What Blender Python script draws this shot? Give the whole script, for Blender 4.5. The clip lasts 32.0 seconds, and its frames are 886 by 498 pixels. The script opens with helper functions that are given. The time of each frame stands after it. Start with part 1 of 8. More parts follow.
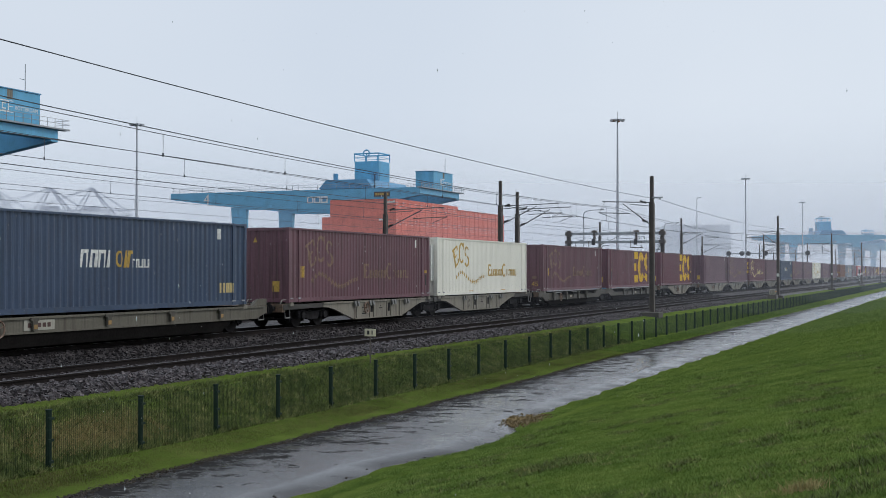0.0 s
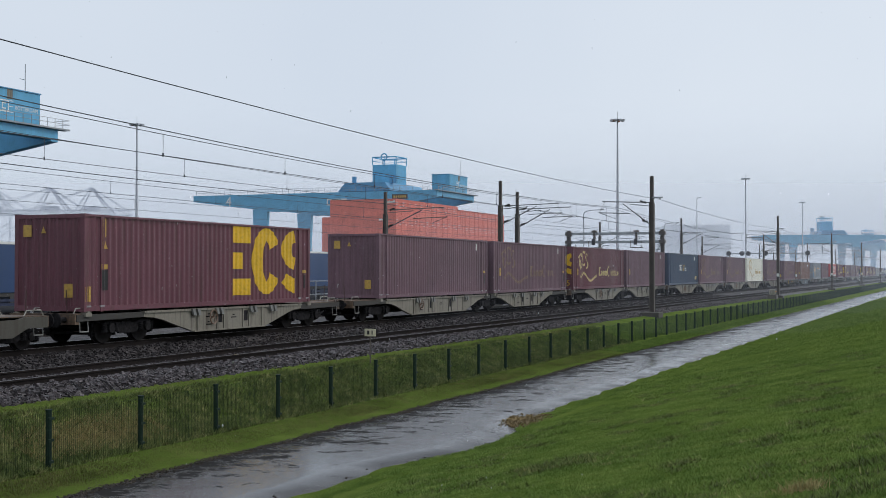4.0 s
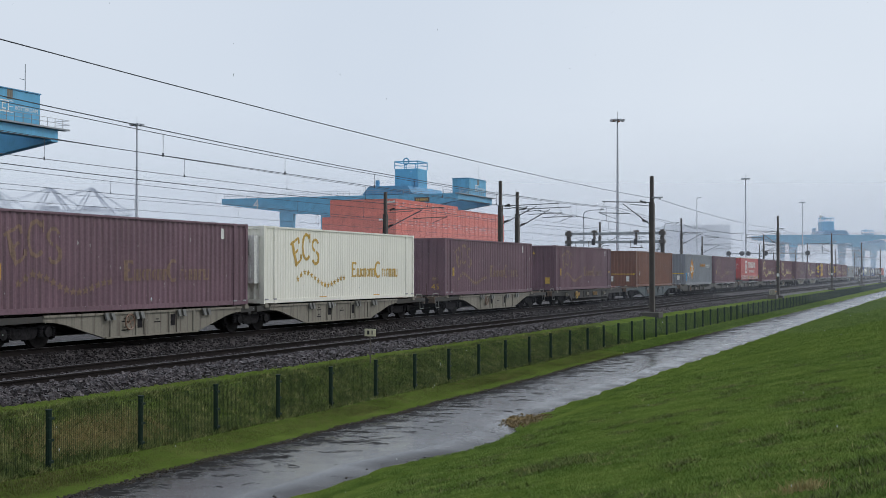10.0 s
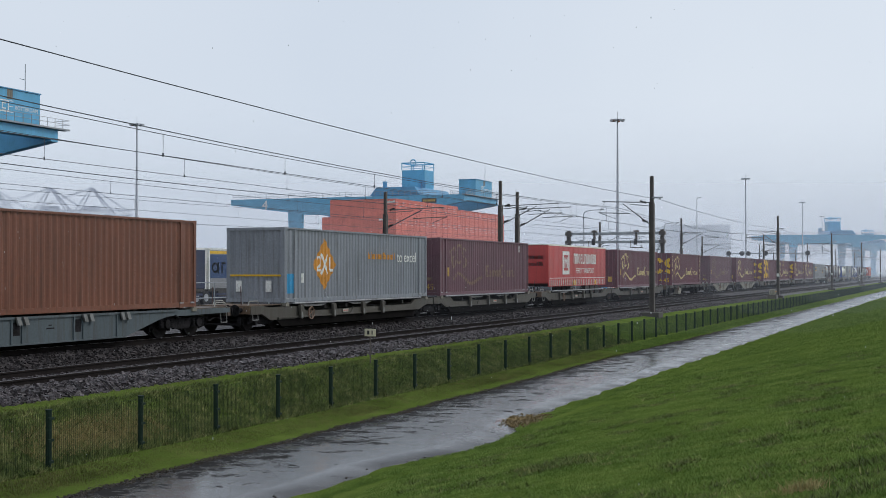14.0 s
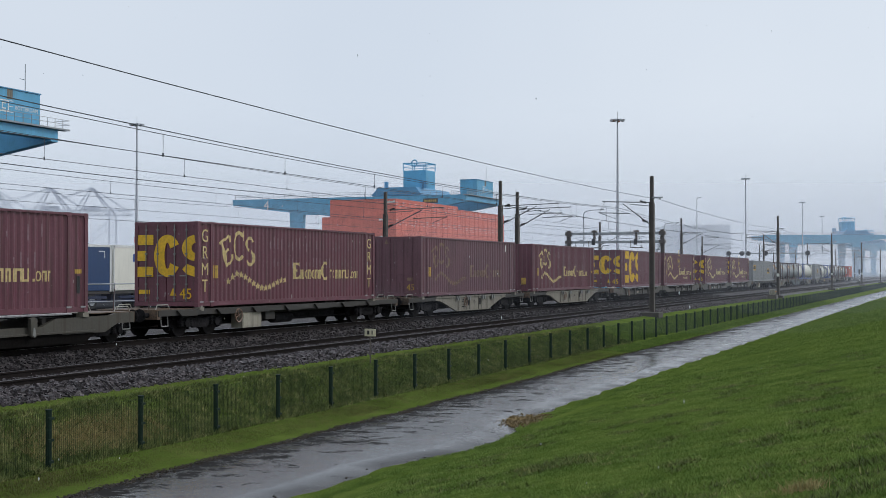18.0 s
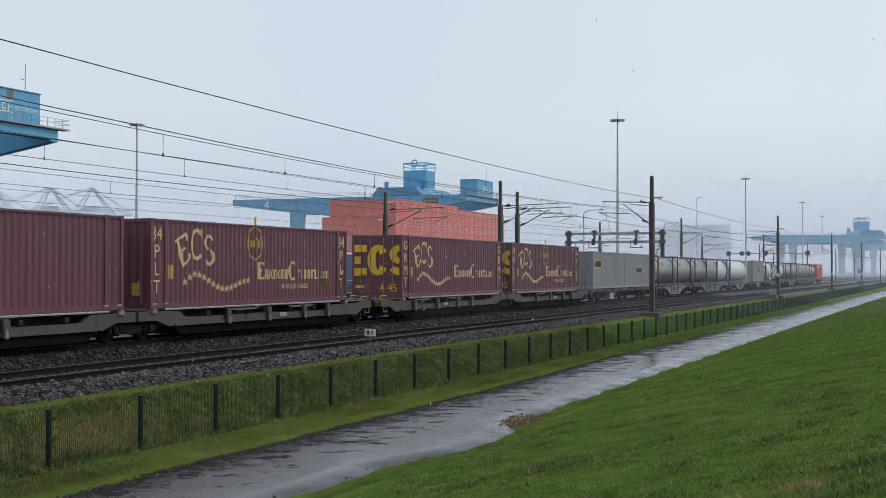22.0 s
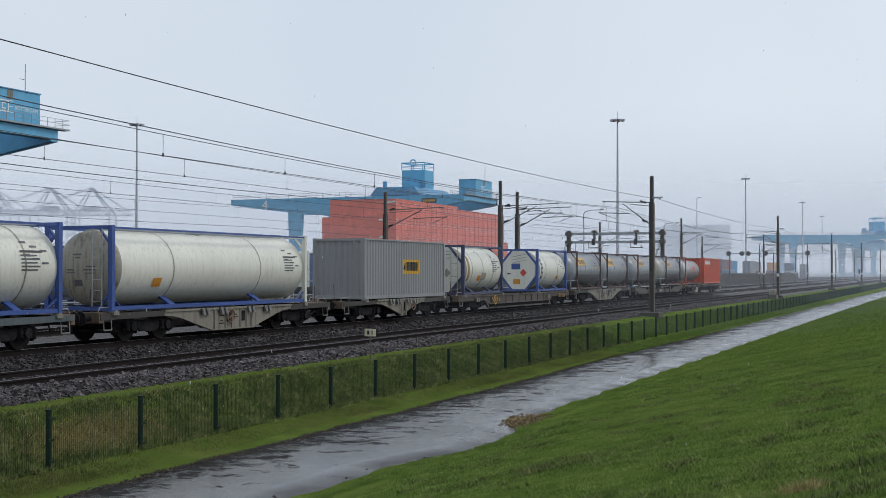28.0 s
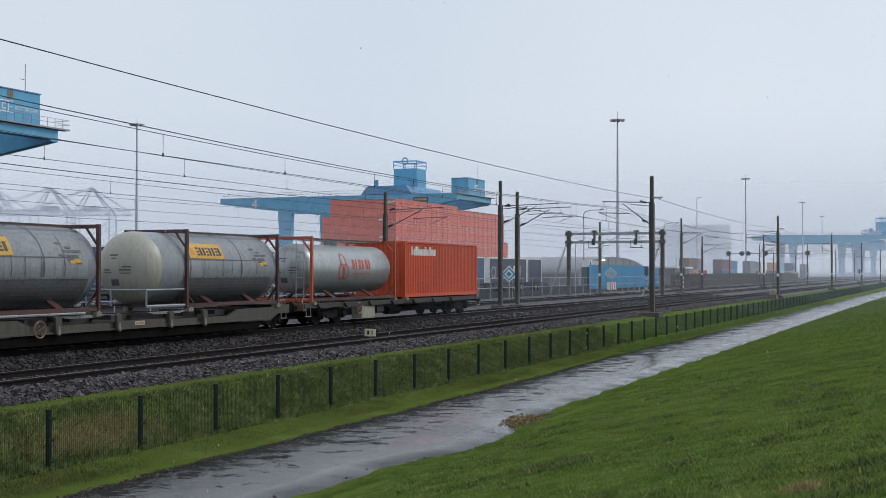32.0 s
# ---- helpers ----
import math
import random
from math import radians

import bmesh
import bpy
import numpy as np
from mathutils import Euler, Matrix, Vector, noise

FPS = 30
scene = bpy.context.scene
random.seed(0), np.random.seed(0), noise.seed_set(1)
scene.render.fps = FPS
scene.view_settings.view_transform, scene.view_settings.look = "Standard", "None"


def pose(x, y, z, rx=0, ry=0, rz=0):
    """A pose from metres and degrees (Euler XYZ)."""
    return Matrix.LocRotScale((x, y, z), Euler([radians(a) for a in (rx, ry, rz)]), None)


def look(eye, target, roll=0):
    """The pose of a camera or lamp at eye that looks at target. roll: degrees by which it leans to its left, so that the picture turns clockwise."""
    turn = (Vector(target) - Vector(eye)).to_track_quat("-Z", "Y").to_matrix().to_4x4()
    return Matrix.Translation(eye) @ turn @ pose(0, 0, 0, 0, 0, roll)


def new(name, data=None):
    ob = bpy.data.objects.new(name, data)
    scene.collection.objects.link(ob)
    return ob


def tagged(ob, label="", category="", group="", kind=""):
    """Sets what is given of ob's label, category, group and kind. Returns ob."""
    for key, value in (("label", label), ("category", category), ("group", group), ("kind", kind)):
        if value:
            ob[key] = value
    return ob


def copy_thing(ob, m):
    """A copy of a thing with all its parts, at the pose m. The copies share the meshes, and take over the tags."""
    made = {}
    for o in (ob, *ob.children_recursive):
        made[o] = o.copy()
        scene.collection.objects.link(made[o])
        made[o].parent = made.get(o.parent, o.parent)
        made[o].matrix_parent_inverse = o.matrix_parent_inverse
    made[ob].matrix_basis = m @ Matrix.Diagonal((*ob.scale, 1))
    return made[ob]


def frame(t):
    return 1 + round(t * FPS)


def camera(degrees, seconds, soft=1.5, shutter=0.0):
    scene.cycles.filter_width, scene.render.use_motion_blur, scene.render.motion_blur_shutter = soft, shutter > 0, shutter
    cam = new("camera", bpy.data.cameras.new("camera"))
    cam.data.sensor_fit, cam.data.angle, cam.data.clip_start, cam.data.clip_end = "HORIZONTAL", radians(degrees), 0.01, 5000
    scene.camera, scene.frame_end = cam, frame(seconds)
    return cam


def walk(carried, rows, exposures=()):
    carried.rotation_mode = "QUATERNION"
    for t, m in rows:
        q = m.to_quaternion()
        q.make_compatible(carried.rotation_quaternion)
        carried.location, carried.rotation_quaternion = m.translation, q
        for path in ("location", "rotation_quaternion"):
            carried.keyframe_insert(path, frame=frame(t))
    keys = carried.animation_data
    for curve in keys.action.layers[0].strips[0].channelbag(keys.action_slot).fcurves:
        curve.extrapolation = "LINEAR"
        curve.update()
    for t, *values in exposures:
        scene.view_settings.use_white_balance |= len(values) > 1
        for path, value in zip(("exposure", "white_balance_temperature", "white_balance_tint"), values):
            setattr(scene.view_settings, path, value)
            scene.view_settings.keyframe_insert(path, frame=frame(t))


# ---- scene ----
# ------------------------------------------------------------ camera
SECONDS = 32.0
EYE_Z = 2.131
cam = camera(38.886, SECONDS, soft=0.8)
VIEW = pose(0, 0, EYE_Z, 90 + math.degrees(0.0184), 0, -90 + math.degrees(0.3869))
walk(cam, [(0, VIEW), (SECONDS, VIEW)])

# ------------------------------------------------------------ sky and sun
world = bpy.data.worlds.new("overcast_sky")
scene.world = world
world.use_nodes = True
wn, wl = world.node_tree.nodes, world.node_tree.links
wn.clear()
w_out = wn.new("ShaderNodeOutputWorld")
w_sky = wn.new("ShaderNodeTexSky")
w_sky.sky_type = "NISHITA"
w_sky.sun_disc = False
w_sky.sun_elevation = radians(38)
w_sky.sun_rotation = radians(142)
w_bg = wn.new("ShaderNodeBackground")
w_bg.inputs["Strength"].default_value = 0.06
wl.new(w_sky.outputs["Color"], w_bg.inputs["Color"])
w_cloud = wn.new("ShaderNodeBackground")
w_co = wn.new("ShaderNodeTexCoord")
w_no = wn.new("ShaderNodeTexNoise")
w_no.inputs["Scale"].default_value = 1.6
w_no.inputs["Detail"].default_value = 4
wl.new(w_co.outputs["Generated"], w_no.inputs["Vector"])
w_rm = wn.new("ShaderNodeValToRGB")
w_rm.color_ramp.elements[0].position, w_rm.color_ramp.elements[0].color = 0.3, (0.565, 0.635, 0.735, 1)
w_rm.color_ramp.elements[1].position, w_rm.color_ramp.elements[1].color = 0.75, (0.655, 0.715, 0.795, 1)
wl.new(w_no.outputs["Fac"], w_rm.inputs["Fac"])
wl.new(w_rm.outputs["Color"], w_cloud.inputs["Color"])
w_cloud.inputs["Strength"].default_value = 1.14
w_mix = wn.new("ShaderNodeMixShader")
w_mix.inputs["Fac"].default_value = 0.93
wl.new(w_bg.outputs[0], w_mix.inputs[1])
wl.new(w_cloud.outputs[0], w_mix.inputs[2])
wl.new(w_mix.outputs[0], w_out.inputs["Surface"])

sun_data = bpy.data.lights.new("sun", "SUN")
sun_data.energy, sun_data.angle, sun_data.color = 1.15, radians(20), (1.0, 0.97, 0.93)
sun = new("sun", sun_data)
sun.matrix_world = look((40, -52, 58), (0, 0, 0))


# ------------------------------------------------------------ materials
def material(name, color, rough=0.6, metal=0.0, grain=30.0, vary=0.25, blot=1.5, bump=0.15, tint=None, streak=0.0, streak_color=(0.05, 0.035, 0.025), coat=0.0, coords="Object", spec=0.5, island=0.0, chips=0.0):
    """Colour with a fine grain and larger blotches, optional vertical streaks of dirt, and a fine relief."""
    m = bpy.data.materials.new(name)
    m.use_nodes = True
    n, l = m.node_tree.nodes, m.node_tree.links
    b = n["Principled BSDF"]
    b.inputs["Roughness"].default_value, b.inputs["Metallic"].default_value = rough, metal
    b.inputs["Coat Weight"].default_value = coat
    b.inputs["Specular IOR Level"].default_value = spec
    tc = n.new("ShaderNodeTexCoord")
    info = n.new("ShaderNodeObjectInfo")
    shift = n.new("ShaderNodeVectorMath")
    shift.operation = "MULTIPLY_ADD"
    shift.inputs[1].default_value = (1, 1, 1)
    l.new(tc.outputs[coords], shift.inputs[0])
    l.new(info.outputs["Random"], shift.inputs[2])
    fine, large = n.new("ShaderNodeTexNoise"), n.new("ShaderNodeTexNoise")
    for node, scale, detail in ((fine, grain, 5), (large, blot, 4)):
        node.inputs["Scale"].default_value, node.inputs["Detail"].default_value = scale, detail
        l.new(shift.outputs[0], node.inputs["Vector"])
    add = n.new("ShaderNodeMath")
    add.operation = "ADD"
    l.new(fine.outputs["Fac"], add.inputs[0])
    l.new(large.outputs["Fac"], add.inputs[1])
    ramp = n.new("ShaderNodeValToRGB")
    dark = [c * (1 - vary) for c in color]
    light = list(tint) if tint else [min(1, c * (1 + vary)) for c in color]
    ramp.color_ramp.elements[0].position, ramp.color_ramp.elements[0].color = 0.36, (*dark, 1)
    ramp.color_ramp.elements[1].position, ramp.color_ramp.elements[1].color = 0.66, (*light, 1)
    half = n.new("ShaderNodeMath")
    half.operation = "MULTIPLY"
    half.inputs[1].default_value = 0.5
    l.new(add.outputs[0], half.inputs[0])
    l.new(half.outputs[0], ramp.inputs["Fac"])
    out = ramp.outputs["Color"]
    if streak:
        mp = n.new("ShaderNodeMapping")
        mp.inputs["Scale"].default_value = (7, 7, 0.35)
        l.new(shift.outputs[0], mp.inputs["Vector"])
        st = n.new("ShaderNodeTexNoise")
        st.inputs["Scale"].default_value, st.inputs["Detail"].default_value = 1.3, 6
        l.new(mp.outputs[0], st.inputs["Vector"])
        sr = n.new("ShaderNodeValToRGB")
        sr.color_ramp.elements[0].position, sr.color_ramp.elements[0].color = 0.5, (0, 0, 0, 1)
        sr.color_ramp.elements[1].position, sr.color_ramp.elements[1].color = 0.78, (streak, streak, streak, 1)
        l.new(st.outputs["Fac"], sr.inputs["Fac"])
        mx = n.new("ShaderNodeMix")
        mx.data_type = "RGBA"
        l.new(sr.outputs["Color"], mx.inputs["Factor"])
        l.new(out, mx.inputs["A"])
        mx.inputs["B"].default_value = (*streak_color, 1)
        out = mx.outputs["Result"]
    if chips:
        cm = n.new("ShaderNodeMapping")
        cm.inputs["Scale"].default_value = (2.6, 2.6, 1.0)
        l.new(shift.outputs[0], cm.inputs["Vector"])
        cn, cr = n.new("ShaderNodeTexNoise"), n.new("ShaderNodeValToRGB")
        cn.inputs["Scale"].default_value, cn.inputs["Detail"].default_value = 3.2, 3
        l.new(cm.outputs[0], cn.inputs["Vector"])
        cr.color_ramp.elements[0].position, cr.color_ramp.elements[0].color = 0.72, (0, 0, 0, 1)
        cr.color_ramp.elements[1].position, cr.color_ramp.elements[1].color = 0.745, (chips, chips, chips, 1)
        l.new(cn.outputs["Fac"], cr.inputs["Fac"])
        cx = n.new("ShaderNodeMix")
        cx.data_type = "RGBA"
        l.new(cr.outputs["Color"], cx.inputs["Factor"])
        l.new(out, cx.inputs["A"])
        cx.inputs["B"].default_value = (0.42, 0.40, 0.38, 1)
        out = cx.outputs["Result"]
    if island:
        out = by_island(n, l, out, 1 - island, 1 + island)
    l.new(out, b.inputs["Base Color"])
    rr = n.new("ShaderNodeMapRange")
    rr.inputs["To Min"].default_value, rr.inputs["To Max"].default_value = max(0.03, rough - 0.12), min(1, rough + 0.12)
    l.new(large.outputs["Fac"], rr.inputs["Value"])
    l.new(rr.outputs[0], b.inputs["Roughness"])
    if bump:
        bp = n.new("ShaderNodeBump")
        bp.inputs["Strength"].default_value, bp.inputs["Distance"].default_value = bump, 0.02
        l.new(fine.outputs["Fac"], bp.inputs["Height"])
        l.new(bp.outputs[0], b.inputs["Normal"])
    return m


def by_island(n, l, color, low, high):
    """Makes each loose piece of a mesh a little lighter or darker than its neighbours."""
    geo, span, mul = n.new("ShaderNodeNewGeometry"), n.new("ShaderNodeMapRange"), n.new("ShaderNodeVectorMath")
    mul.operation = "SCALE"
    span.inputs["To Min"].default_value, span.inputs["To Max"].default_value = low, high
    l.new(geo.outputs["Random Per Island"], span.inputs["Value"])
    l.new(color, mul.inputs[0])
    l.new(span.outputs[0], mul.inputs["Scale"])
    return mul.outputs[0]


def paint(name, color, streak=0.5, rough=0.42, tint=None, vary=0.16, chips=0.0):
    return material(name, color, rough, 0, 14, vary, 0.6, 0.05, tint, streak, chips=chips)


M = {
    "maroon": paint("maroon_paint", (0.152, 0.052, 0.071), 0.65, chips=0.8),
    "maroon_b": paint("maroon_paint_worn", (0.160, 0.076, 0.094), 0.65, 0.5, chips=0.9),
    "purple": paint("faded_maroon_paint", (0.172, 0.098, 0.122), 0.5, 0.55, vary=0.22, chips=0.9),
    "maroon_pale": paint("scuffed_maroon", (0.26, 0.17, 0.19), 0.5, 0.5),
    "brown": paint("rust_brown_paint", (0.190, 0.072, 0.042), chips=0.5),
    "blue": paint("navy_blue_paint", (0.047, 0.073, 0.128), 0.4, chips=0.4),
    "white": paint("white_paint", (0.84, 0.82, 0.72), 0.14, vary=0.06),
    "grey": paint("light_grey_paint", (0.258, 0.262, 0.268), 0.3, vary=0.07),
    "grey_blue": paint("blue_grey_paint", (0.235, 0.252, 0.278), 0.5, chips=0.5),
    "red": paint("red_tarpaulin", (0.50, 0.055, 0.05), 0.3, 0.4),
    "orange": paint("orange_red_paint", (0.60, 0.085, 0.03), 0.3),
    "stack_red": paint("salmon_red_paint", (0.82, 0.225, 0.165), 0.2),
    "yellow": paint("yellow_paint", (0.78, 0.47, 0.02), 0.25),
    "gold": paint("gold_lettering", (0.55, 0.35, 0.07), 0.4),
    "gold_faded": paint("faded_gold_lettering", (0.235, 0.15, 0.105), 0.6),
    "cream": paint("cream_lettering", (0.66, 0.52, 0.24), 0.4),
    "flange": paint("worn_bright_edge", (0.22, 0.22, 0.21), 0.8, 0.5),
    "label": paint("white_label", (0.78, 0.78, 0.74), 0.4),
    "black": paint("black_paint", (0.02, 0.02, 0.022), 0.2),
    "amber": paint("amber_panel", (0.66, 0.36, 0.03), 0.45),
    "tank": paint("tank_grey_jacket", (0.245, 0.264, 0.284), 0.55, 0.32, vary=0.16),
    # jacket grey, darkened by the shade of the barrel's underside
    "tank_low": paint("shaded_lower_jacket", (0.13, 0.135, 0.14), 0.6, 0.35, vary=0.2),
    "tank_white": paint("tank_cream_jacket", (0.70, 0.69, 0.60), 0.25, 0.36, vary=0.07),
    "tank_beige": paint("tank_end_beige", (0.34, 0.315, 0.25), 0.8, 0.5),
    "steel": material("stainless_jacket", (0.40, 0.425, 0.43), 0.34, 0.5, 20, 0.15, 0.8, 0.05, None, 0.4),
    "frame_red": paint("oxide_red_frame", (0.085, 0.040, 0.036), 0.6),
    "frame_orange": paint("orange_tank_frame", (0.45, 0.08, 0.035), 0.5),
    "frame_blue": paint("blue_tank_frame", (0.04, 0.085, 0.29), 0.35),
    "frame_navy": paint("navy_tank_frame", (0.035, 0.045, 0.11), 0.35),
    "rib": paint("dark_band", (0.10, 0.10, 0.11), 0.3),
    "wagon": paint("wagon_grey_beige", (0.225, 0.205, 0.165), 0.9, 0.6),
    "wagon_olive": paint("wagon_olive_grey", (0.125, 0.115, 0.088), 0.9, 0.6),
    "wagon_mid": paint("wagon_brown_grey", (0.074, 0.068, 0.055), 0.9, 0.6),
    # the mist's paleness is put into the far warehouse wall colour
    "far_wall": paint("hazed_far_wall", (0.66, 0.68, 0.72), 0.2, 0.7),
    "wagon_b": paint("wagon_blue_grey", (0.085, 0.108, 0.118), 0.7, 0.6),
    "wagon_brown": paint("wagon_rust_brown", (0.080, 0.062, 0.050), 0.9, 0.6),
    "rusty_deck": paint("rust_stained_deck", (0.10, 0.082, 0.066), 0.9, 0.6, tint=(0.20, 0.125, 0.075), vary=0.5),
    "stop_orange": paint("worn_orange_stop", (0.33, 0.20, 0.07), 0.6, 0.55),
    "bright_edge": paint("scuffed_bright_steel", (0.34, 0.34, 0.35), 0.7, 0.45),
    "pale_rail": paint("pale_grab_rail", (0.36, 0.35, 0.31), 0.6),
    # galvanised steel lightened to carry the haze before the tall masts
    "pole_pale": material("hazed_zinc", (0.46, 0.49, 0.53), 0.6, 0.2, 25, 0.15),
    # shadow under the wagons is put into this near-black colour
    "trough": material("shaded_trough", (0.011, 0.010, 0.0095), 0.95, 0, 14, 0.4, spec=0.03),
    "wagon_dark": paint("wagon_dark", (0.042, 0.039, 0.035), 0.6, 0.65),
    "bogie": material("bogie_grime", (0.012, 0.011, 0.012), 0.8, 0.0, 12, 0.6, 3.0, 0.2, (0.030, 0.028, 0.030), spec=0.12),
    "wheel": material("wheel_steel", (0.020, 0.017, 0.017), 0.7, 0.0, 25, 0.4, spec=0.15),
    "rust_orange": paint("safety_orange", (0.62, 0.26, 0.03), 0.5),
    "crane": paint("crane_blue", (0.12, 0.41, 0.64), 0.25, 0.5),
    "crane_dark": paint("crane_blue_shade", (0.10, 0.31, 0.52), 0.2, 0.5),
    "mast": material("mast_weathered_steel", (0.115, 0.098, 0.086), 0.7, 0.2, 25, 0.35),
    "tube": material("weathered_tube", (0.14, 0.14, 0.14), 0.55, 0.3, 25, 0.25),
    "galv": material("galvanised_steel", (0.34, 0.36, 0.38), 0.55, 0.4, 25, 0.2),
    "concrete": material("concrete", (0.07, 0.064, 0.056), 0.85, 0, 30, 0.25),
    "wire": material("copper_wire", (0.06, 0.067, 0.082), 0.6, 0.3, 30, 0.1, bump=0),
    "rail": material("rail_steel", (0.020, 0.016, 0.015), 0.8, 0.0, 30, 0.3, spec=0.1),
    "rail_dull": material("dull_rail_head", (0.085, 0.082, 0.084), 0.5, 0.3, 30, 0.15, spec=0.3),
    "rail_head": material("polished_rail_head", (0.36, 0.36, 0.37), 0.35, 0.9, 30, 0.1, bump=0.03),
    "sleeper": material("sleeper_concrete", (0.075, 0.068, 0.064), 0.85, 0, 30, 0.3, spec=0.1),
    "fence": material("dark_green_coating", (0.009, 0.024, 0.016), 0.6, 0, 30, 0.15, spec=0.25),
    "fence_wire": material("green_coated_wire", (0.022, 0.046, 0.029), 0.6, 0, 30, 0.15, spec=0.3),
    "trailer_blue": paint("trailer_blue_tarp", (0.02, 0.058, 0.155), 0.2),
    "trailer_mid": paint("trailer_royal_blue_tarp", (0.025, 0.085, 0.27), 0.2),
    "trailer_dark": paint("trailer_navy_tarp", (0.02, 0.03, 0.07), 0.2),
    "tyre": material("tyre_rubber", (0.016, 0.016, 0.017), 0.8),
    "hall": paint("hall_grey_sheet", (0.15, 0.155, 0.165), 0.3),
    "screen_blue": paint("screen_blue_sheet", (0.03, 0.28, 0.52), 0.3),
    "barrier_red": paint("barrier_red", (0.60, 0.06, 0.04), 0.2),
    "glass": material("dark_glass", (0.03, 0.035, 0.04), 0.08, 0, 10, 0.1, bump=0),
}


def ground_material(name, stops, scale, rough, bump, fine=40.0, dist=0.03, gloss=0.12, island=0.0):
    m = bpy.data.materials.new(name)
    m.use_nodes = True
    n, l = m.node_tree.nodes, m.node_tree.links
    b = n["Principled BSDF"]
    tc = n.new("ShaderNodeTexCoord")
    a, c = n.new("ShaderNodeTexNoise"), n.new("ShaderNodeTexNoise")
    a.inputs["Scale"].default_value, a.inputs["Detail"].default_value = scale, 8
    c.inputs["Scale"].default_value, c.inputs["Detail"].default_value = fine, 4
    l.new(tc.outputs["Object"], a.inputs["Vector"])
    l.new(tc.outputs["Object"], c.inputs["Vector"])
    mx = n.new("ShaderNodeMath")
    mx.operation = "MULTIPLY_ADD"
    mx.inputs[1].default_value, mx.inputs[2].default_value = 0.45, 0.0
    l.new(c.outputs["Fac"], mx.inputs[0])
    ad = n.new("ShaderNodeMath")
    ad.operation = "MULTIPLY_ADD"
    ad.inputs[1].default_value = 0.55
    l.new(a.outputs["Fac"], ad.inputs[0])
    l.new(mx.outputs[0], ad.inputs[2])
    r = n.new("ShaderNodeValToRGB")
    while len(r.color_ramp.elements) < len(stops):
        r.color_ramp.elements.new(0.5)
    for e, (p, col) in zip(r.color_ramp.elements, stops):
        e.position, e.color = p, (*col, 1)
    l.new(ad.outputs[0], r.inputs["Fac"])
    l.new(by_island(n, l, r.outputs["Color"], 1 - island, 1 + island) if island else r.outputs["Color"], b.inputs["Base Color"])
    b.inputs["Roughness"].default_value = rough
    b.inputs["Specular IOR Level"].default_value = gloss
    if island:
        geo, mul, unit = n.new("ShaderNodeNewGeometry"), n.new("ShaderNodeVectorMath"), n.new("ShaderNodeVectorMath")
        mul.operation, unit.operation = "MULTIPLY_ADD", "NORMALIZE"
        mul.inputs[1].default_value, mul.inputs[2].default_value = (0.55, 0.55, 0.55), (0, 0, 0.75)
        l.new(geo.outputs["Normal"], mul.inputs[0])
        l.new(mul.outputs[0], unit.inputs[0])
        l.new(unit.outputs[0], b.inputs["Normal"])
        return m
    bp = n.new("ShaderNodeBump")
    bp.inputs["Strength"].default_value, bp.inputs["Distance"].default_value = bump, dist
    l.new(c.outputs["Fac"], bp.inputs["Height"])
    l.new(bp.outputs[0], b.inputs["Normal"])
    return m


M["grass"] = ground_material("grass", ((0.3, (0.056, 0.086, 0.016)), (0.5, (0.090, 0.132, 0.026)), (0.68, (0.138, 0.172, 0.044))), 0.9, 0.95, 0.7, gloss=0.0)
M["blade"] = ground_material("grass_blades", ((0.33, (0.066, 0.118, 0.022)), (0.5, (0.122, 0.194, 0.039)), (0.66, (0.205, 0.270, 0.070))), 1.6, 0.8, 0.0, 5.0, gloss=0.06, island=0.22)
M["rank"] = ground_material("rank_grass_blades", ((0.33, (0.050, 0.072, 0.018)), (0.5, (0.100, 0.130, 0.036)), (0.66, (0.26, 0.25, 0.095))), 2.0, 0.7, 0.0, 9.0, gloss=0.1, island=0.6)
M["straw"] = ground_material("dry_grass", ((0.3, (0.21, 0.165, 0.065)), (0.6, (0.42, 0.345, 0.16))), 3, 0.8, 0.0)
M["ballast"] = ground_material("ballast_bed", ((0.32, (0.013, 0.011, 0.011)), (0.5, (0.046, 0.040, 0.040)), (0.70, (0.150, 0.132, 0.128))), 3.5, 0.6, 0.8, 16.0, 0.05, gloss=0.2)
M["stone"] = material("ballast_stone", (0.028, 0.023, 0.024), 0.5, 0, 25, 0.6, 8.0, 0.3, (0.108, 0.091, 0.095), spec=0.3, island=0.6)
M["stone_dark"] = material("dark_ballast_stone", (0.016, 0.013, 0.014), 0.6, 0, 25, 0.6, 8.0, 0.3, (0.062, 0.053, 0.053), spec=0.2, island=0.6)
M["yard"] = ground_material("wet_yard_asphalt", ((0.3, (0.022, 0.022, 0.024)), (0.6, (0.045, 0.045, 0.048))), 0.4, 0.95, 0.3, gloss=0.0)


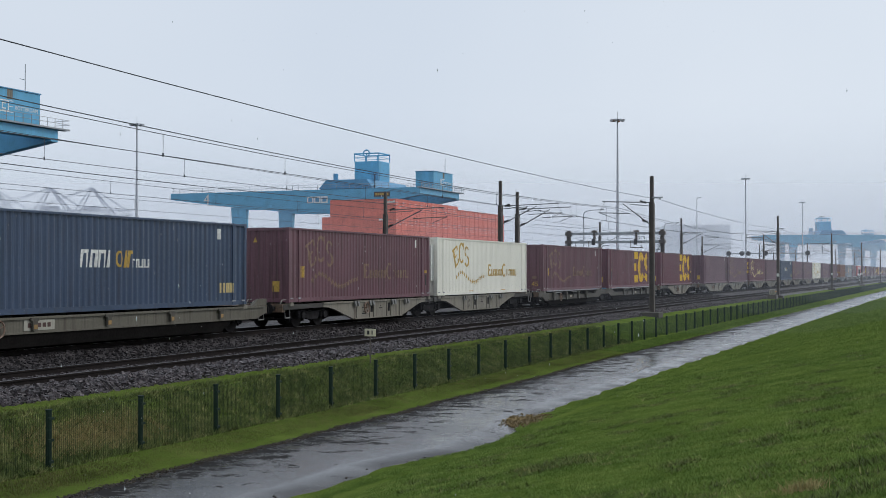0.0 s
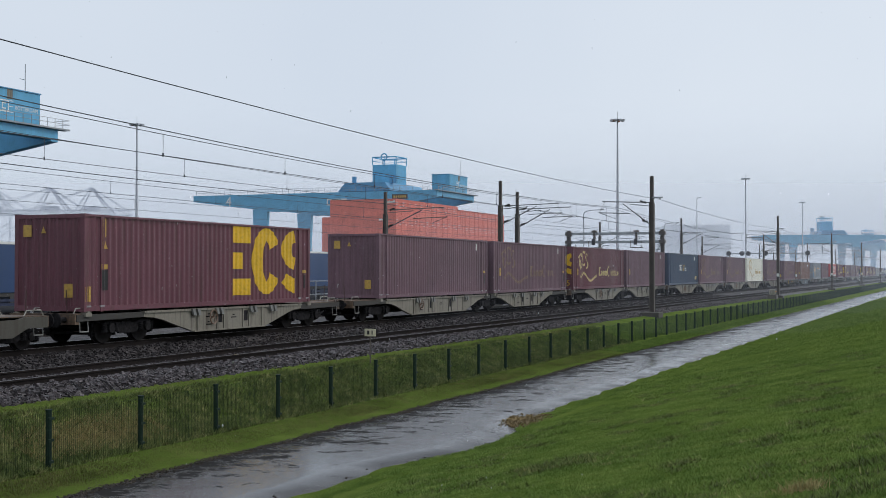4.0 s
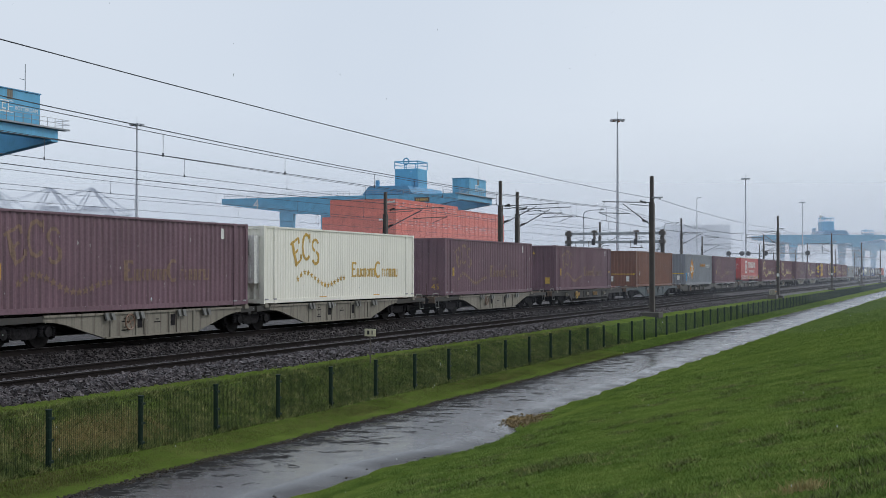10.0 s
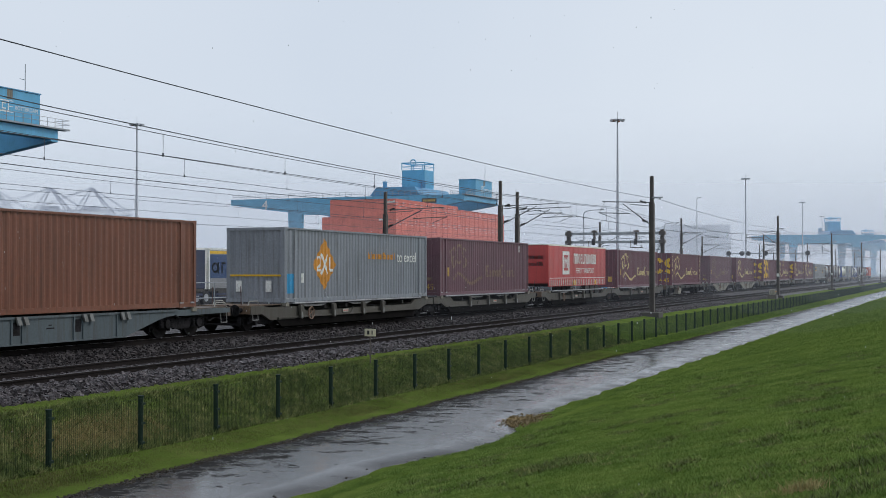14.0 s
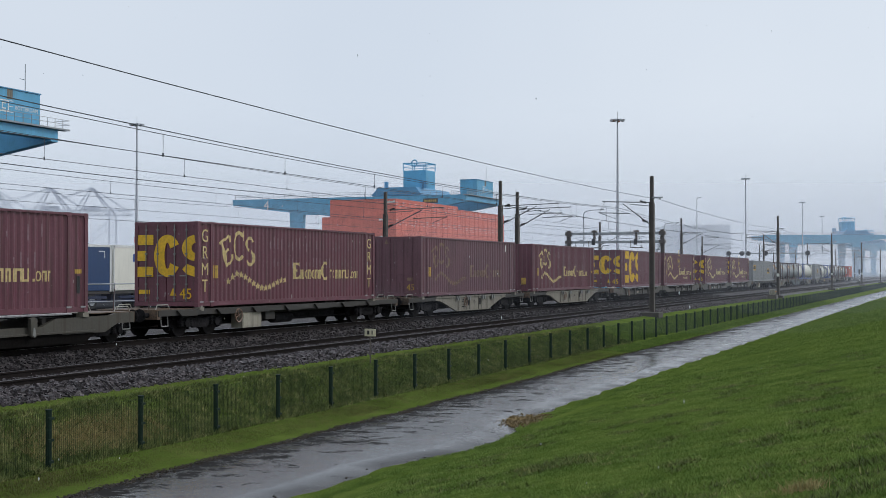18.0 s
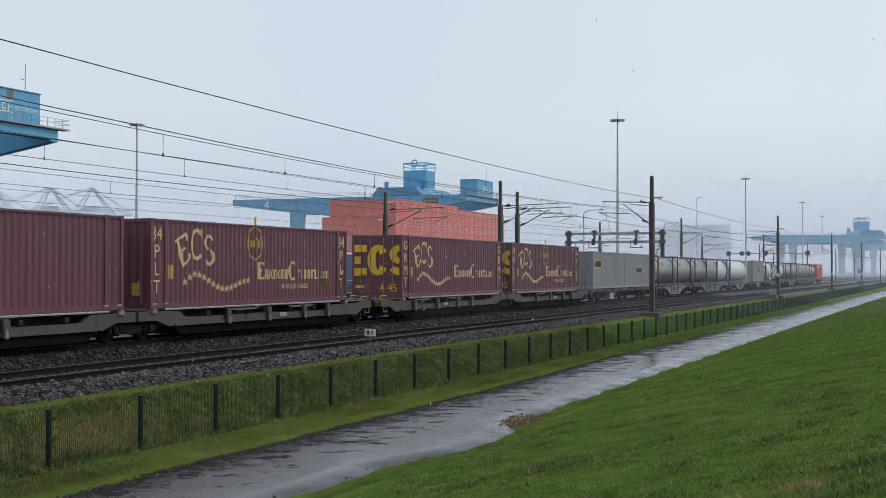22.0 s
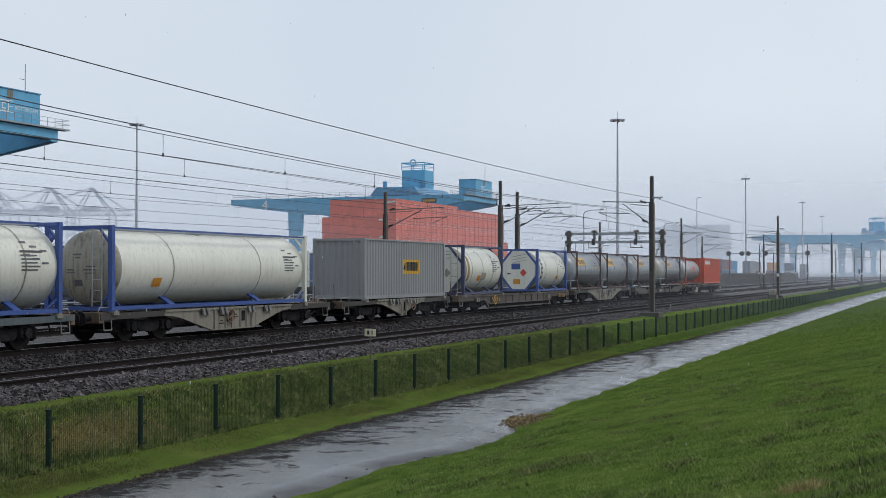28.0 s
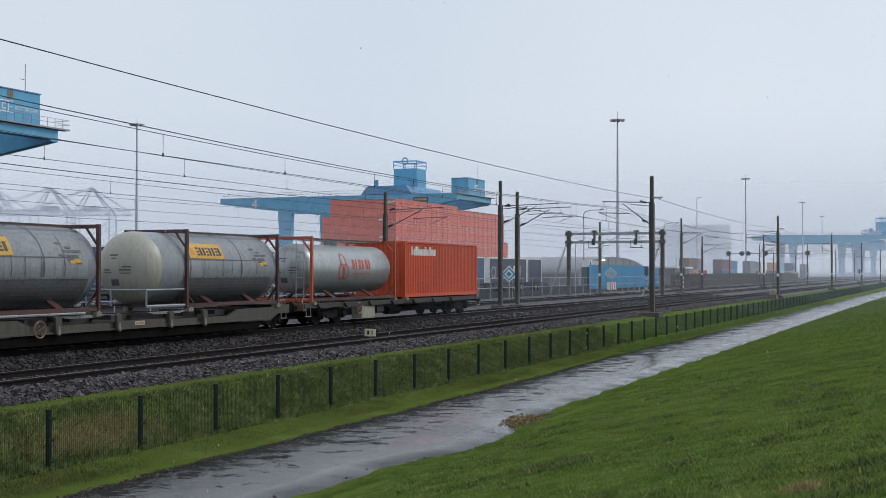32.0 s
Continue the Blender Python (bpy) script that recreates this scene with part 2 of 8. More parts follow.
def wet_path_material():
    """Dark asphalt under an uneven film of water: puddles lie flat and shine, the rest is rough."""
    m = bpy.data.materials.new("wet_asphalt")
    m.use_nodes = True
    n, l = m.node_tree.nodes, m.node_tree.links
    b = n["Principled BSDF"]
    tc = n.new("ShaderNodeTexCoord")
    mp = n.new("ShaderNodeMapping")
    mp.inputs["Scale"].default_value = (0.40, 0.40, 1)
    l.new(tc.outputs["Object"], mp.inputs["Vector"])
    pud = n.new("ShaderNodeTexNoise")
    pud.inputs["Scale"].default_value, pud.inputs["Detail"].default_value, pud.inputs["Roughness"].default_value = 0.9, 7, 0.62
    l.new(mp.outputs[0], pud.inputs["Vector"])
    grit = n.new("ShaderNodeTexNoise")
    grit.inputs["Scale"].default_value, grit.inputs["Detail"].default_value = 70, 3
    l.new(tc.outputs["Object"], grit.inputs["Vector"])
    rr = n.new("ShaderNodeValToRGB")
    rr.color_ramp.elements[0].position, rr.color_ramp.elements[0].color = 0.36, (0.30, 0.30, 0.30, 1)
    rr.color_ramp.elements[1].position, rr.color_ramp.elements[1].color = 0.60, (0.17, 0.17, 0.17, 1)
    l.new(pud.outputs["Fac"], rr.inputs["Fac"])
    cr = n.new("ShaderNodeValToRGB")
    cr.color_ramp.elements[0].color, cr.color_ramp.elements[1].color = (0.028, 0.027, 0.028, 1), (0.072, 0.070, 0.071, 1)
    l.new(grit.outputs["Fac"], cr.inputs["Fac"])
    cm, cn, cd, cw = n.new("ShaderNodeMapping"), n.new("ShaderNodeTexNoise"), n.new("ShaderNodeMath"), n.new("ShaderNodeMapRange")
    cm.inputs["Scale"].default_value = (1.0, 0.75, 1)
    l.new(tc.outputs["Object"], cm.inputs["Vector"])
    cn.inputs["Scale"].default_value, cn.inputs["Detail"].default_value, cn.inputs["Roughness"].default_value = 2.0, 10, 0.76
    l.new(cm.outputs[0], cn.inputs["Vector"])
    sep = n.new("ShaderNodeSeparateXYZ")
    l.new(tc.outputs["Object"], sep.inputs[0])
    cw.inputs["From Min"].default_value, cw.inputs["From Max"].default_value = 9.6, 12.0
    cw.inputs["To Min"].default_value, cw.inputs["To Max"].default_value = 0.60, 0.44
    l.new(sep.outputs["Y"], cw.inputs["Value"])
    lift = n.new("ShaderNodeMath")
    lift.operation = "SUBTRACT"
    l.new(cn.outputs["Fac"], lift.inputs[0])
    l.new(cw.outputs[0], lift.inputs[1])
    cd.operation, cd.use_clamp = "MULTIPLY", True
    cd.inputs[1].default_value = 22.0
    l.new(lift.outputs[0], cd.inputs[0])
    cmx = n.new("ShaderNodeMix")
    cmx.data_type = "RGBA"
    l.new(cd.outputs[0], cmx.inputs["Factor"])
    l.new(cr.outputs["Color"], cmx.inputs["A"])
    cmx.inputs["B"].default_value = (0.012, 0.0105, 0.010, 1)
    l.new(cmx.outputs["Result"], b.inputs["Base Color"])
    crack = n.new("ShaderNodeMix")
    l.new(cd.outputs[0], crack.inputs["Factor"])
    l.new(rr.outputs["Color"], crack.inputs["A"])
    crack.inputs["B"].default_value = 0.75
    l.new(crack.outputs["Result"], b.inputs["Roughness"])
    inv = n.new("ShaderNodeMath")
    inv.operation = "SUBTRACT"
    inv.inputs[0].default_value = 0.42
    l.new(rr.outputs["Color"], inv.inputs[1])
    bp = n.new("ShaderNodeBump")
    bp.inputs["Distance"].default_value = 0.006
    l.new(rr.outputs["Color"], bp.inputs["Strength"])
    l.new(grit.outputs["Fac"], bp.inputs["Height"])
    l.new(bp.outputs[0], b.inputs["Normal"])
    dull = n.new("ShaderNodeMapRange")
    dull.inputs["To Min"].default_value, dull.inputs["To Max"].default_value = 0.6, 0.10
    l.new(cd.outputs[0], dull.inputs["Value"])
    l.new(dull.outputs[0], b.inputs["Specular IOR Level"])
    return m


M["path"] = wet_path_material()


def mist_material(name, density, top):
    """A thin veil of wet air: mostly clear, scattering daylight, thinning out with height."""
    m = bpy.data.materials.new(name)
    m.use_nodes = True
    n, l = m.node_tree.nodes, m.node_tree.links
    n.remove(n["Principled BSDF"])
    clear, veil, mix = n.new("ShaderNodeBsdfTransparent"), n.new("ShaderNodeBsdfDiffuse"), n.new("ShaderNodeMixShader")
    veil.inputs["Color"].default_value = (0.645, 0.675, 0.735, 1)
    tc, sep, mr = n.new("ShaderNodeTexCoord"), n.new("ShaderNodeSeparateXYZ"), n.new("ShaderNodeMapRange")
    l.new(tc.outputs["Object"], sep.inputs[0])
    l.new(sep.outputs["Z"], mr.inputs["Value"])
    mr.interpolation_type = "SMOOTHSTEP"
    mr.inputs["From Min"].default_value, mr.inputs["From Max"].default_value = 4.0, top
    mr.inputs["To Min"].default_value, mr.inputs["To Max"].default_value = density, 0.0
    l.new(mr.outputs[0], mix.inputs["Fac"])
    l.new(clear.outputs[0], mix.inputs[1])
    l.new(veil.outputs[0], mix.inputs[2])
    l.new(mix.outputs[0], n["Material Output"].inputs["Surface"])
    return m


# ------------------------------------------------------------ mesh tools
def box(bm, x0, x1, y0, y1, z0, z1):
    v = [bm.verts.new(p) for p in ((x0, y0, z0), (x1, y0, z0), (x1, y1, z0), (x0, y1, z0), (x0, y0, z1), (x1, y0, z1), (x1, y1, z1), (x0, y1, z1))]
    for f in ((3, 2, 1, 0), (4, 5, 6, 7), (0, 1, 5, 4), (1, 2, 6, 5), (2, 3, 7, 6), (3, 0, 4, 7)):
        bm.faces.new([v[i] for i in f])


def bar(bm, a, b, r, n=6, r2=None):
    """A rod from a to b."""
    a, b = Vector(a), Vector(b)
    d = (b - a).normalized()
    u = d.orthogonal().normalized()
    w = d.cross(u)
    r2 = r if r2 is None else r2
    ring = []
    for p, rad in ((a, r), (b, r2)):
        ring.append([bm.verts.new(p + (u * math.cos(k * math.tau / n) + w * math.sin(k * math.tau / n)) * rad) for k in range(n)])
    for k in range(n):
        bm.faces.new((ring[0][k], ring[0][(k + 1) % n], ring[1][(k + 1) % n], ring[1][k]))
    bm.faces.new(ring[0][::-1])
    bm.faces.new(ring[1])


def beam(bm, a, b, w, h):
    """A square-sectioned beam from a to b, w wide and h high."""
    a, b = Vector(a), Vector(b)
    d = (b - a).normalized()
    side = d.cross(Vector((0, 0, 1)))
    side = Vector((1, 0, 0)) if side.length < 1e-4 else side.normalized()
    upv = side.cross(d).normalized()
    v = []
    for p in (a, b):
        for i, j in ((-1, -1), (1, -1), (1, 1), (-1, 1)):
            v.append(bm.verts.new(p + side * (w / 2 * i) + upv * (h / 2 * j)))
    for f in ((3, 2, 1, 0), (4, 5, 6, 7), (0, 1, 5, 4), (1, 2, 6, 5), (2, 3, 7, 6), (3, 0, 4, 7)):
        bm.faces.new([v[i] for i in f])


def plate(bm, pts, y0, y1):
    """A plate with the outline pts in x and z, between y0 and y1."""
    a = [bm.verts.new((x, y0, z)) for x, z in pts]
    b = [bm.verts.new((x, y1, z)) for x, z in pts]
    bm.faces.new(a)
    bm.faces.new(b[::-1])
    for k in range(len(pts)):
        j = (k + 1) % len(pts)
        bm.faces.new((a[j], a[k], b[k], b[j]))


def mesh_of(name, bm, mat, smooth=False):
    bmesh.ops.recalc_face_normals(bm, faces=bm.faces)
    me = bpy.data.meshes.new(name)
    bm.to_mesh(me)
    bm.free()
    me.materials.append(mat)
    if smooth:
        me.polygons.foreach_set("use_smooth", [True] * len(me.polygons))
        me.set_sharp_from_angle(angle=radians(40))
    return me


def part(name, bm, mat, parent, label="", smooth=False, m=None):
    ob = new(name, mesh_of(name, bm, mat, smooth))
    ob.parent = parent
    if m is not None:
        ob.matrix_basis = m
    return tagged(ob, label)


def shared(name, me, parent, m=None, label=""):
    ob = new(name, me)
    ob.parent = parent
    if m is not None:
        ob.matrix_basis = m
    return tagged(ob, label)


def thing(name, label, category, m=None, group="", kind=""):
    ob = new(name)
    ob.empty_display_size = 0.3
    if m is not None:
        ob.matrix_basis = m
    return tagged(ob, label, category, group, kind)


def cloud(name, verts, faces, mat):
    me = bpy.data.meshes.new(name)
    me.from_pydata(verts, [], faces)
    me.materials.append(mat)
    return new(name, me)


def words(text, size, mat, parent, m, name="lettering", spread=1.0):
    cu = bpy.data.curves.new("text", "FONT")
    cu.body, cu.size, cu.extrude, cu.align_x, cu.align_y, cu.space_character = text, size, 0.003, "CENTER", "CENTER", spread
    tmp = bpy.data.objects.new("text", cu)
    me = bpy.data.meshes.new_from_object(tmp)
    bpy.data.objects.remove(tmp)
    me.materials.append(mat)
    ob = new(name, me)
    ob.parent = parent
    ob.matrix_basis = m
    return ob


M["verge"] = ground_material("verge_grass_blades", ((0.33, (0.054, 0.066, 0.017)), (0.5, (0.094, 0.108, 0.028)), (0.66, (0.160, 0.155, 0.052))), 1.3, 0.8, 0.0, 5.0, gloss=0.06, island=0.3)
M["bank"] = ground_material("bank_grass_blades", ((0.3, (0.042, 0.046, 0.014)), (0.5, (0.082, 0.082, 0.026)), (0.7, (0.165, 0.142, 0.054))), 1.3, 0.7, 0.0, 7.0, gloss=0.1, island=0.35)
M["stalk"] = ground_material("brown_stalks", ((0.3, (0.075, 0.056, 0.025)), (0.6, (0.17, 0.125, 0.055))), 2.0, 0.8, 0.0)
M["soil"] = material("dark_soil", (0.035, 0.026, 0.018), 0.8, 0, 30, 0.5)
M["leaf"] = material("brown_leaf_litter", (0.16, 0.105, 0.03), 0.6, 0, 30, 0.6)
M["dish_beige"] = paint("beige_tank_end", (0.40, 0.385, 0.325), 0.3, 0.4, vary=0.08)
M["board_cream"] = paint("cream_board", (0.62, 0.57, 0.42), 0.2)
M["snow"] = material("snowflake", (0.85, 0.87, 0.9), 0.8, 0, 10, 0.05, bump=0)
# distance haze tinted into the far cranes' blue, set against the mist veils
M["quay"] = paint("quay_crane_haze_tint", (0.02, 0.075, 0.23), 0.2, 0.6)
# ------------------------------------------------------------ the plan: x along the railway, y across it, rail heads at z = 0
Y_NEAR, Y_TRAIN, Y_FAR = 17.97, 24.56, 31.3
FENCE_Y, FENCE_STEP, FENCE_X0 = 13.65, 2.49, 16.52
PATH_Z = -1.15


def ground_z(x, y):
    """The dike slopes down to the path, a bank rises behind the fence to the ballast."""
    knots = ((-400, 3.0), (-30, 3.0), (-12, 2.3), (0, 0.55), (5, -0.45), (8.2, -1.10), (9.0, -1.19), (12.0, -1.19), (12.3, -1.13), (13.65, -1.06), (14.2, -0.92), (15.3, -0.38), (16.2, -0.29), (17.0, -0.34), (33.5, -0.34), (37, -0.28), (60, -0.25), (4000, -0.25))
    for (a, za), (b, zb) in zip(knots, knots[1:]):
        if y <= b:
            return za + (zb - za) * (y - a) / (b - a)
    return -0.25


def path_right(x):
    """The path's edge towards the dike, with a tongue of grass grown over it."""
    return 9.05 - 0.85 * math.exp(-((x - 22.9) / 2.6) ** 2) + 0.07 * math.sin(x * 1.7) + 0.05 * math.sin(x * 4.3 + 1) - 0.0035 * max(0, x - 90)


def path_left(x):
    return 12.05 + 0.05 * math.sin(x * 1.1) + 0.04 * math.sin(x * 3.7) + (0.35 if 38 < x < 60 else 0.0) * math.sin((x - 38) / 22 * math.pi) - 0.004 * max(0, x - 90)


def make_ground():
    xs = [-3000, -600, -150, -60, -30, -15, -8] + [i * 0.7 for i in range(-8, 100)] + [72 + i * 4 for i in range(0, 60)] + [320, 360, 420, 500, 650, 900, 1400, 2200, 4500]
    ys = [-3000, -400, -120, -60, -30, -20, -12, -8, -5] + [-3 + i * 0.5 for i in range(0, 24)] + [9.0, 9.3, 10, 11, 11.7, 12.0, 12.3, 12.7, 13.1, 13.65, 14.2, 14.7, 15.3, 16.2, 20, 26, 33.5, 37, 42, 60, 100, 200, 500, 1200, 4000]
    verts, faces = [], []
    for x in xs:
        for y in ys:
            rough = 0.0
            if y < 9 or 12.3 < y < 15.3:
                rough = 0.012 * noise.noise((x * 0.35, y * 0.35, 1.0)) - 0.012
            yy = y
            if 6 < y <= 9.0:
                yy = y - (9.0 - path_right(x)) * ((y - 6) / 3) ** 2
            if y == 12.0:
                yy = path_left(x)
            lift = 0.0
            if y in (9.0, 12.0):
                rough, lift = 0, 0.03
            if 9.0 < y < 12.0:
                lift = -0.05
            verts.append((x, yy if -20 < x < 300 else y, ground_z(x, y if y >= 9 else yy) + rough + lift))
    n = len(ys)
    for i in range(len(xs) - 1):
        for j in range(n - 1):
            faces.append((i * n + j, (i + 1) * n + j, (i + 1) * n + j + 1, i * n + j + 1))
    g = cloud("ground", verts, faces, M["grass"])
    g.data.polygons.foreach_set("use_smooth", [True] * len(faces))
    tagged(g, "green grass dike and bank, level land beyond", "ground", kind="structure")

    verts, faces = [], []
    xs = [-60 + i * 2 for i in range(30)] + [i * 0.4 for i in range(300)] + [120 + i * 4 for i in range(60)] + [380, 430, 500, 600, 800]
    for x in xs:
        a, b = path_right(x) - 0.12, path_left(x) + 0.08
        for k, (f, z) in enumerate(((0, -0.10), (0, -0.006), (0.25, 0.012), (0.5, 0.02), (0.75, 0.012), (1, -0.004), (1, -0.10))):
            verts.append((x, a + (b - a) * f, PATH_Z + z + 0.006 * noise.noise((x * 0.6, f * 3, 2))))
    for i in range(len(xs) - 1):
        for j in range(6):
            faces.append((i * 7 + j, (i + 1) * 7 + j, (i + 1) * 7 + j + 1, i * 7 + j + 1))
    p = cloud("pavement", verts, faces, M["path"])
    p.data.polygons.foreach_set("use_smooth", [True] * len(faces))
    tagged(p, "narrow wet asphalt path with puddles and crumbling edges", "path", kind="structure")

    verts, faces = [], []
    xs = [-120, -60, -30] + [i for i in range(-10, 110)] + [114 + i * 6 for i in range(40)] + [400, 500, 650, 900, 1300, 2000]
    prof = ((15.75, -0.50), (16.1, -0.31), (16.35, -0.22), (16.6, -0.17), (17.2, -0.17), (18.7, -0.17), (19.4, -0.18), (20.2, -0.30), (22.2, -0.30), (23.1, -0.18), (26.0, -0.18), (26.9, -0.28), (29.0, -0.28), (29.8, -0.18), (32.8, -0.18), (33.6, -0.25), (36.0, -0.22), (38.3, -0.21), (38.45, -0.5))
    for x in xs:
        for y, z in prof:
            verts.append((x, y + (0.14 * noise.noise((x * 0.5, y, 3)) if y < 16.4 else 0), z + 0.02 * noise.noise((x * 0.9, y * 1.3, 7))))
    n = len(prof)
    for i in range(len(xs) - 1):
        for j in range(n - 1):
            faces.append((i * n + j, (i + 1) * n + j, (i + 1) * n + j + 1, i * n + j + 1))
    b = cloud("ballast_bed", verts, faces, M["ballast"])
    tagged(b, "brown-grey crushed stone ballast under three tracks", "ballast", kind="structure")

    bm = bmesh.new()
    box(bm, -80, 900, 38.5, 330, -0.5, -0.2)
    y = new("road", mesh_of("road", bm, M["yard"]))
    tagged(y, "wet grey asphalt of the container yard", "yard", kind="structure")


make_ground()


# ------------------------------------------------------------ tracks
def rail_mesh(x0, x1):
    bm = bmesh.new()
    prof = ((-0.075, -0.172), (0.075, -0.172), (0.075, -0.160), (0.010, -0.140), (0.010, -0.045), (0.036, -0.035), (0.036, -0.002), (-0.036, -0.002), (-0.036, -0.035), (-0.010, -0.045), (-0.010, -0.140), (-0.075, -0.160))
    a = [bm.verts.new((x0, y, z)) for y, z in prof]
    b = [bm.verts.new((x1, y, z)) for y, z in prof]
    for k in range(len(prof)):
        j = (k + 1) % len(prof)
        bm.faces.new((a[k], a[j], b[j], b[k]))
    bm.faces.new(a)
    bm.faces.new(b[::-1])
    return bm


def make_track(yc, label, pieces):
    t = thing("railway_track", label, "railway track", pose(0, yc, 0), "parallel railway tracks")
    for s in (-0.7525, 0.7525):
        r = part("rail", rail_mesh(-120, 1500), M["rail"], t, "rusty steel rail with a polished head", m=pose(0, s, 0))
        bm = bmesh.new()
        box(bm, -120, 1500, -0.031, 0.031, -0.004, 0.001)
        part("rail_head", bm, M["rail_dull" if yc == Y_NEAR else "rail_head"], r)
    bm = bmesh.new()
    plate(bm, ((-0.13, -0.30), (0.13, -0.30), (0.11, -0.165), (-0.11, -0.165)), -1.27, 1.27)
    me = mesh_of("sleeper", bm, M["sleeper"])
    bm = bmesh.new()
    box(bm, -0.06, 0.06, -0.03, 0.03, -0.168, -0.125)
    clip = mesh_of("rail_clip", bm, M["rail"])
    for i in range(pieces):
        p = pose(13 + i * 0.6, 0, 0)
        sl = shared("sleeper", me, t, p)
        if i < 40 and pieces == 150:
            for d in (-0.8625, -0.6425, 0.6425, 0.8625):
                shared("rail_clip", clip, sl, pose(0, d, 0))
    bm = bmesh.new()
    x = 13 + pieces * 0.6
    while x < 260:
        box(bm, x - 0.12, x + 0.12, -1.27, 1.27, -0.30, -0.165)
        x += 0.6
    rest = part("far_sleepers", bm, M["sleeper"], t)
    tagged(rest, kind="stuff")


make_track(Y_NEAR, "empty railway track on concrete sleepers beside the grass bank", 150)
make_track(Y_TRAIN, "railway track on which the freight train runs", 90)
make_track(Y_FAR, "empty railway track beside the container yard", 60)


# ------------------------------------------------------------ fence along the path
def make_fence():
    f = thing("fence", "dark green welded mesh fence with slim posts beside the path", "fence", pose(0, FENCE_Y, 0))
    bm = bmesh.new()
    bar(bm, (0, 0, -1.35), (0, 0, -0.125), 0.05, 12)
    bar(bm, (0, 0, -0.125), (0, 0, -0.10), 0.056, 12)
    for z in (-0.95, -0.6, -0.25):
        box(bm, -0.062, 0.062, -0.062, -0.03, z - 0.02, z + 0.02)
    post = mesh_of("post", bm, M["fence"])
    bm = bmesh.new()
    w = 0.0003
    k = 0
    while k * 0.05 < FENCE_STEP - 0.06:
        x = 0.05 + k * 0.05
        box(bm, x - w, x + w, -0.057, -0.053, -1.04, -0.14)
        k += 1
    for z in (-1.03, -0.83, -0.63, -0.43, -0.23, -0.15):
        for d in (-0.060, -0.050):
            box(bm, 0.0, FENCE_STEP, d - w, d + w, z - w * (2 if z > -0.2 else 1), z + w * (2 if z > -0.2 else 1))
    panel = mesh_of("mesh_panel", bm, M["fence_wire"])
    for i in range(-6, 140):
        x = FENCE_X0 + i * FENCE_STEP
        tilt = 1.2 * noise.noise((i * 0.7, 0, 0))
        shared("post", post, f, pose(x, 0, 0, 0, tilt, 0))
        shared("mesh_panel", panel, f, pose(x, 0, 0))


make_fence()
# ------------------------------------------------------------ train: containers and tanks
V0, DECEL = 19.29, 0.02568
S_AT = lambda t: V0 * t - DECEL * t * t / 2
RIDERS = []


def ride(ob, u, z):
    """Remember a thing of the train: its place along the train at the start, and its height."""
    ob.matrix_basis = pose(u, Y_TRAIN, z)
    RIDERS.append((ob, u, z))
    return ob


def corrugated(bm, s0, s1, z0, z1, put, period=0.278, depth=0.038):
    """A wall of trapezoid waves from s0 to s1; put(s, d, z) gives the place."""
    n = max(1, round((s1 - s0) / period))
    step = (s1 - s0) / n
    prof = []
    for i in range(n):
        a = s0 + i * step
        prof += [(a, 0), (a + step * 0.26, 0), (a + step * 0.5, depth), (a + step * 0.76, depth)]
    prof.append((s1, 0))
    lo = [bm.verts.new(put(s, d, z0)) for s, d in prof]
    hi = [bm.verts.new(put(s, d, z1)) for s, d in prof]
    for k in range(len(prof) - 1):
        bm.faces.new((lo[k], lo[k + 1], hi[k + 1], hi[k]))


BOX_MESHES = {}


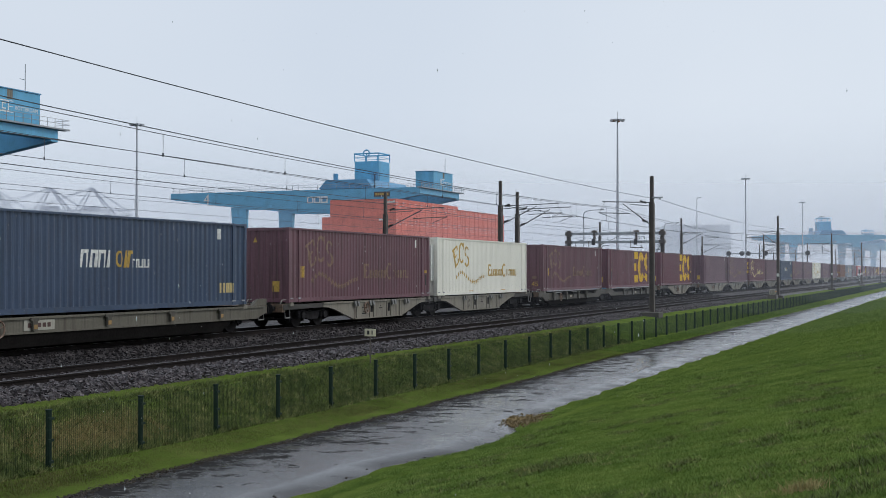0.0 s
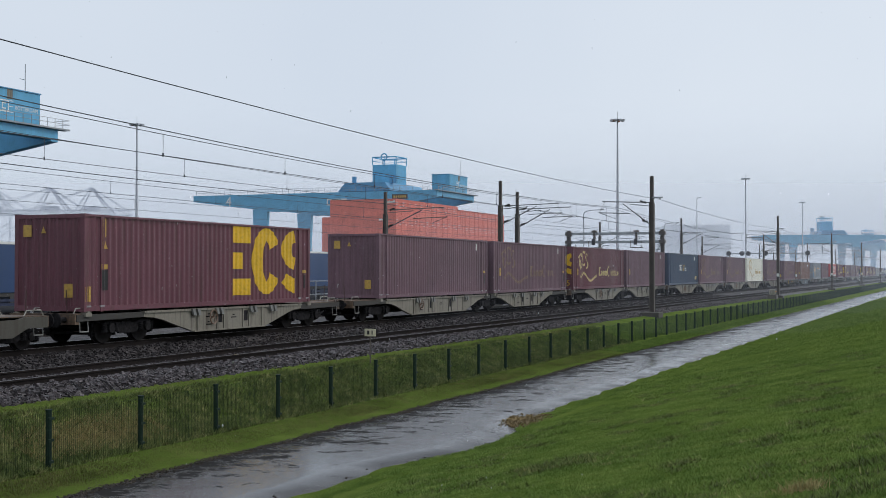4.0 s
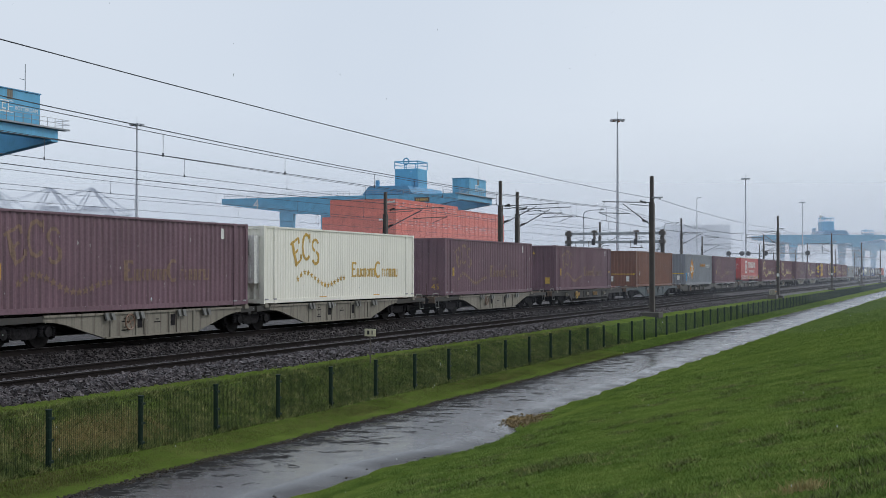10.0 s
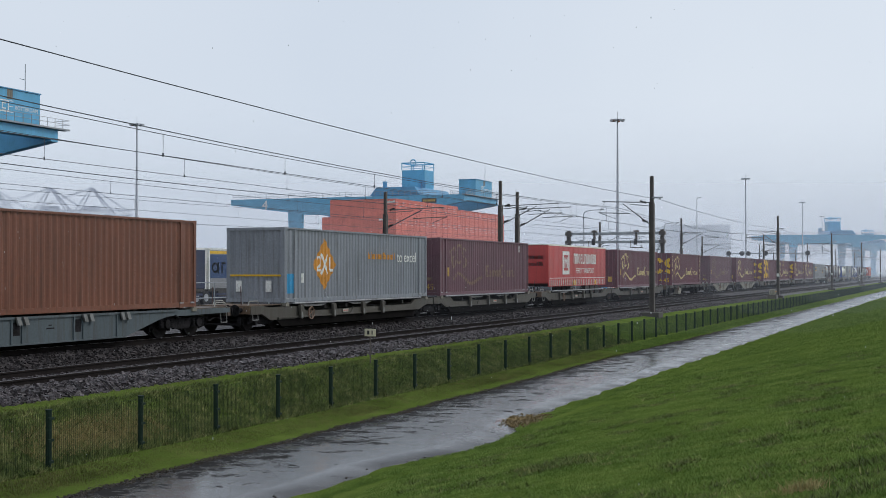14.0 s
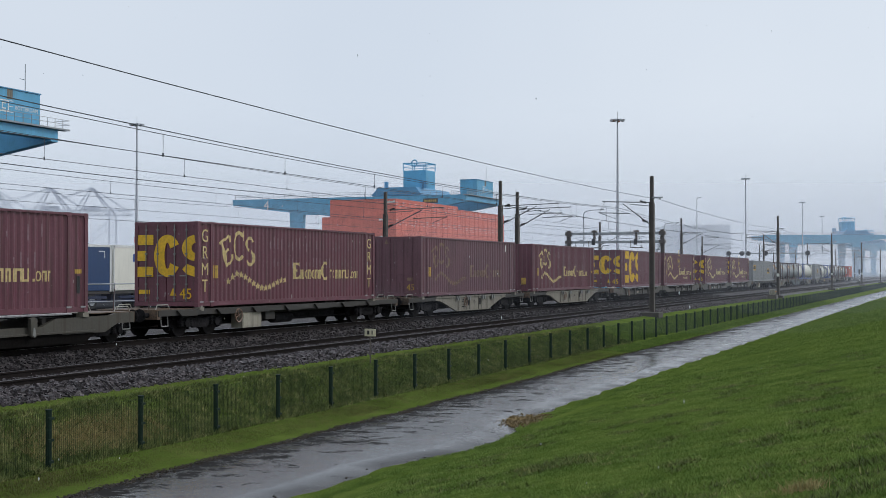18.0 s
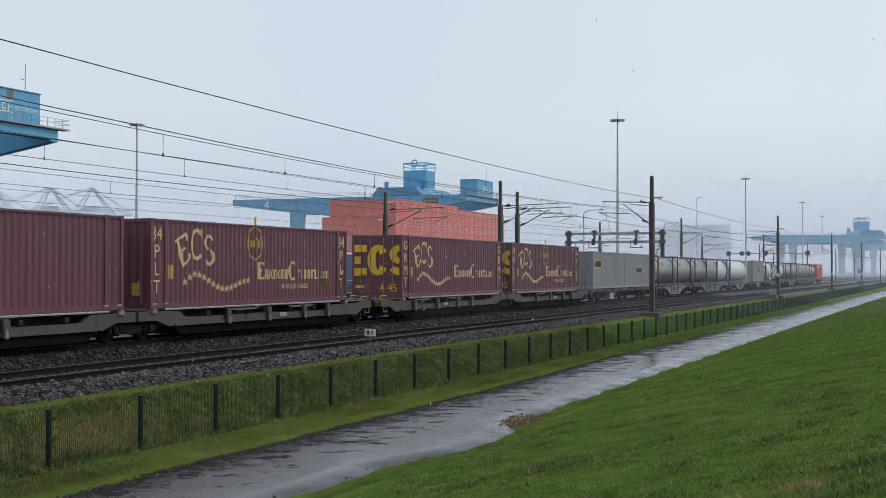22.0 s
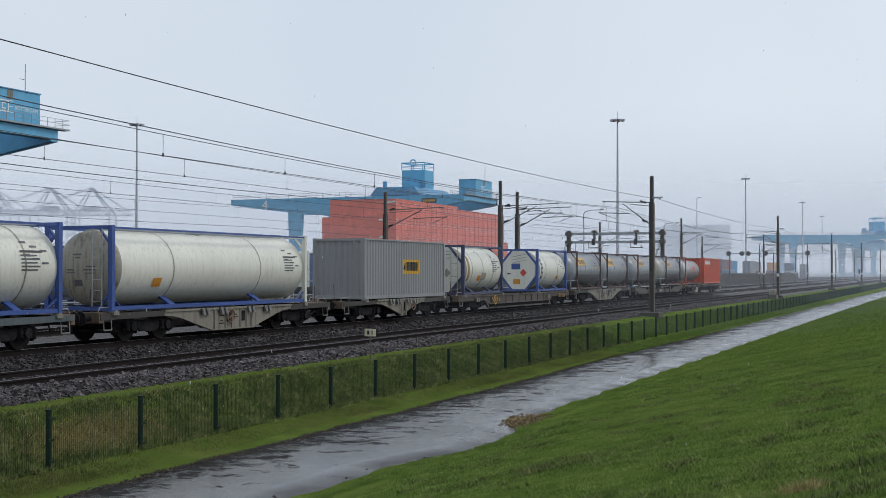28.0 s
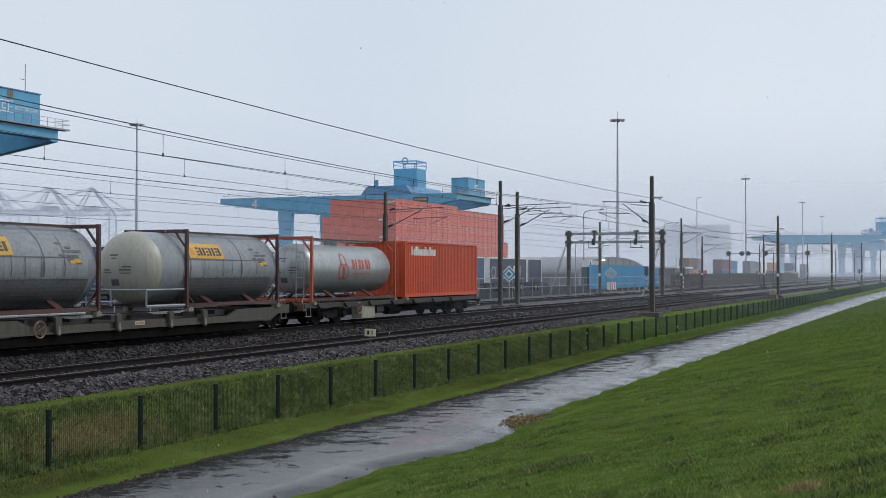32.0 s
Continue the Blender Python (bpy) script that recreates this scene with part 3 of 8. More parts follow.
def box_meshes(L, H, W, mat, end, fine):
    key = (L, H, W, mat, end, fine)
    if key in BOX_MESHES:
        return BOX_MESHES[key]
    hx, hy = L / 2, W / 2
    out = {}
    inset = 0.03
    bm = bmesh.new()
    inner = [hx] if L < 13 else [hx, 6.096]
    for x in inner:
        for sx in (-1, 1):
            for sy in (-1, 1):
                a, b = sorted((sx * x, sx * (x - 0.14)))
                c, d = sorted((sy * hy, sy * (hy - 0.14)))
                box(bm, a, b, c, d, 0.12, H - 0.12)
    for sy in (-1, 1):
        c, d = sorted((sy * hy, sy * (hy - 0.10)))
        box(bm, -hx + 0.14, hx - 0.14, c, d, H - 0.075, H - 0.01)
        c, d = sorted((sy * (hy - 0.012), sy * (hy - 0.12)))
        box(bm, -hx + 0.14, hx - 0.14, c, d, 0.02, 0.17)
    for sx in (-1, 1):
        a, b = sorted((sx * hx, sx * (hx - 0.10)))
        box(bm, a, b, -hy + 0.14, hy - 0.14, H - 0.12, H - 0.01)
        box(bm, a, b, -hy + 0.14, hy - 0.14, 0.02, 0.17)
    box(bm, -hx + 0.1, hx - 0.1, -hy + 0.1, hy - 0.1, 0.10, 0.16)
    out["frame"] = mesh_of("frame", bm, M[mat])
    bm = bmesh.new()
    box(bm, -0.178, 0, -0.162, 0, 0, 0.118)
    out["corner_casting"] = mesh_of("corner_casting", bm, M[mat])
    out["corners"] = [pose(sx * (x + 0.004), sy * (hy + 0.004), z) @ Matrix.Diagonal((sx, sy, 1, 1)) for x in inner for sx in (-1, 1) for sy in (-1, 1) for z in (0, H - 0.118)]
    bm = bmesh.new()
    spans = [(-hx + 0.14, hx - 0.14)] if L < 13 else [(-hx + 0.14, -6.096), (-5.956, 5.956), (6.096, hx - 0.14)]
    per = 0.278 if not fine else 0.2
    for a, b in spans:
        corrugated(bm, a, b, 0.17, H - 0.075, lambda s, d, z: (s, -hy + inset + d, z), per, 0.014 if mat == "white" else 0.038)
    out["side_panel"] = mesh_of("side_panel", bm, M[mat])
    bm = bmesh.new()
    corrugated(bm, -hx + 0.1, hx - 0.1, -hy + 0.1, hy - 0.1, lambda s, d, z: (s, z, H - 0.03 - d * 0.6), 0.42)
    out["roof"] = mesh_of("roof", bm, M[mat])
    bm = bmesh.new()
    corrugated(bm, -hy + 0.14, hy - 0.14, 0.17, H - 0.12, lambda s, d, z: (-hx + 0.03 + d, s, z), 0.27, 0.045)
    out["end_panel"] = mesh_of("end_panel", bm, M[mat])
    bm = bmesh.new()
    wd = hy - 0.15
    box(bm, -hx + 0.03, -hx + 0.09, 0.01, wd, 0.18, H - 0.125)
    for z in (0.2, H * 0.3, H * 0.5, H * 0.7, H - 0.16):
        box(bm, -hx + 0.012, -hx + 0.03, 0.03, wd - 0.02, z - 0.02, z + 0.05)
    out["door"] = mesh_of("door", bm, M[mat])
    bm = bmesh.new()
    for yy in (0,):
        bar(bm, (-hx - 0.012, yy, 0.16), (-hx - 0.012, yy, H - 0.1), 0.017, 6)
        for z in (0.28, 0.75, H * 0.62, H - 0.28):
            box(bm, -hx - 0.03, -hx + 0.02, yy - 0.04, yy + 0.04, z - 0.025, z + 0.025)
        box(bm, -hx - 0.035, -hx - 0.015, yy - 0.24, yy, 1.02, 1.06)
    out["lock_rod"] = mesh_of("lock_rod", bm, M["flange" if mat == "maroon" else mat])
    out["rods"] = [pose(0, wd * f, 0) for f in (0.3, 0.72)]
    BOX_MESHES[key] = out
    return out


FLIP = pose(0, 0, 0, 0, 0, 180)
bm = bmesh.new()
plate(bm, ((-0.11, 0.135), (0.10, 0.14), (0.11, 0.185), (-0.10, 0.19)), -0.012, 0.02)
CORNER_PATCH = mesh_of("corner_patch", bm, M["bright_edge"])


def container(name, u, L, H, mat, end, label, z=0.97, W=2.53, fine=False):
    """A corrugated box; its leading end is corrugated or has doors."""
    c = thing(name, label, "container", group="containers on the train")
    ms = box_meshes(L, H, W, mat, end, fine)
    shared("frame", ms["frame"], c)
    for p in ms["corners"]:
        shared("corner_casting", ms["corner_casting"], c, p)
    shared("side_panel", ms["side_panel"], c)
    shared("side_panel", ms["side_panel"], c, FLIP)
    shared("roof", ms["roof"], c)
    if L > 13:
        for x in (-L / 2 + 0.21, -6.025, 6.025, L / 2 - 0.21):
            shared("corner_patch", CORNER_PATCH, c, pose(x, -W / 2, 0), "bare scuffed metal")
    tail = end == "panel"
    flip, plain = (FLIP, Matrix()) if tail else (Matrix(), FLIP)
    shared("end_panel", ms["end_panel"], c, plain)
    d1 = shared("door", ms["door"], c, flip)
    d2 = shared("door", ms["door"], c, flip @ Matrix.Diagonal((1, -1, 1, 1)))
    for d in (d1, d2):
        for p in ms["rods"]:
            shared("lock_rod", ms["lock_rod"], d, p)
    ride(c, u + L / 2, z)
    c["half"] = (L / 2, W / 2, H)
    c["wave"] = (0.2 if fine else 0.278, 0.014 if mat == "white" else 0.038)
    return c


# ---- marks on the containers: plain shapes just proud of the steel
def on_side(c, x, z):
    """On the near side of a container, x metres from its leading end."""
    L, W, H = c["half"]
    return pose(-L + x, -W + 0.024, z, 90, 0, 0)


def on_end(c, y, z):
    L, W, H = c["half"]
    return pose(-L + 0.004, y, z, 90, 0, -90)


def flat(bm, pts, t=0.004):
    a = [bm.verts.new((x, y, 0)) for x, y in pts]
    b = [bm.verts.new((x, y, t)) for x, y in pts]
    bm.faces.new(b)
    for k in range(len(pts)):
        j = (k + 1) % len(pts)
        bm.faces.new((a[k], a[j], b[j], b[k]))


def rect(bm, x0, x1, y0, y1):
    flat(bm, ((x0, y0), (x1, y0), (x1, y1), (x0, y1)))


def arc(bm, cx, cy, rx, ry, thick, a0, a1, n=14, slant=0.0):
    for k in range(n):
        p = []
        for a, f in ((k, 0), (k + 1, 0), (k + 1, 1), (k, 1)):
            t = radians(a0 + (a1 - a0) * a / n)
            x, y = (rx - thick * f) * math.cos(t), (ry - thick * f * 0.9) * math.sin(t)
            p.append((cx + x + slant * y, cy + y))
        flat(bm, p if a1 < a0 else p)


def star(bm, cx, cy, r):
    pts = []
    for k in range(10):
        rr = r if k % 2 == 0 else r * 0.42
        t = math.pi / 2 + k * math.tau / 10
        pts.append((cx + rr * math.cos(t), cy + rr * math.sin(t)))
    flat(bm, pts)


def emblem(c, w, h, mat, x, z, end=False):
    """The owner's mark: a comb of three bars, an open ring and a cut-off double hook."""
    for z0, z1, f in ((0, 0.24, 0.28), (0.38, 0.62, 0.16), (0.76, 1.0, 0.28)):
        mark(c, "mark_bar", lambda bm: rect(bm, 0, w * f, z0 * h, z1 * h), mat, x, z, end)
    mark(c, "mark_ring", lambda bm: oval(bm, w * 0.527, h / 2, w * 0.232, h * 0.5, w * 0.052, h * 0.31, 33, 327, 30), mat, x, z, end)
    mark(c, "mark_hook", lambda bm: oval(bm, w * 1.02, h * 0.68, w * 0.245, h * 0.31, w * 0.08, h * 0.12, 98, 262, 14), mat, x, z, end)
    mark(c, "mark_hook", lambda bm: flat(bm, ((w * 0.78, h * 0.17), (w * 0.87, h * 0.06), (w * 0.995, 0.0), (w * 0.995, h * 0.235), (w * 0.86, h * 0.31))), mat, x, z, end)


def oval(bm, cx, cy, rx, ry, ix, iy, a0, a1, n):
    """A band between two ellipses."""
    for k in range(n):
        t0, t1 = radians(a0 + (a1 - a0) * k / n), radians(a0 + (a1 - a0) * (k + 1) / n)
        flat(bm, [(cx + x * math.cos(t), cy + y * math.sin(t)) for x, y, t in ((rx, ry, t0), (rx, ry, t1), (ix, iy, t1), (ix, iy, t0))])


def stroke(bm, pts, w):
    for (xa, ya), (xb, yb) in zip(pts, pts[1:]):
        d = math.hypot(xb - xa, yb - ya)
        nx, ny = -(yb - ya) / d * w / 2, (xb - xa) / d * w / 2
        flat(bm, ((xa - nx, ya - ny), (xb - nx, yb - ny), (xb + nx, yb + ny), (xa + nx, ya + ny)), 0.004 + 0.0012 * (len(bm.faces) // 5 % 8))


def bars(bm, x0, x1, z0, h, seed, gap=0.35, even=False):
    """Bars that stand in for small writing."""
    rnd = random.Random(seed)
    x = x0
    while x < x1:
        w = h * rnd.uniform(0.22, 0.5)
        rect(bm, x, min(x1, x + w), z0, z0 + h * (1.0 if even else rnd.choice((0.72, 0.72, 1.0))))
        x += w + h * gap * rnd.uniform(0.25, 0.6)


def wave_depth(c, x):
    """How deep the corrugated side lies at x along the container."""
    L = c["half"][0]
    period, depth = c["wave"]
    spans = [(-L + 0.14, L - 0.14)] if L < 6.5 else [(-L + 0.14, -6.096), (-5.956, 5.956), (6.096, L - 0.14)]
    for a, b in spans:
        if a <= x <= b:
            step = (b - a) / max(1, round((b - a) / period))
            f = (x - a) % step / step
            return depth * (0 if f < 0.26 else (f - 0.26) / 0.24 if f < 0.5 else 1 if f < 0.76 else (1 - f) / 0.24)
    return -0.03


def drape(bm, c, x):
    """Paint follows the steel: cut the mark at every fold of the side and lay it into the waves."""
    L = c["half"][0]
    period = c["wave"][0]
    spans = [(-L + 0.14, L - 0.14)] if L < 6.5 else [(-L + 0.14, -6.096), (-5.956, 5.956), (6.096, L - 0.14)]
    lo, hi = min(v.co.x for v in bm.verts), max(v.co.x for v in bm.verts)
    for a, b in spans:
        n = max(1, round((b - a) / period))
        for i in range(n):
            for f in (0, 0.26, 0.5, 0.76):
                cut = a + (i + f) * (b - a) / n + L - x
                if lo + 0.004 < cut < hi - 0.004:
                    bmesh.ops.bisect_plane(bm, geom=bm.verts[:] + bm.edges[:] + bm.faces[:], dist=1e-5, plane_co=(cut, 0, 0), plane_no=(1, 0, 0))
    for v in bm.verts:
        v.co.z -= wave_depth(c, v.co.x + x - L)


def glyphs(bm, x0, x1, z0, h, seed, lean=0.0):
    """Letter-like shapes that spell nothing: stems, arches, rings and hooks in a row."""
    rnd = random.Random(seed)
    x, s = x0, h * 0.2
    slab = lambda a, b, c, d: flat(bm, ((a + lean * c, z0 + c), (b + lean * c, z0 + c), (b + lean * d, z0 + d), (a + lean * d, z0 + d)))
    while x < x1 - h * 0.2:
        kind = rnd.choice("nouircen")
        w = h * {"i": 0.2, "r": 0.46, "c": 0.55}.get(kind, 0.66)
        if kind in "nr":
            slab(x, x + s, 0, h)
            slab(x + s, x + w, h * 0.8, h)
            if kind == "n":
                slab(x + w - s, x + w, 0, h * 0.8)
        elif kind == "u":
            slab(x, x + s, h * 0.18, h)
            slab(x + w - s, x + w, 0, h)
            slab(x, x + w - s, 0, h * 0.18)
        elif kind == "i":
            slab(x, x + s, 0, h)
        else:
            arc(bm, x + w / 2 + lean * h / 2, z0 + h / 2, w / 2, h / 2, s * 0.85, 35 if kind != "o" else 0, 325 if kind != "o" else 360, 10)
            if kind == "e":
                slab(x + s * 0.6, x + w - s * 0.3, h * 0.46, h * 0.6)
        x += w + h * 0.13


def mark(c, name, build, mat, x, z, end=False, label=""):
    bm = bmesh.new()
    build(bm)
    bmesh.ops.remove_doubles(bm, verts=bm.verts[:], dist=2e-4)
    if not end and "wave" in c.keys():
        drape(bm, c, x)
    ob = part(name, bm, M[mat], c, label, m=on_end(c, x, z) if end else on_side(c, x, z))
    if name in ("name_line", "star_swag", "plates", "end_plates", "slogan", "scuffing", "name_bars", "panel_bars", "door_bars", "side_bars", "end_bars"):
        tagged(ob, kind="stuff")
    return ob


def script_mark(c, mat, x=1.75, z=1.36, stars=True, web=False):
    """Slanted three-part mark over a wavy swag of stars, and a long line of letter-like shapes."""
    def first(bm):
        stroke(bm, ((-0.26, 0.90), (0.10, 0.0)), 0.17)
        stroke(bm, ((-0.36, 0.78), (0.24, 1.06), (0.29, 0.84)), 0.09)
        stroke(bm, ((-0.08, 0.44), (0.22, 0.60)), 0.09)
        stroke(bm, ((0.04, -0.02), (0.46, 0.24), (0.46, 0.42)), 0.09)

    def second(bm):
        arc(bm, 0.90, 0.72, 0.38, 0.54, 0.13, 45, 315)
        stroke(bm, ((1.16, 1.24), (1.18, 0.90)), 0.08)

    def third(bm):
        arc(bm, 1.62, 0.80, 0.30, 0.27, 0.12, 20, 265, 10)
        arc(bm, 1.66, 0.30, 0.31, 0.29, 0.13, 85, -160, 10)
    for shape in (first, second, third):
        mark(c, "owner_mark", shape, mat, x, z)
    if stars:
        def swag(bm):
            knots = ((0.0, -0.30), (0.13, -0.04), (0.62, -0.56), (1.0, -0.27))
            for k in range(15):
                t = k / 14
                for (ta, za), (tb, zb) in zip(knots, knots[1:]):
                    if ta <= t <= tb:
                        f = 0.5 - 0.5 * math.cos(math.pi * (t - ta) / (tb - ta))
                        star(bm, 0.2 + t * 3.95, za + (zb - za) * f, 0.135)
                        break
        mark(c, "star_swag", swag, mat, x, z - 0.22)

    def line(bm):
        flat(bm, ((0, 0), (0.42, 0), (0.42, 0.16), (0.36, 0.07), (0.15, 0.07), (0.15, 0.28), (0.32, 0.28), (0.32, 0.36), (0.15, 0.36), (0.15, 0.54), (0.34, 0.54), (0.42, 0.48), (0.42, 0.62), (0, 0.62)))
        glyphs(bm, 0.5, 2.15, 0, 0.36, 3)
        arc(bm, 2.58, 0.31, 0.33, 0.37, 0.12, 50, 310)
        glyphs(bm, 2.98, 4.75, 0, 0.36, 5)
        if web:
            rect(bm, 4.80, 4.88, 0, 0.08)
            glyphs(bm, 4.94, 5.6, 0, 0.30, 6)
    mark(c, "name_line", line, mat, x + 4.85 + (0 if stars else 0.4), z - 0.46)
    if web:
        def scuffs(bm):
            rnd = random.Random(9)
            for k in range(26):
                xx = k * 0.278 + 0.02
                for zz, hh in ((1.05, 0.34), (0.35, 0.28)):
                    if rnd.random() < 0.55:
                        rect(bm, xx, xx + 0.045, zz + rnd.uniform(-0.1, 0.1), zz + hh * rnd.uniform(0.6, 1.3))
        mark(c, "scuffing", scuffs, "maroon_pale", 4.75, 1.0)


def end_emblem(c, mat="yellow"):
    emblem(c, 2.3, 1.42, mat, 1.16, 1.0, True)
    words("45", 0.5, M["yellow"], c, on_end(c, -0.78, 0.42))
    mark(c, "end_plates", lambda bm: (rect(bm, 0, 0.45, 0, 0.14), flat(bm, ((1.25, -0.05), (1.5, -0.05), (1.375, 0.22)))), mat, 1.1, 0.42, True)


def post_letters(c, text, x):
    rows = ["34", "P", "L", "T"] if text == "34PLT" else list(text)
    for k, ch in enumerate(rows):
        words(ch, 0.60, M["cream"], c, on_side(c, x, 2.36 - k * 0.56))


def yellow_plate(c, x=0.95, z=0.95):
    mark(c, "yellow_plate", lambda bm: (rect(bm, 0, 0.13, 0, 0.44), rect(bm, 0.17, 0.32, 0, 0.44)), "gold", x, z)


def white_sign(c, x=12.0, z=2.3):
    mark(c, "white_sign", lambda bm: rect(bm, 0, 0.22, 0, 0.36), "label", x, z)


A45, HC = 13.716, 2.860
CNAME = "shipping_container"


def maroon(u, shade="maroon_b", end="doors", writing="gold", look_="plain"):
    text = {"maroon": "dark maroon", "maroon_b": "worn maroon", "purple": "faded purple-maroon"}[shade]
    closing = "with barred doors leading" if end == "doors" else "with a plain corrugated leading end"
    c = container(CNAME, u, A45, HC, shade, end, f"{text} corrugated container {closing}")
    if look_ == "script":
        script_mark(c, "cream" if writing == "big" else writing, web=True)
    if look_ == "script_faint":
        script_mark(c, "gold_faded")
    if look_ == "block":
        emblem(c, 4.45, 2.42, "yellow", 8.1, 0.35)
        mark(c, "side_plate", lambda bm: rect(bm, 0, 0.34, 0, 0.6), "black", 0.8, 0.62)
        mark(c, "side_bars", lambda bm: (rect(bm, 0, 0.36, 0, 0.14), flat(bm, ((0.12, 0.6), (0.36, 0.6), (0.24, 0.85))), rect(bm, 0.05, 0.14, 0.6, 1.5), rect(bm, 0.22, 0.3, 0.95, 1.5)), "gold", 0.78, 1.25)
    if look_ == "block_front":
        emblem(c, 4.25, 2.42, "yellow", 1.25, 0.35)
    if end == "panel":
        mark(c, "end_plates", lambda bm: (rect(bm, 0.55, 0.85, 0.42, 0.82), rect(bm, -0.95, -0.65, 2.2, 2.55), flat(bm, ((-0.3, 2.3), (-0.12, 2.3), (-0.21, 2.5)))), "gold", 0, 0.0, True)
        mark(c, "side_plate", lambda bm: rect(bm, 0, 0.2, 0, 0.5), "black", 13.25, 0.55)
        mark(c, "yellow_plate", lambda bm: rect(bm, 0, 0.3, 0, 0.12), "gold", 13.2, 1.12)
    if end == "doors" and look_ != "block_front" and writing != "big":
        words("45", 0.42, M["gold"], c, on_end(c, -0.72, 0.42))
        mark(c, "end_plates", lambda bm: (rect(bm, 0, 0.3, 0.45, 0.6), flat(bm, ((-1.2, 2.2), (-0.98, 2.2), (-1.09, 2.42)))), "gold_faded", -0.55, 0.3, True)
    return c


# the blue box that leads, and the boxes behind it in their order
def navy(u):
    c = container(CNAME, u, A45, HC, "blue", "panel", "navy blue corrugated container with pale lettering, on a wagon")
    mark(c, "owner_mark", lambda bm: glyphs(bm, 0, 1.5, 0, 0.52, 11, 0.12), "label", 4.6, 1.3)
    mark(c, "owner_mark", lambda bm: glyphs(bm, 0, 0.7, 0, 0.52, 14, 0.12), "gold", 6.25, 1.3)
    mark(c, "owner_mark", lambda bm: glyphs(bm, 0, 0.9, 0, 0.27, 13), "label", 7.1, 1.3)
    mark(c, "plates", lambda bm: [rect(bm, i * 0.23, i * 0.23 + 0.17, 0, 0.34) for i in range(4)], "cream", 12.0, 0.45)
    white_sign(c, 11.9, 2.28)
    return c


def white_box(u):
    c = container(CNAME, u, A45, HC, "white", "panel", "white insulated container with gold lettering and a cooling unit", fine=True)
    script_mark(c, "gold", 2.4, 1.42)
    mark(c, "forklift_plate", lambda bm: (rect(bm, 0, 0.6, 0, 0.1), rect(bm, 5.0, 5.6, 0.0, 0.1)), "amber", 4.4, 0.1)
    bm = bmesh.new()
    L, W, H = c["half"]
    box(bm, -L - 0.32, -L + 0.04, -1.05, 1.05, 0.75, 2.5)
    box(bm, -L - 0.36, -L - 0.3, -0.9, 0.9, 1.7, 2.35)
    box(bm, -L - 0.36, -L - 0.3, -0.9, -0.1, 0.95, 1.45)
    cool = part("cooling_unit", bm, M["label"], c, "white cooling unit with dark grilles")
    bm = bmesh.new()
    for k in range(7):
        z = 1.78 + k * 0.08
        box(bm, -L - 0.372, -L - 0.36, -0.85, 0.85, z, z + 0.045)
    part("grille", bm, M["black"], cool)
    return c


navy(24.95)
c = maroon(41.75, "maroon_b", "panel", "gold", "script_faint"); yellow_plate(c); white_sign(c)
white_box(56.46)
c = maroon(73.45, "maroon_b", "doors", "gold", "script_faint"); yellow_plate(c); white_sign(c)
c = maroon(89.05, "maroon", "panel", "gold", "block"); yellow_plate(c, 0.05, 0.3)
c = maroon(106.65, "maroon", "panel", "gold", "block"); yellow_plate(c, 0.05, 0.3)
c = maroon(126.75, "purple", "panel"); white_sign(c)
c = maroon(141.45, "purple", "panel", "gold", "script_faint"); white_sign(c); yellow_plate(c)
c = maroon(156.95, "maroon", "doors", "big", "script"); end_emblem(c); yellow_plate(c)
c = maroon(171.45, "purple", "doors"); yellow_plate(c); white_sign(c)
navy(186.85)
c = maroon(201.2, "purple", "doors", "gold", "script_faint"); yellow_plate(c); white_sign(c)
c = maroon(216.65, "purple", "doors", "gold", "script_faint"); yellow_plate(c); white_sign(c)
white_box(231.5)
c = maroon(249.1, "purple", "doors", "gold", "script_faint"); yellow_plate(c); white_sign(c)
c = maroon(267.7, "purple", "panel", "gold", "script_faint"); yellow_plate(c); white_sign(c)
c = container(CNAME, 289.3, A45, HC, "brown", "panel", "rust-brown corrugated container with a yellow stripe on its end")
mark(c, "end_stripe", lambda bm: (rect(bm, -1.1, 1.1, 0, 0.05), flat(bm, ((1.0, -0.08), (1.18, 0.025), (1.0, 0.13)))), "yellow", 0, 0.98, True)
mark(c, "end_plates", lambda bm: (rect(bm, -0.85, -0.6, 0, 0.42), rect(bm, 0.45, 0.7, 0, 0.42)), "label", 0, 0.42, True)
white_sign(c, 1.2, 0.9)
c = container(CNAME, 308.95, A45, HC, "grey_blue", "panel", "blue-grey corrugated container with an orange diamond mark")
mark(c, "end_stripe", lambda bm: rect(bm, -1.1, 1.1, 0, 0.07), "yellow", 0, 1.0, True)
mark(c, "end_plates", lambda bm: (rect(bm, -0.85, -0.6, 0, 0.42), rect(bm, 0.45, 0.7, 0, 0.42)), "label", 0, 0.42, True)
mark(c, "diamond", lambda bm: flat(bm, ((0, 0), (0.98, 1.0), (0, 2.05), (-0.98, 1.0))), "rust_orange", 3.3, 0.45)
mark(c, "diamond_shapes", lambda bm: (stroke(bm, ((-0.28, 0.62), (0.26, 1.42)), 0.12), stroke(bm, ((0.26, 0.62), (-0.28, 1.42)), 0.12), arc(bm, -0.5, 1.12, 0.2, 0.22, 0.1, 150, -60, 8), stroke(bm, ((-0.42, 0.98), (-0.68, 0.78), (-0.36, 0.78)), 0.1), stroke(bm, ((0.42, 1.3), (0.42, 0.78), (0.68, 0.78)), 0.11)), "label", 3.3, 0.457).location.y -= 0.006
mark(c, "slogan", lambda bm: bars(bm, 0, 2.75, 0, 0.3, 21, 0.5), "rust_orange", 7.3, 1.72)
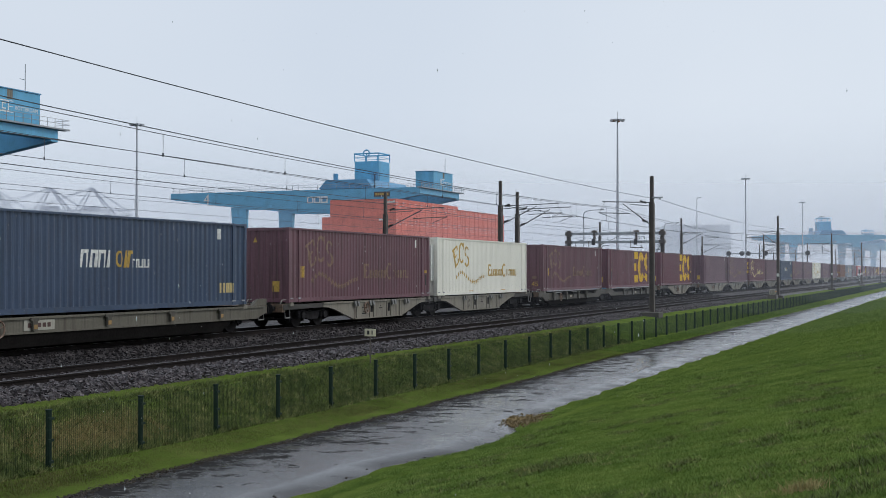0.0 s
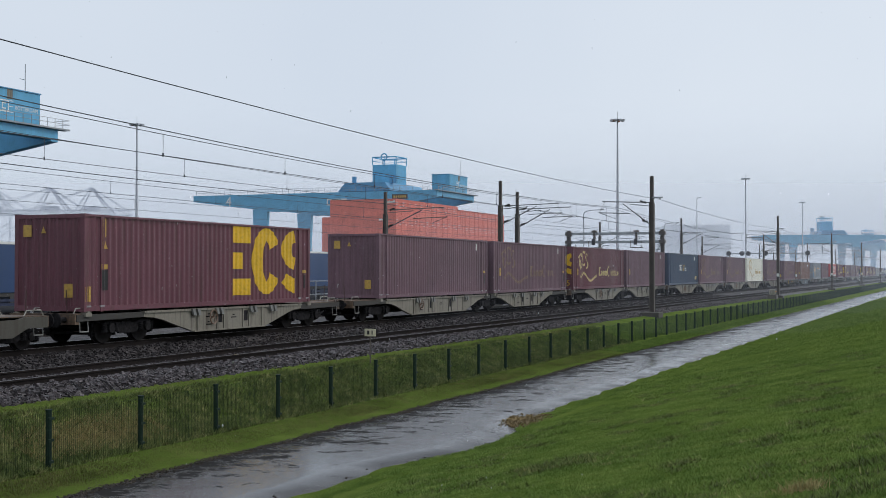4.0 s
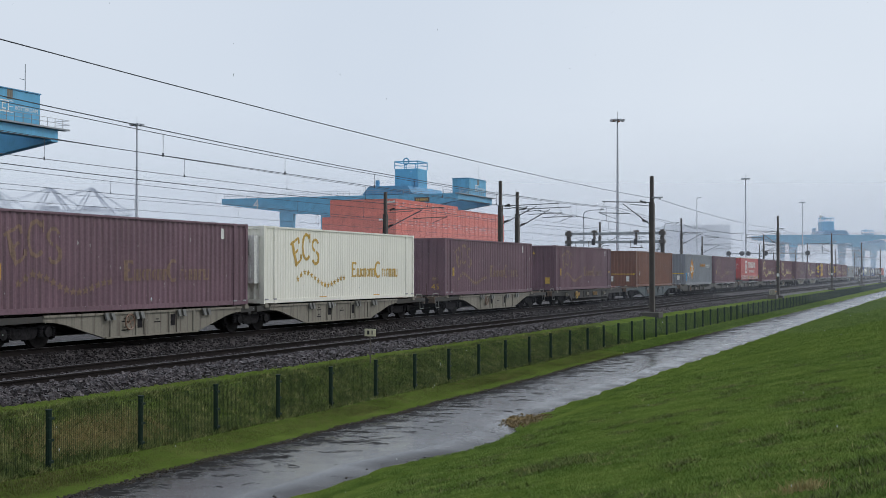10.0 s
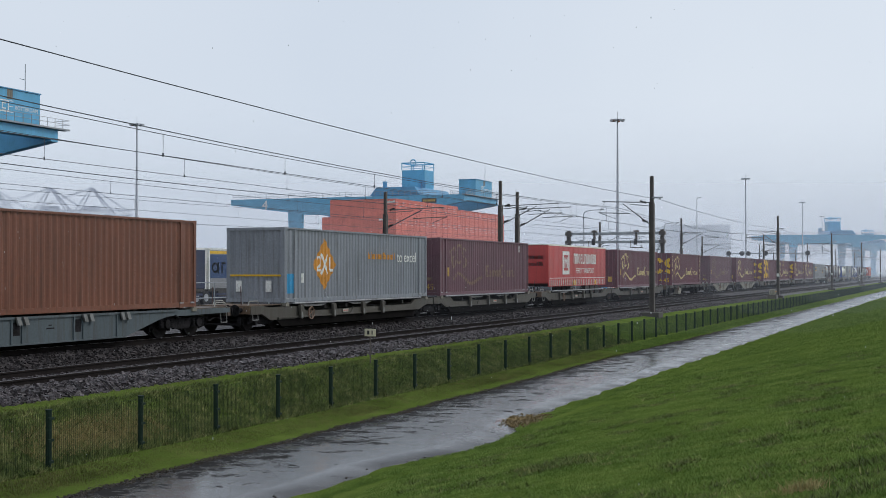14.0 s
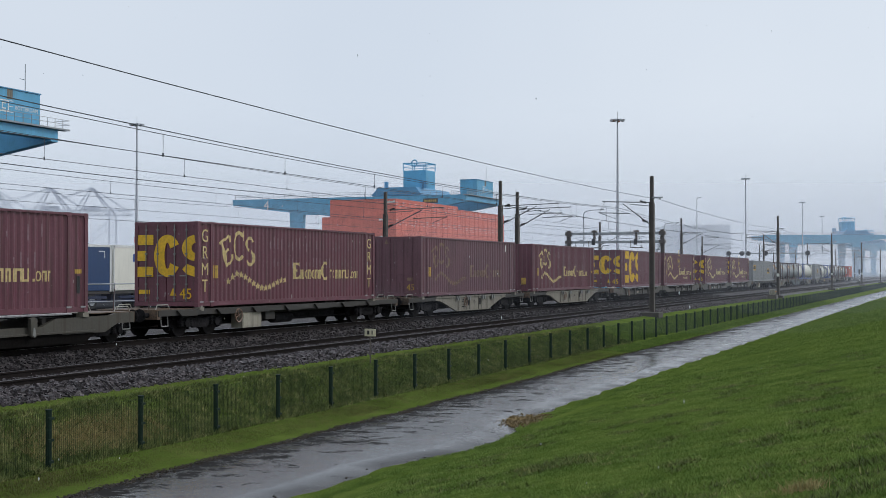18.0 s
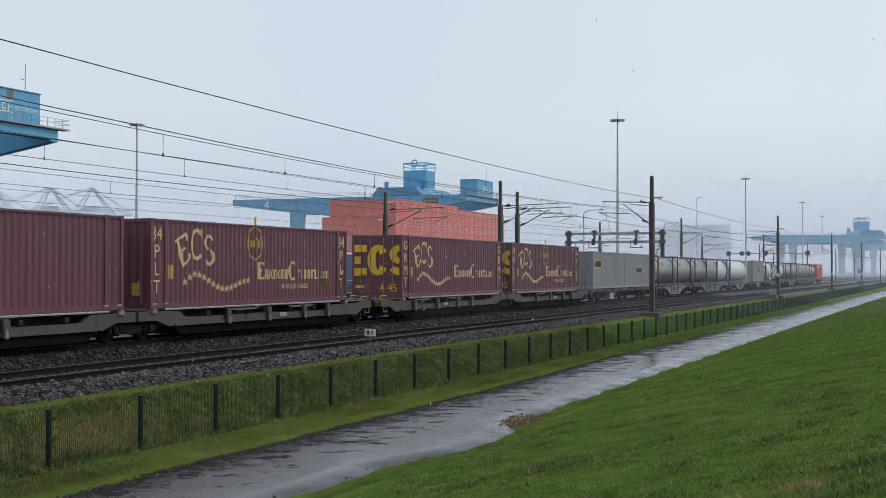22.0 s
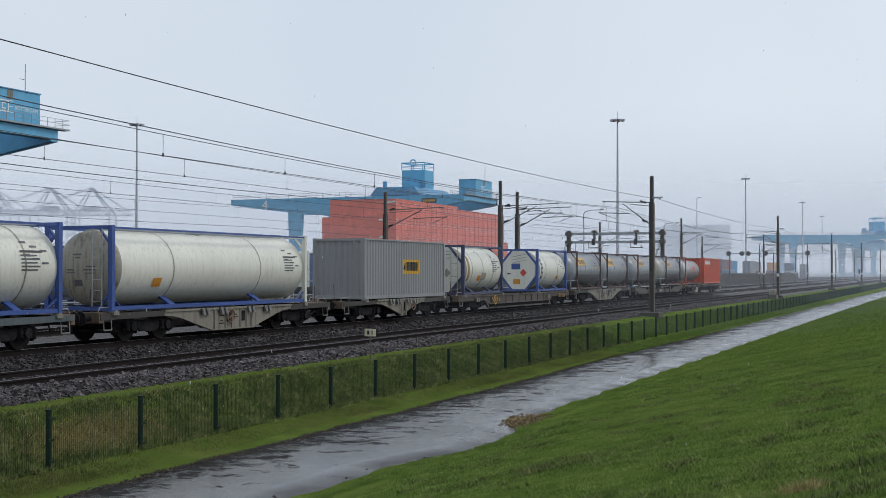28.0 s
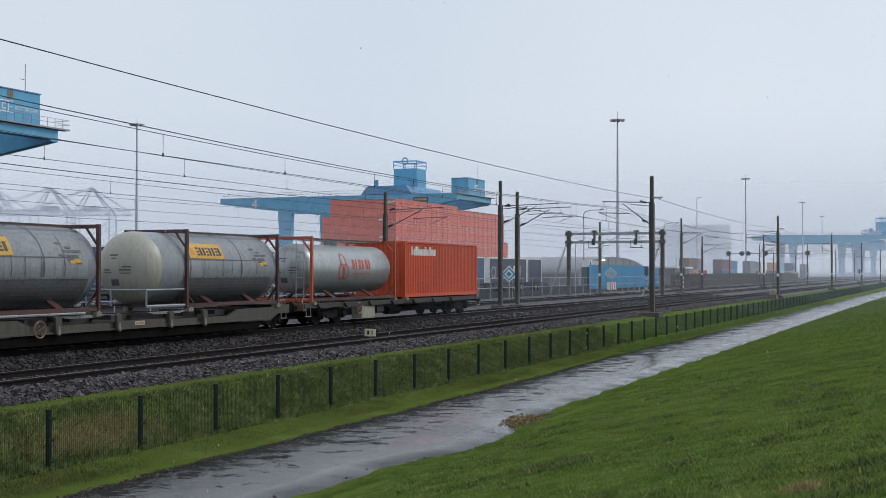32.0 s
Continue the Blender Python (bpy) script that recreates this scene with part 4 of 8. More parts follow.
words("to excel", 0.66, M["label"], c, on_side(c, 11.4, 1.82))
mark(c, "teal_plate", lambda bm: rect(bm, 0, 0.5, 0, 0.75), "screen_blue", 0.25, 0.35)
white_sign(c, 1.4, 0.75)
c = maroon(324.35, "maroon_b", "doors", "gold", "script_faint"); yellow_plate(c); white_sign(c)


def curtain_trailer(u):
    """A red curtain-sided semi-trailer in a pocket wagon."""
    L, W, H = 13.7, 2.53, 2.95
    c = thing("semi_trailer", "red curtain-sided semi-trailer with white lettering and a white roof edge", "trailer")
    hx, hy = L / 2, W / 2
    bm = bmesh.new()
    corrugated(bm, -hx + 0.05, hx - 0.05, 0.52, H - 0.1, lambda s, d, z: (s, -hy + 0.01 + d, z), 1.1, 0.012)
    me = mesh_of("curtain", bm, M["red"])
    shared("curtain", me, c)
    shared("curtain", me, c, FLIP)
    bm = bmesh.new()
    box(bm, -hx, hx, -hy + 0.02, hy - 0.02, 0.30, 0.50)
    for sx in (-1, 1):
        a, b = sorted((sx * hx, sx * (hx - 0.09)))
        box(bm, a, b, -hy, hy, 0.3, H - 0.06)
    side = part("chassis", bm, M["red"], c)
    bm = bmesh.new()
    k = 0
    while -hx + 0.2 + k * 0.42 < hx - 0.3:
        x = -hx + 0.25 + k * 0.42
        box(bm, x, x + 0.05, -hy - 0.018, -hy + 0.02, 0.34, 0.72)
        k += 1
    tagged(part("buckle_strip", bm, M["label"], c, "pale curtain buckles"), kind="stuff")
    bm = bmesh.new()
    box(bm, -hx, hx, -hy - 0.008, hy + 0.008, H - 0.09, H)
    part("roof", bm, M["white"], c, "white roof with a pale edge")
    bm = bmesh.new()
    box(bm, -hx + 0.3, hx - 0.2, -hy - 0.004, -hy + 0.01, 0.80, 0.84)
    part("stripe", bm, M["label"], c)
    for x in (9.1, 10.3, 11.5):
        for sy in (-1, 1):
            bm = bmesh.new()
            bar(bm, (-hx + x, sy * 0.85, 0.1), (-hx + x, sy * 1.2, 0.1), 0.48, 16)
            part("tyre", bm, M["tyre"], c, "black rubber tyre")
    c["half"] = (hx, hy + 0.028, H)
    mark(c, "logo_square", lambda bm: (rect(bm, 0, 1.55, 0, 0.25), rect(bm, 0, 1.55, 1.25, 1.5), rect(bm, 0, 0.25, 0.25, 1.25), rect(bm, 1.3, 1.55, 0.25, 1.25), rect(bm, 0.42, 0.6, 0.42, 1.1), rect(bm, 0.95, 1.13, 0.42, 1.1), flat(bm, ((0.6, 1.1), (0.6, 0.9), (0.78, 0.6), (0.95, 0.9), (0.95, 1.1), (0.78, 0.8)))), "label", 3.0, 1.05)
    mark(c, "name_line", lambda bm: glyphs(bm, 0, 5.2, 0, 0.68, 31), "label", 5.55, 1.75)
    words("FERRY TRANSPORT", 0.52, M["label"], c, on_side(c, 8.3, 1.28))
    mark(c, "yellow_plates", lambda bm: (rect(bm, 0, 0.5, 0, 0.3), rect(bm, 5.2, 5.6, 0, 0.3)), "yellow", 5.5, 0.35)
    mark(c, "end_bars", lambda bm: (bars(bm, -0.9, 0.9, 0.5, 0.32, 41, 0.3), bars(bm, -0.9, 0.9, 0.1, 0.24, 42, 0.3)), "label", 0, 1.5, True)
    ride(c, u + hx, 0.93)
    return c


curtain_trailer(342.05)
c = maroon(359.2, "maroon", "panel", "cream", "script"); yellow_plate(c)
c = maroon(378.65, "maroon", "doors", "big", "script"); end_emblem(c); yellow_plate(c); post_letters(c, "GRMT", 0.45); post_letters(c, "GRMT", 13.2)
c = maroon(397.5, "maroon_b", "doors", "gold", "script_faint"); yellow_plate(c); white_sign(c)
c = maroon(414.4, "maroon", "panel", "cream", "script"); yellow_plate(c)
c = maroon(436.0, "maroon", "doors", "big", "block_front"); end_emblem(c)
c = maroon(451.1, "maroon", "panel", "cream", "script"); yellow_plate(c); post_letters(c, "34PLT", 0.35); post_letters(c, "34PLT", 13.2)
PALLET = [c]
c = maroon(470.4, "maroon", "doors", "big", "script"); end_emblem(c); yellow_plate(c); post_letters(c, "GRMT", 0.45); post_letters(c, "GRMT", 13.2)
c = maroon(485.75, "maroon", "doors", "big", "script"); end_emblem(c); yellow_plate(c); post_letters(c, "34PLT", 0.35); post_letters(c, "34PLT", 13.2)
PALLET.append(c)
for c in PALLET:
    words("34 PALLET LOADS", 0.26, M["cream"], c, on_side(c, 9.3, 0.62))
    mark(c, "leaf_mark", lambda bm: flat(bm, ((0, 0.1), (0.35, 0), (0.6, -0.3), (0.62, -0.55), (0.3, -0.35), (0.05, -0.1))), "screen_blue", 11.4, 0.9).data.materials[0] = M["grass"]
    mark(c, "round_mark", lambda bm: (arc(bm, 0.5, 0.5, 0.55, 0.62, 0.07, 0, 360, 20), bars(bm, 0.2, 0.8, 0.35, 0.35, 8), rect(bm, 0.46, 0.54, 1.1, 1.45)), "gold", 5.9, 1.7)


def grey_box(u, L=9.125, xp=4.55, w=1.75, zp=1.4):
    c = container(CNAME, u, L, 2.64, "grey", "panel", "light grey corrugated bulk container with an amber panel", 0.95, 2.5)
    mark(c, "amber_panel", lambda bm: rect(bm, 0, w, 0, 0.66), "amber", xp, zp)
    mark(c, "panel_bars", lambda bm: (bars(bm, 0.42, w - 0.25, 0.14, 0.40, 9, 0.16, True), flat(bm, ((0.1, 0.2), (0.3, 0.14), (0.34, 0.4), (0.2, 0.52)))), "black", xp, zp + 0.006).location.y -= 0.006
    return c


grey_box(503.1, xp=0.5, w=2.05)
grey_box(512.3, xp=3.8, w=1.9, zp=1.0)


def tank(u, L, frame_mat, tank_mat, label, r=1.18, over0=0.0, tail_mat=None, over1=0.0, hexed=False, marks="amber", rings=2, z=0.95):
    """A tank with dished ends in a steel frame; over0 and over1: how far it juts out of the frame."""
    H, W = 2.591, 2.5
    hx, hy = L / 2, W / 2
    c = thing("tank_container", label, "tank container", group="tank containers on the train")
    zc = 1.32
    post = 0.15 if "blue" in frame_mat or "navy" in frame_mat else 0.105
    prof, d = [], (0.8 if over0 > 0.5 else 0.5)
    x0, x1 = -hx + 0.12 - over0, hx - 0.12 + over1
    for k in range(7):
        a = k / 6 * math.pi / 2
        prof.append((x0 + d - d * math.cos(a), r * math.sin(a)))
    prof += [(x1 - d * (1 - math.cos(k / 6 * math.pi / 2)), r * math.cos(k / 6 * math.pi / 2)) for k in range(7)]
    bm = bmesh.new()
    n = 36
    ringsv = []
    for x, rad in prof:
        rad = max(rad, 0.004)
        ringsv.append([bm.verts.new((x, rad * math.cos(k * math.tau / n), zc + rad * math.sin(k * math.tau / n))) for k in range(n)])
    for a, b in zip(ringsv[6:], ringsv[7:]):
        for k in range(n):
            bm.faces.new((a[k], a[(k + 1) % n], b[(k + 1) % n], b[k]))
    bm.faces.new(ringsv[-1])
    loose = [v for row in ringsv[:6] for v in row]
    bmesh.ops.delete(bm, geom=loose, context="VERTS")
    barrel = part("barrel", bm, M[tank_mat], c, smooth=True)
    bm = bmesh.new()
    rows = [[bm.verts.new((x, max(rad, 0.004) * math.cos(k * math.tau / n), zc + max(rad, 0.004) * math.sin(k * math.tau / n))) for k in range(n)] for x, rad in prof[:7]]
    for a, b in zip(rows, rows[1:]):
        for k in range(n):
            bm.faces.new((a[k], a[(k + 1) % n], b[(k + 1) % n], b[k]))
    bm.faces.new(rows[0])
    dish = part("dished_end", bm, M["dish_beige" if over0 > 2 else "tank_beige" if tank_mat == "tank_white" else tank_mat], c, "grimy dished end", smooth=True)
    for k, (yy, zz, w, h) in enumerate(((0.15, 1.72, 0.34, 0.05), (0.12, 1.62, 0.2, 0.04), (-0.35, 1.35, 0.3, 0.04), (-0.3, 1.25, 0.4, 0.04), (0.4, 1.25, 0.3, 0.04), (0.38, 1.16, 0.36, 0.03), (-0.32, 1.15, 0.34, 0.03), (0.1, 0.85, 0.3, 0.2))):
        bm = bmesh.new()
        cols = [[bm.verts.new((x0 - 0.006 + d * (1 - math.sqrt(1 - min(0.96, (yv * yv + (zv - zc) ** 2) / r ** 2))), yv, zv)) for zv in (zz - h / 2, zz + h / 2)] for yv in [yy - w / 2 + w * q / 4 for q in range(5)]]
        for p0, p1 in zip(cols, cols[1:]):
            bm.faces.new((p0[0], p0[1], p1[1], p1[0]))
        part("end_label", bm, M["rib"], dish)
    for i in range(rings):
        x = x0 + d + (x1 - x0 - 2 * d) * (i + 0.5) / rings
        bm = bmesh.new()
        a = [bm.verts.new((x - 0.03, (r + 0.008) * math.cos(k * math.tau / n), zc + (r + 0.008) * math.sin(k * math.tau / n))) for k in range(n)]
        b = [bm.verts.new((x + 0.03, (r + 0.008) * math.cos(k * math.tau / n), zc + (r + 0.008) * math.sin(k * math.tau / n))) for k in range(n)]
        for k in range(n):
            bm.faces.new((a[k], a[(k + 1) % n], b[(k + 1) % n], b[k]))
        part("band", bm, M["rib" if tank_mat == "tank" or hexed else "tank_beige" if tank_mat == "tank_white" else tank_mat], barrel, smooth=True)
    for sx in (-1, 1):
        bm = bmesh.new()
        for sy in (-1, 1):
            a, b = sorted((sx * hx, sx * (hx - post)))
            e, f = sorted((sy * hy, sy * (hy - post)))
            box(bm, a, b, e, f, 0, H)
        a, b = sorted((sx * hx, sx * (hx - 0.10)))
        box(bm, a, b, -hy + 0.13, hy - 0.13, H - 0.12, H - 0.005)
        box(bm, a, b, -hy + 0.13, hy - 0.13, 0.02, 0.14)
        xm = sx * (hx - 0.06)
        for sy in (-1, 1):
            for zz, dz in ((H - 0.08, -0.55), (0.08, 0.55)):
                if hexed:
                    beam(bm, (xm, sy * (hy - 0.82), zz), (xm, sy * (hy - 0.07), zz + dz * 1.65), 0.09, 0.13)
                else:
                    beam(bm, (xm, sy * (hy - 0.5), zz), (xm, sy * (hy - 0.07), zz + dz), 0.06, 0.06)
        part("end_frame", bm, M[tail_mat if tail_mat and sx > 0 else frame_mat], c)
    for sy in (-1, 1):
        bm = bmesh.new()
        box(bm, -hx + 0.13, hx - 0.13, sy * (hy - 0.08) - 0.05, sy * (hy - 0.08) + 0.05, 0.03, 0.15)
        for sx in (-1, 1):
            beam(bm, (sx * (hx - 0.1), sy * (hy - 0.08), 0.45), (sx * (hx - 0.6), sy * (hy - 0.12), 0.12), 0.04, 0.04)
            beam(bm, (sx * hx * 0.45, sy * (hy - 0.1), 0.1), (sx * hx * 0.45, sy * 0.6, 0.42), 0.3, 0.06)
        part("bottom_rail", bm, M[frame_mat if post > 0.12 else "frame_red"], c)
        bm = bmesh.new()
        box(bm, -hx + 0.1, hx - 0.1, sy * (0.62 if post < 0.12 else hy - 0.07) - 0.03, sy * (0.62 if post < 0.12 else hy - 0.07) + 0.03, H - 0.10, H - 0.04)
        part("top_rail", bm, M["frame_red" if post < 0.12 else frame_mat], c)
    if over0 > 0.5:
        bm = bmesh.new()
        e = -hx - over0 + 0.1
        for yy in (-1.15, 0.2, 1.15):
            bar(bm, (e, yy, 0.1), (e, yy, 0.62), 0.03, 6)
        bar(bm, (e, -1.15, 0.62), (e, 1.15, 0.62), 0.03, 6)
        for yy in (-1.15, 1.15):
            bar(bm, (e, yy, 0.62), (-hx + 0.05, yy, 0.62), 0.03, 6)
            bar(bm, (e, yy, 0.1), (-hx + 0.05, yy, 0.1), 0.05, 6)
        part("guard_rail", bm, M["galv"], c, "galvanised tube guard rail")
    bm = bmesh.new()
    for sy in (-1, 1):
        box(bm, -hx + 0.1, hx - 0.1, sy * 0.42 - 0.02, sy * 0.42 + 0.02, H - 0.09, H - 0.05)
    k = 0
    while -hx + 0.3 + k * 0.28 < hx - 0.3:
        box(bm, -hx + 0.3 + k * 0.28, -hx + 0.36 + k * 0.28, -0.42, 0.42, H - 0.085, H - 0.055)
        k += 1
    bar(bm, (0, 0, zc + r - 0.05), (0, 0, H - 0.02), 0.28, 16)
    part("catwalk", bm, M["galv"], c, "galvanised catwalk and manhole")
    bm = bmesh.new()
    for yy in (() if marks == "hex" or over0 > 0.5 else (-0.15, 0.2)):
        bar(bm, (-hx - 0.02, yy - 0.75, 0.15), (-hx - 0.02, yy - 0.75, H - 0.1), 0.018, 5)
    for k in range(0 if marks == "hex" or over0 > 0.5 else 7):
        bar(bm, (-hx - 0.02, -0.9, 0.3 + k * 0.33), (-hx - 0.02, -0.55, 0.3 + k * 0.33), 0.012, 5)
    if len(bm.verts):
        part("ladder", bm, M["galv"], c)
    else:
        bm.free()
    if hexed:
        bm = bmesh.new()
        plate_pts = ((-0.34, 0.04), (0.34, 0.04), (1.03, 0.95), (1.03, 1.80), (0.45, 2.54), (-0.45, 2.54), (-1.03, 1.80), (-1.03, 0.95))
        a = [bm.verts.new((-hx + 0.02, y, zz)) for y, zz in plate_pts]
        b = [bm.verts.new((-hx + 0.12, y, zz)) for y, zz in plate_pts]
        bm.faces.new(a), bm.faces.new(b[::-1])
        for k in range(8):
            bm.faces.new((a[k], a[(k + 1) % 8], b[(k + 1) % 8], b[k]))
        part("end_plate", bm, M["tank_white"], c, "white eight-sided end plate")
        for k in range(9):
            bm = bmesh.new()
            box(bm, -hx + 0.012, -hx + 0.02, -0.45 + (k % 3) * 0.3, -0.25 + (k % 3) * 0.3, 2.25 - k * 0.06, 2.28 - k * 0.06)
            part("end_label", bm, M["rib"], c)
        for nm, mt, y0, y1, z0, z1 in () if marks == "white" else (("blue_sign", "frame_blue", -0.1, 0.45, 1.35, 1.7), ("orange_plate", "rust_orange", -0.1, 0.35, 0.45, 0.75), ("small_bar", "black", 0.5, 0.74, 1.05, 1.12)):
            bm = bmesh.new()
            box(bm, -hx + 0.008, -hx + 0.02, y0, y1, z0, z1)
            part(nm, bm, M[mt], c)
        bm = bmesh.new()
        pts = ((-0.3, 0.9), (-0.08, 1.14), (-0.3, 1.38), (-0.52, 1.14))
        a = [bm.verts.new((-hx + 0.012, y, zz)) for y, zz in pts]
        bm.faces.new(a)
        part("hazard_diamond", bm, M["barrier_red" if marks == "hex" else "tank_beige"], c)

    def curved(name, xa, xb, za, zb, mt, off=0.012):
        """A panel that hugs the barrel, between the heights za and zb."""
        bm = bmesh.new()
        rows = []
        for k in range(7):
            zz = za + (zb - za) * k / 6 - zc
            yy = -math.sqrt(max(0.01, (r + off) ** 2 - zz * zz))
            rows.append([bm.verts.new((x, yy, zc + zz)) for x in (xa, xb)])
        for p, q in zip(rows, rows[1:]):
            bm.faces.new((p[0], p[1], q[1], q[0]))
        return part(name, bm, M[mt], barrel)

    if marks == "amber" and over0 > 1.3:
        # lower jacket panel; the barrel's underside shade is put into its dark colour
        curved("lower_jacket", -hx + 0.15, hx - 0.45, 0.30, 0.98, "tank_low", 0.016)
        for f in (0.18, 0.40, 0.50, 0.62, 0.80):
            x_ = -hx + 0.15 + (L - 0.6) * f
            curved("jacket_seam", x_, x_ + 0.025, 1.04, 2.2 if f in (0.40, 0.80) else 1.60, "rib", 0.014)
        curved("jacket_seam", -hx + 0.15, hx - 0.9, 1.59, 1.615, "rib", 0.014)
        curved("jacket_rail", -hx + 0.15, hx - 0.45, 0.98, 1.04, "flange", 0.03)
    if marks in ("amber", "white", "hex"):
        for k in range(6):
            x_ = hx - (1.75 if marks == "amber" else 1.5) + (k % 3) * 0.36
            curved("stencil", x_, x_ + 0.27, 1.98 - k * 0.115, 2.03 - k * 0.115, "rib")
    if marks == "amber":
        xa = -hx + (0.35 if over0 or over1 else 1.6)
        curved("amber_panel", xa, xa + 2.1, 1.64, 2.14, "amber")
        for k in range(8):
            xk = xa + 0.48 + k * 0.19
            for za, zb in ((1.74, 1.80), (1.84, 1.90), (1.95, 2.01)) if k % 3 == 0 else ((1.74, 2.01),):
                curved("panel_bar", xk, xk + (0.13 if k % 3 else 0.15), za, zb, "black", 0.017)
        curved("panel_bar", xa + 0.14, xa + 0.34, 1.76, 1.98, "rust_orange", 0.017)
        curved("small_bar", hx - 1.5, hx - 0.75, 1.75, 1.82, "rib")
        curved("small_bar", hx - 1.4, hx - 0.9, 1.62, 1.68, "rib")
        curved("amber_patch", hx - 1.3, hx - 0.8, 1.42, 1.56, "amber")
    if marks == "white" and hexed:
        curved("label_strip", -hx + 0.75, -hx + 1.05, 0.72, 2.15, "stop_orange")
        curved("sooty_patch", -0.2, 0.5, 0.75, 1.15, "tank_beige")
    if marks == "white":
        curved("small_bar", hx - 1.6, hx - 0.7, 1.72, 1.78, "black")
        for k in range(5):
            curved("small_bar", hx - 1.6, hx - 0.95 + 0.1 * (k % 2), 1.62 - k * 0.1, 1.66 - k * 0.1, "rib")
        curved("orange_plate", -hx + 2.3, -hx + 2.75, 0.72, 1.0, "rust_orange")
    if marks == "hex":
        curved("navy_band", -hx + 0.85, -hx + 1.2, 0.75, 2.25, "frame_navy")
        for k in range(5):
            curved("band_shape", -hx + 0.93, -hx + 1.12, 0.95 + k * 0.26, 1.1 + k * 0.26, "label", 0.018)
        curved("orange_plate", hx - 2.0, hx - 1.5, 0.72, 0.95, "rust_orange")
    if marks == "rings":
        for k, (dx, dz) in enumerate(((0, 0), (0.34, 0), (0.17, 0.42))):
            bm = bmesh.new()
            for i in range(20):
                t0, t1 = i * math.tau / 20, (i + 1) * math.tau / 20
                q = []
                for t, rad in ((t0, 0.27), (t1, 0.27), (t1, 0.22), (t0, 0.22)):
                    zz = 1.2 + dz + rad * 1.25 * math.sin(t)
                    q.append(bm.verts.new((-0.9 + dx + rad * math.cos(t), -math.sqrt((r + 0.014) ** 2 - (zz - zc) ** 2), zz)))
                bm.faces.new(q)
            part("ring_mark", bm, M["barrier_red"], barrel)
        for k in range(6):
            curved("mark_bar", 0.1 + k * 0.32, 0.1 + k * 0.32 + (0.2 if k % 2 == 0 else 0.1), 1.3, 1.72, "barrier_red")
        curved("mark_line", 0.1, 1.8, 1.12, 1.15, "barrier_red")
    ride(c, u + hx, z)
    return c


GREYT = "grey tank in a rust-red frame, amber panel"
tank(524.0, 6.058, "frame_red", "tank", GREYT + ", dished end jutting out", over0=1.35)
tank(532.1, 6.058, "frame_red", "tank", GREYT + ", dished end jutting out", over0=1.2)
tank(540.4, 6.058, "frame_red", "tank", GREYT, over0=1.0)
tank(546.6, 6.058, "frame_red", "tank", GREYT, over0=0.0, over1=0.1)
tank(552.75, 6.058, "frame_blue", "tank_white", "cream tank in a bright blue steel frame", marks="white", rings=3)
tank(561.05, 12.19, "frame_blue", "tank_white", "long cream tank between bright blue end posts", r=1.16, marks="white", rings=2, tail_mat="tank_white")
grey_box(578.4, xp=4.1, w=2.0, zp=1.1)
tank(590.1, 6.058, "frame_navy", "tank_white", "cream tank with black labels in a dark blue frame", marks="white", rings=3, hexed=True)
tank(602.5, 6.058, "frame_blue", "tank_white", "cream tank with an eight-sided end plate in a blue frame", hexed=True, marks="hex", rings=2)
tank(611.1, 6.058, "frame_red", "tank", GREYT + ", dished end jutting out", over0=1.4)
tank(619.0, 6.058, "frame_red", "tank", GREYT + ", dished end jutting out", over0=1.2)
tank(628.55, 6.058, "frame_red", "tank", GREYT + ", dished end jutting out", over0=1.75)
tank(639.1, 6.058, "frame_red", "tank", GREYT + ", beige end jutting out", over0=2.2)
tank(647.75, 8.0, "frame_orange", "steel", "stainless tank in an orange-red frame with three red rings", r=1.0, marks="rings", rings=4)
c = container(CNAME, 656.75, 9.4, 2.60, "orange", "panel", "orange-red ribbed steel container with a white name panel", 0.96, 2.5, fine=True)
mark(c, "name_bars", lambda bm: bars(bm, 0, 2.9, 0, 0.42, 51, 0.15), "label", 0.8, 1.95)


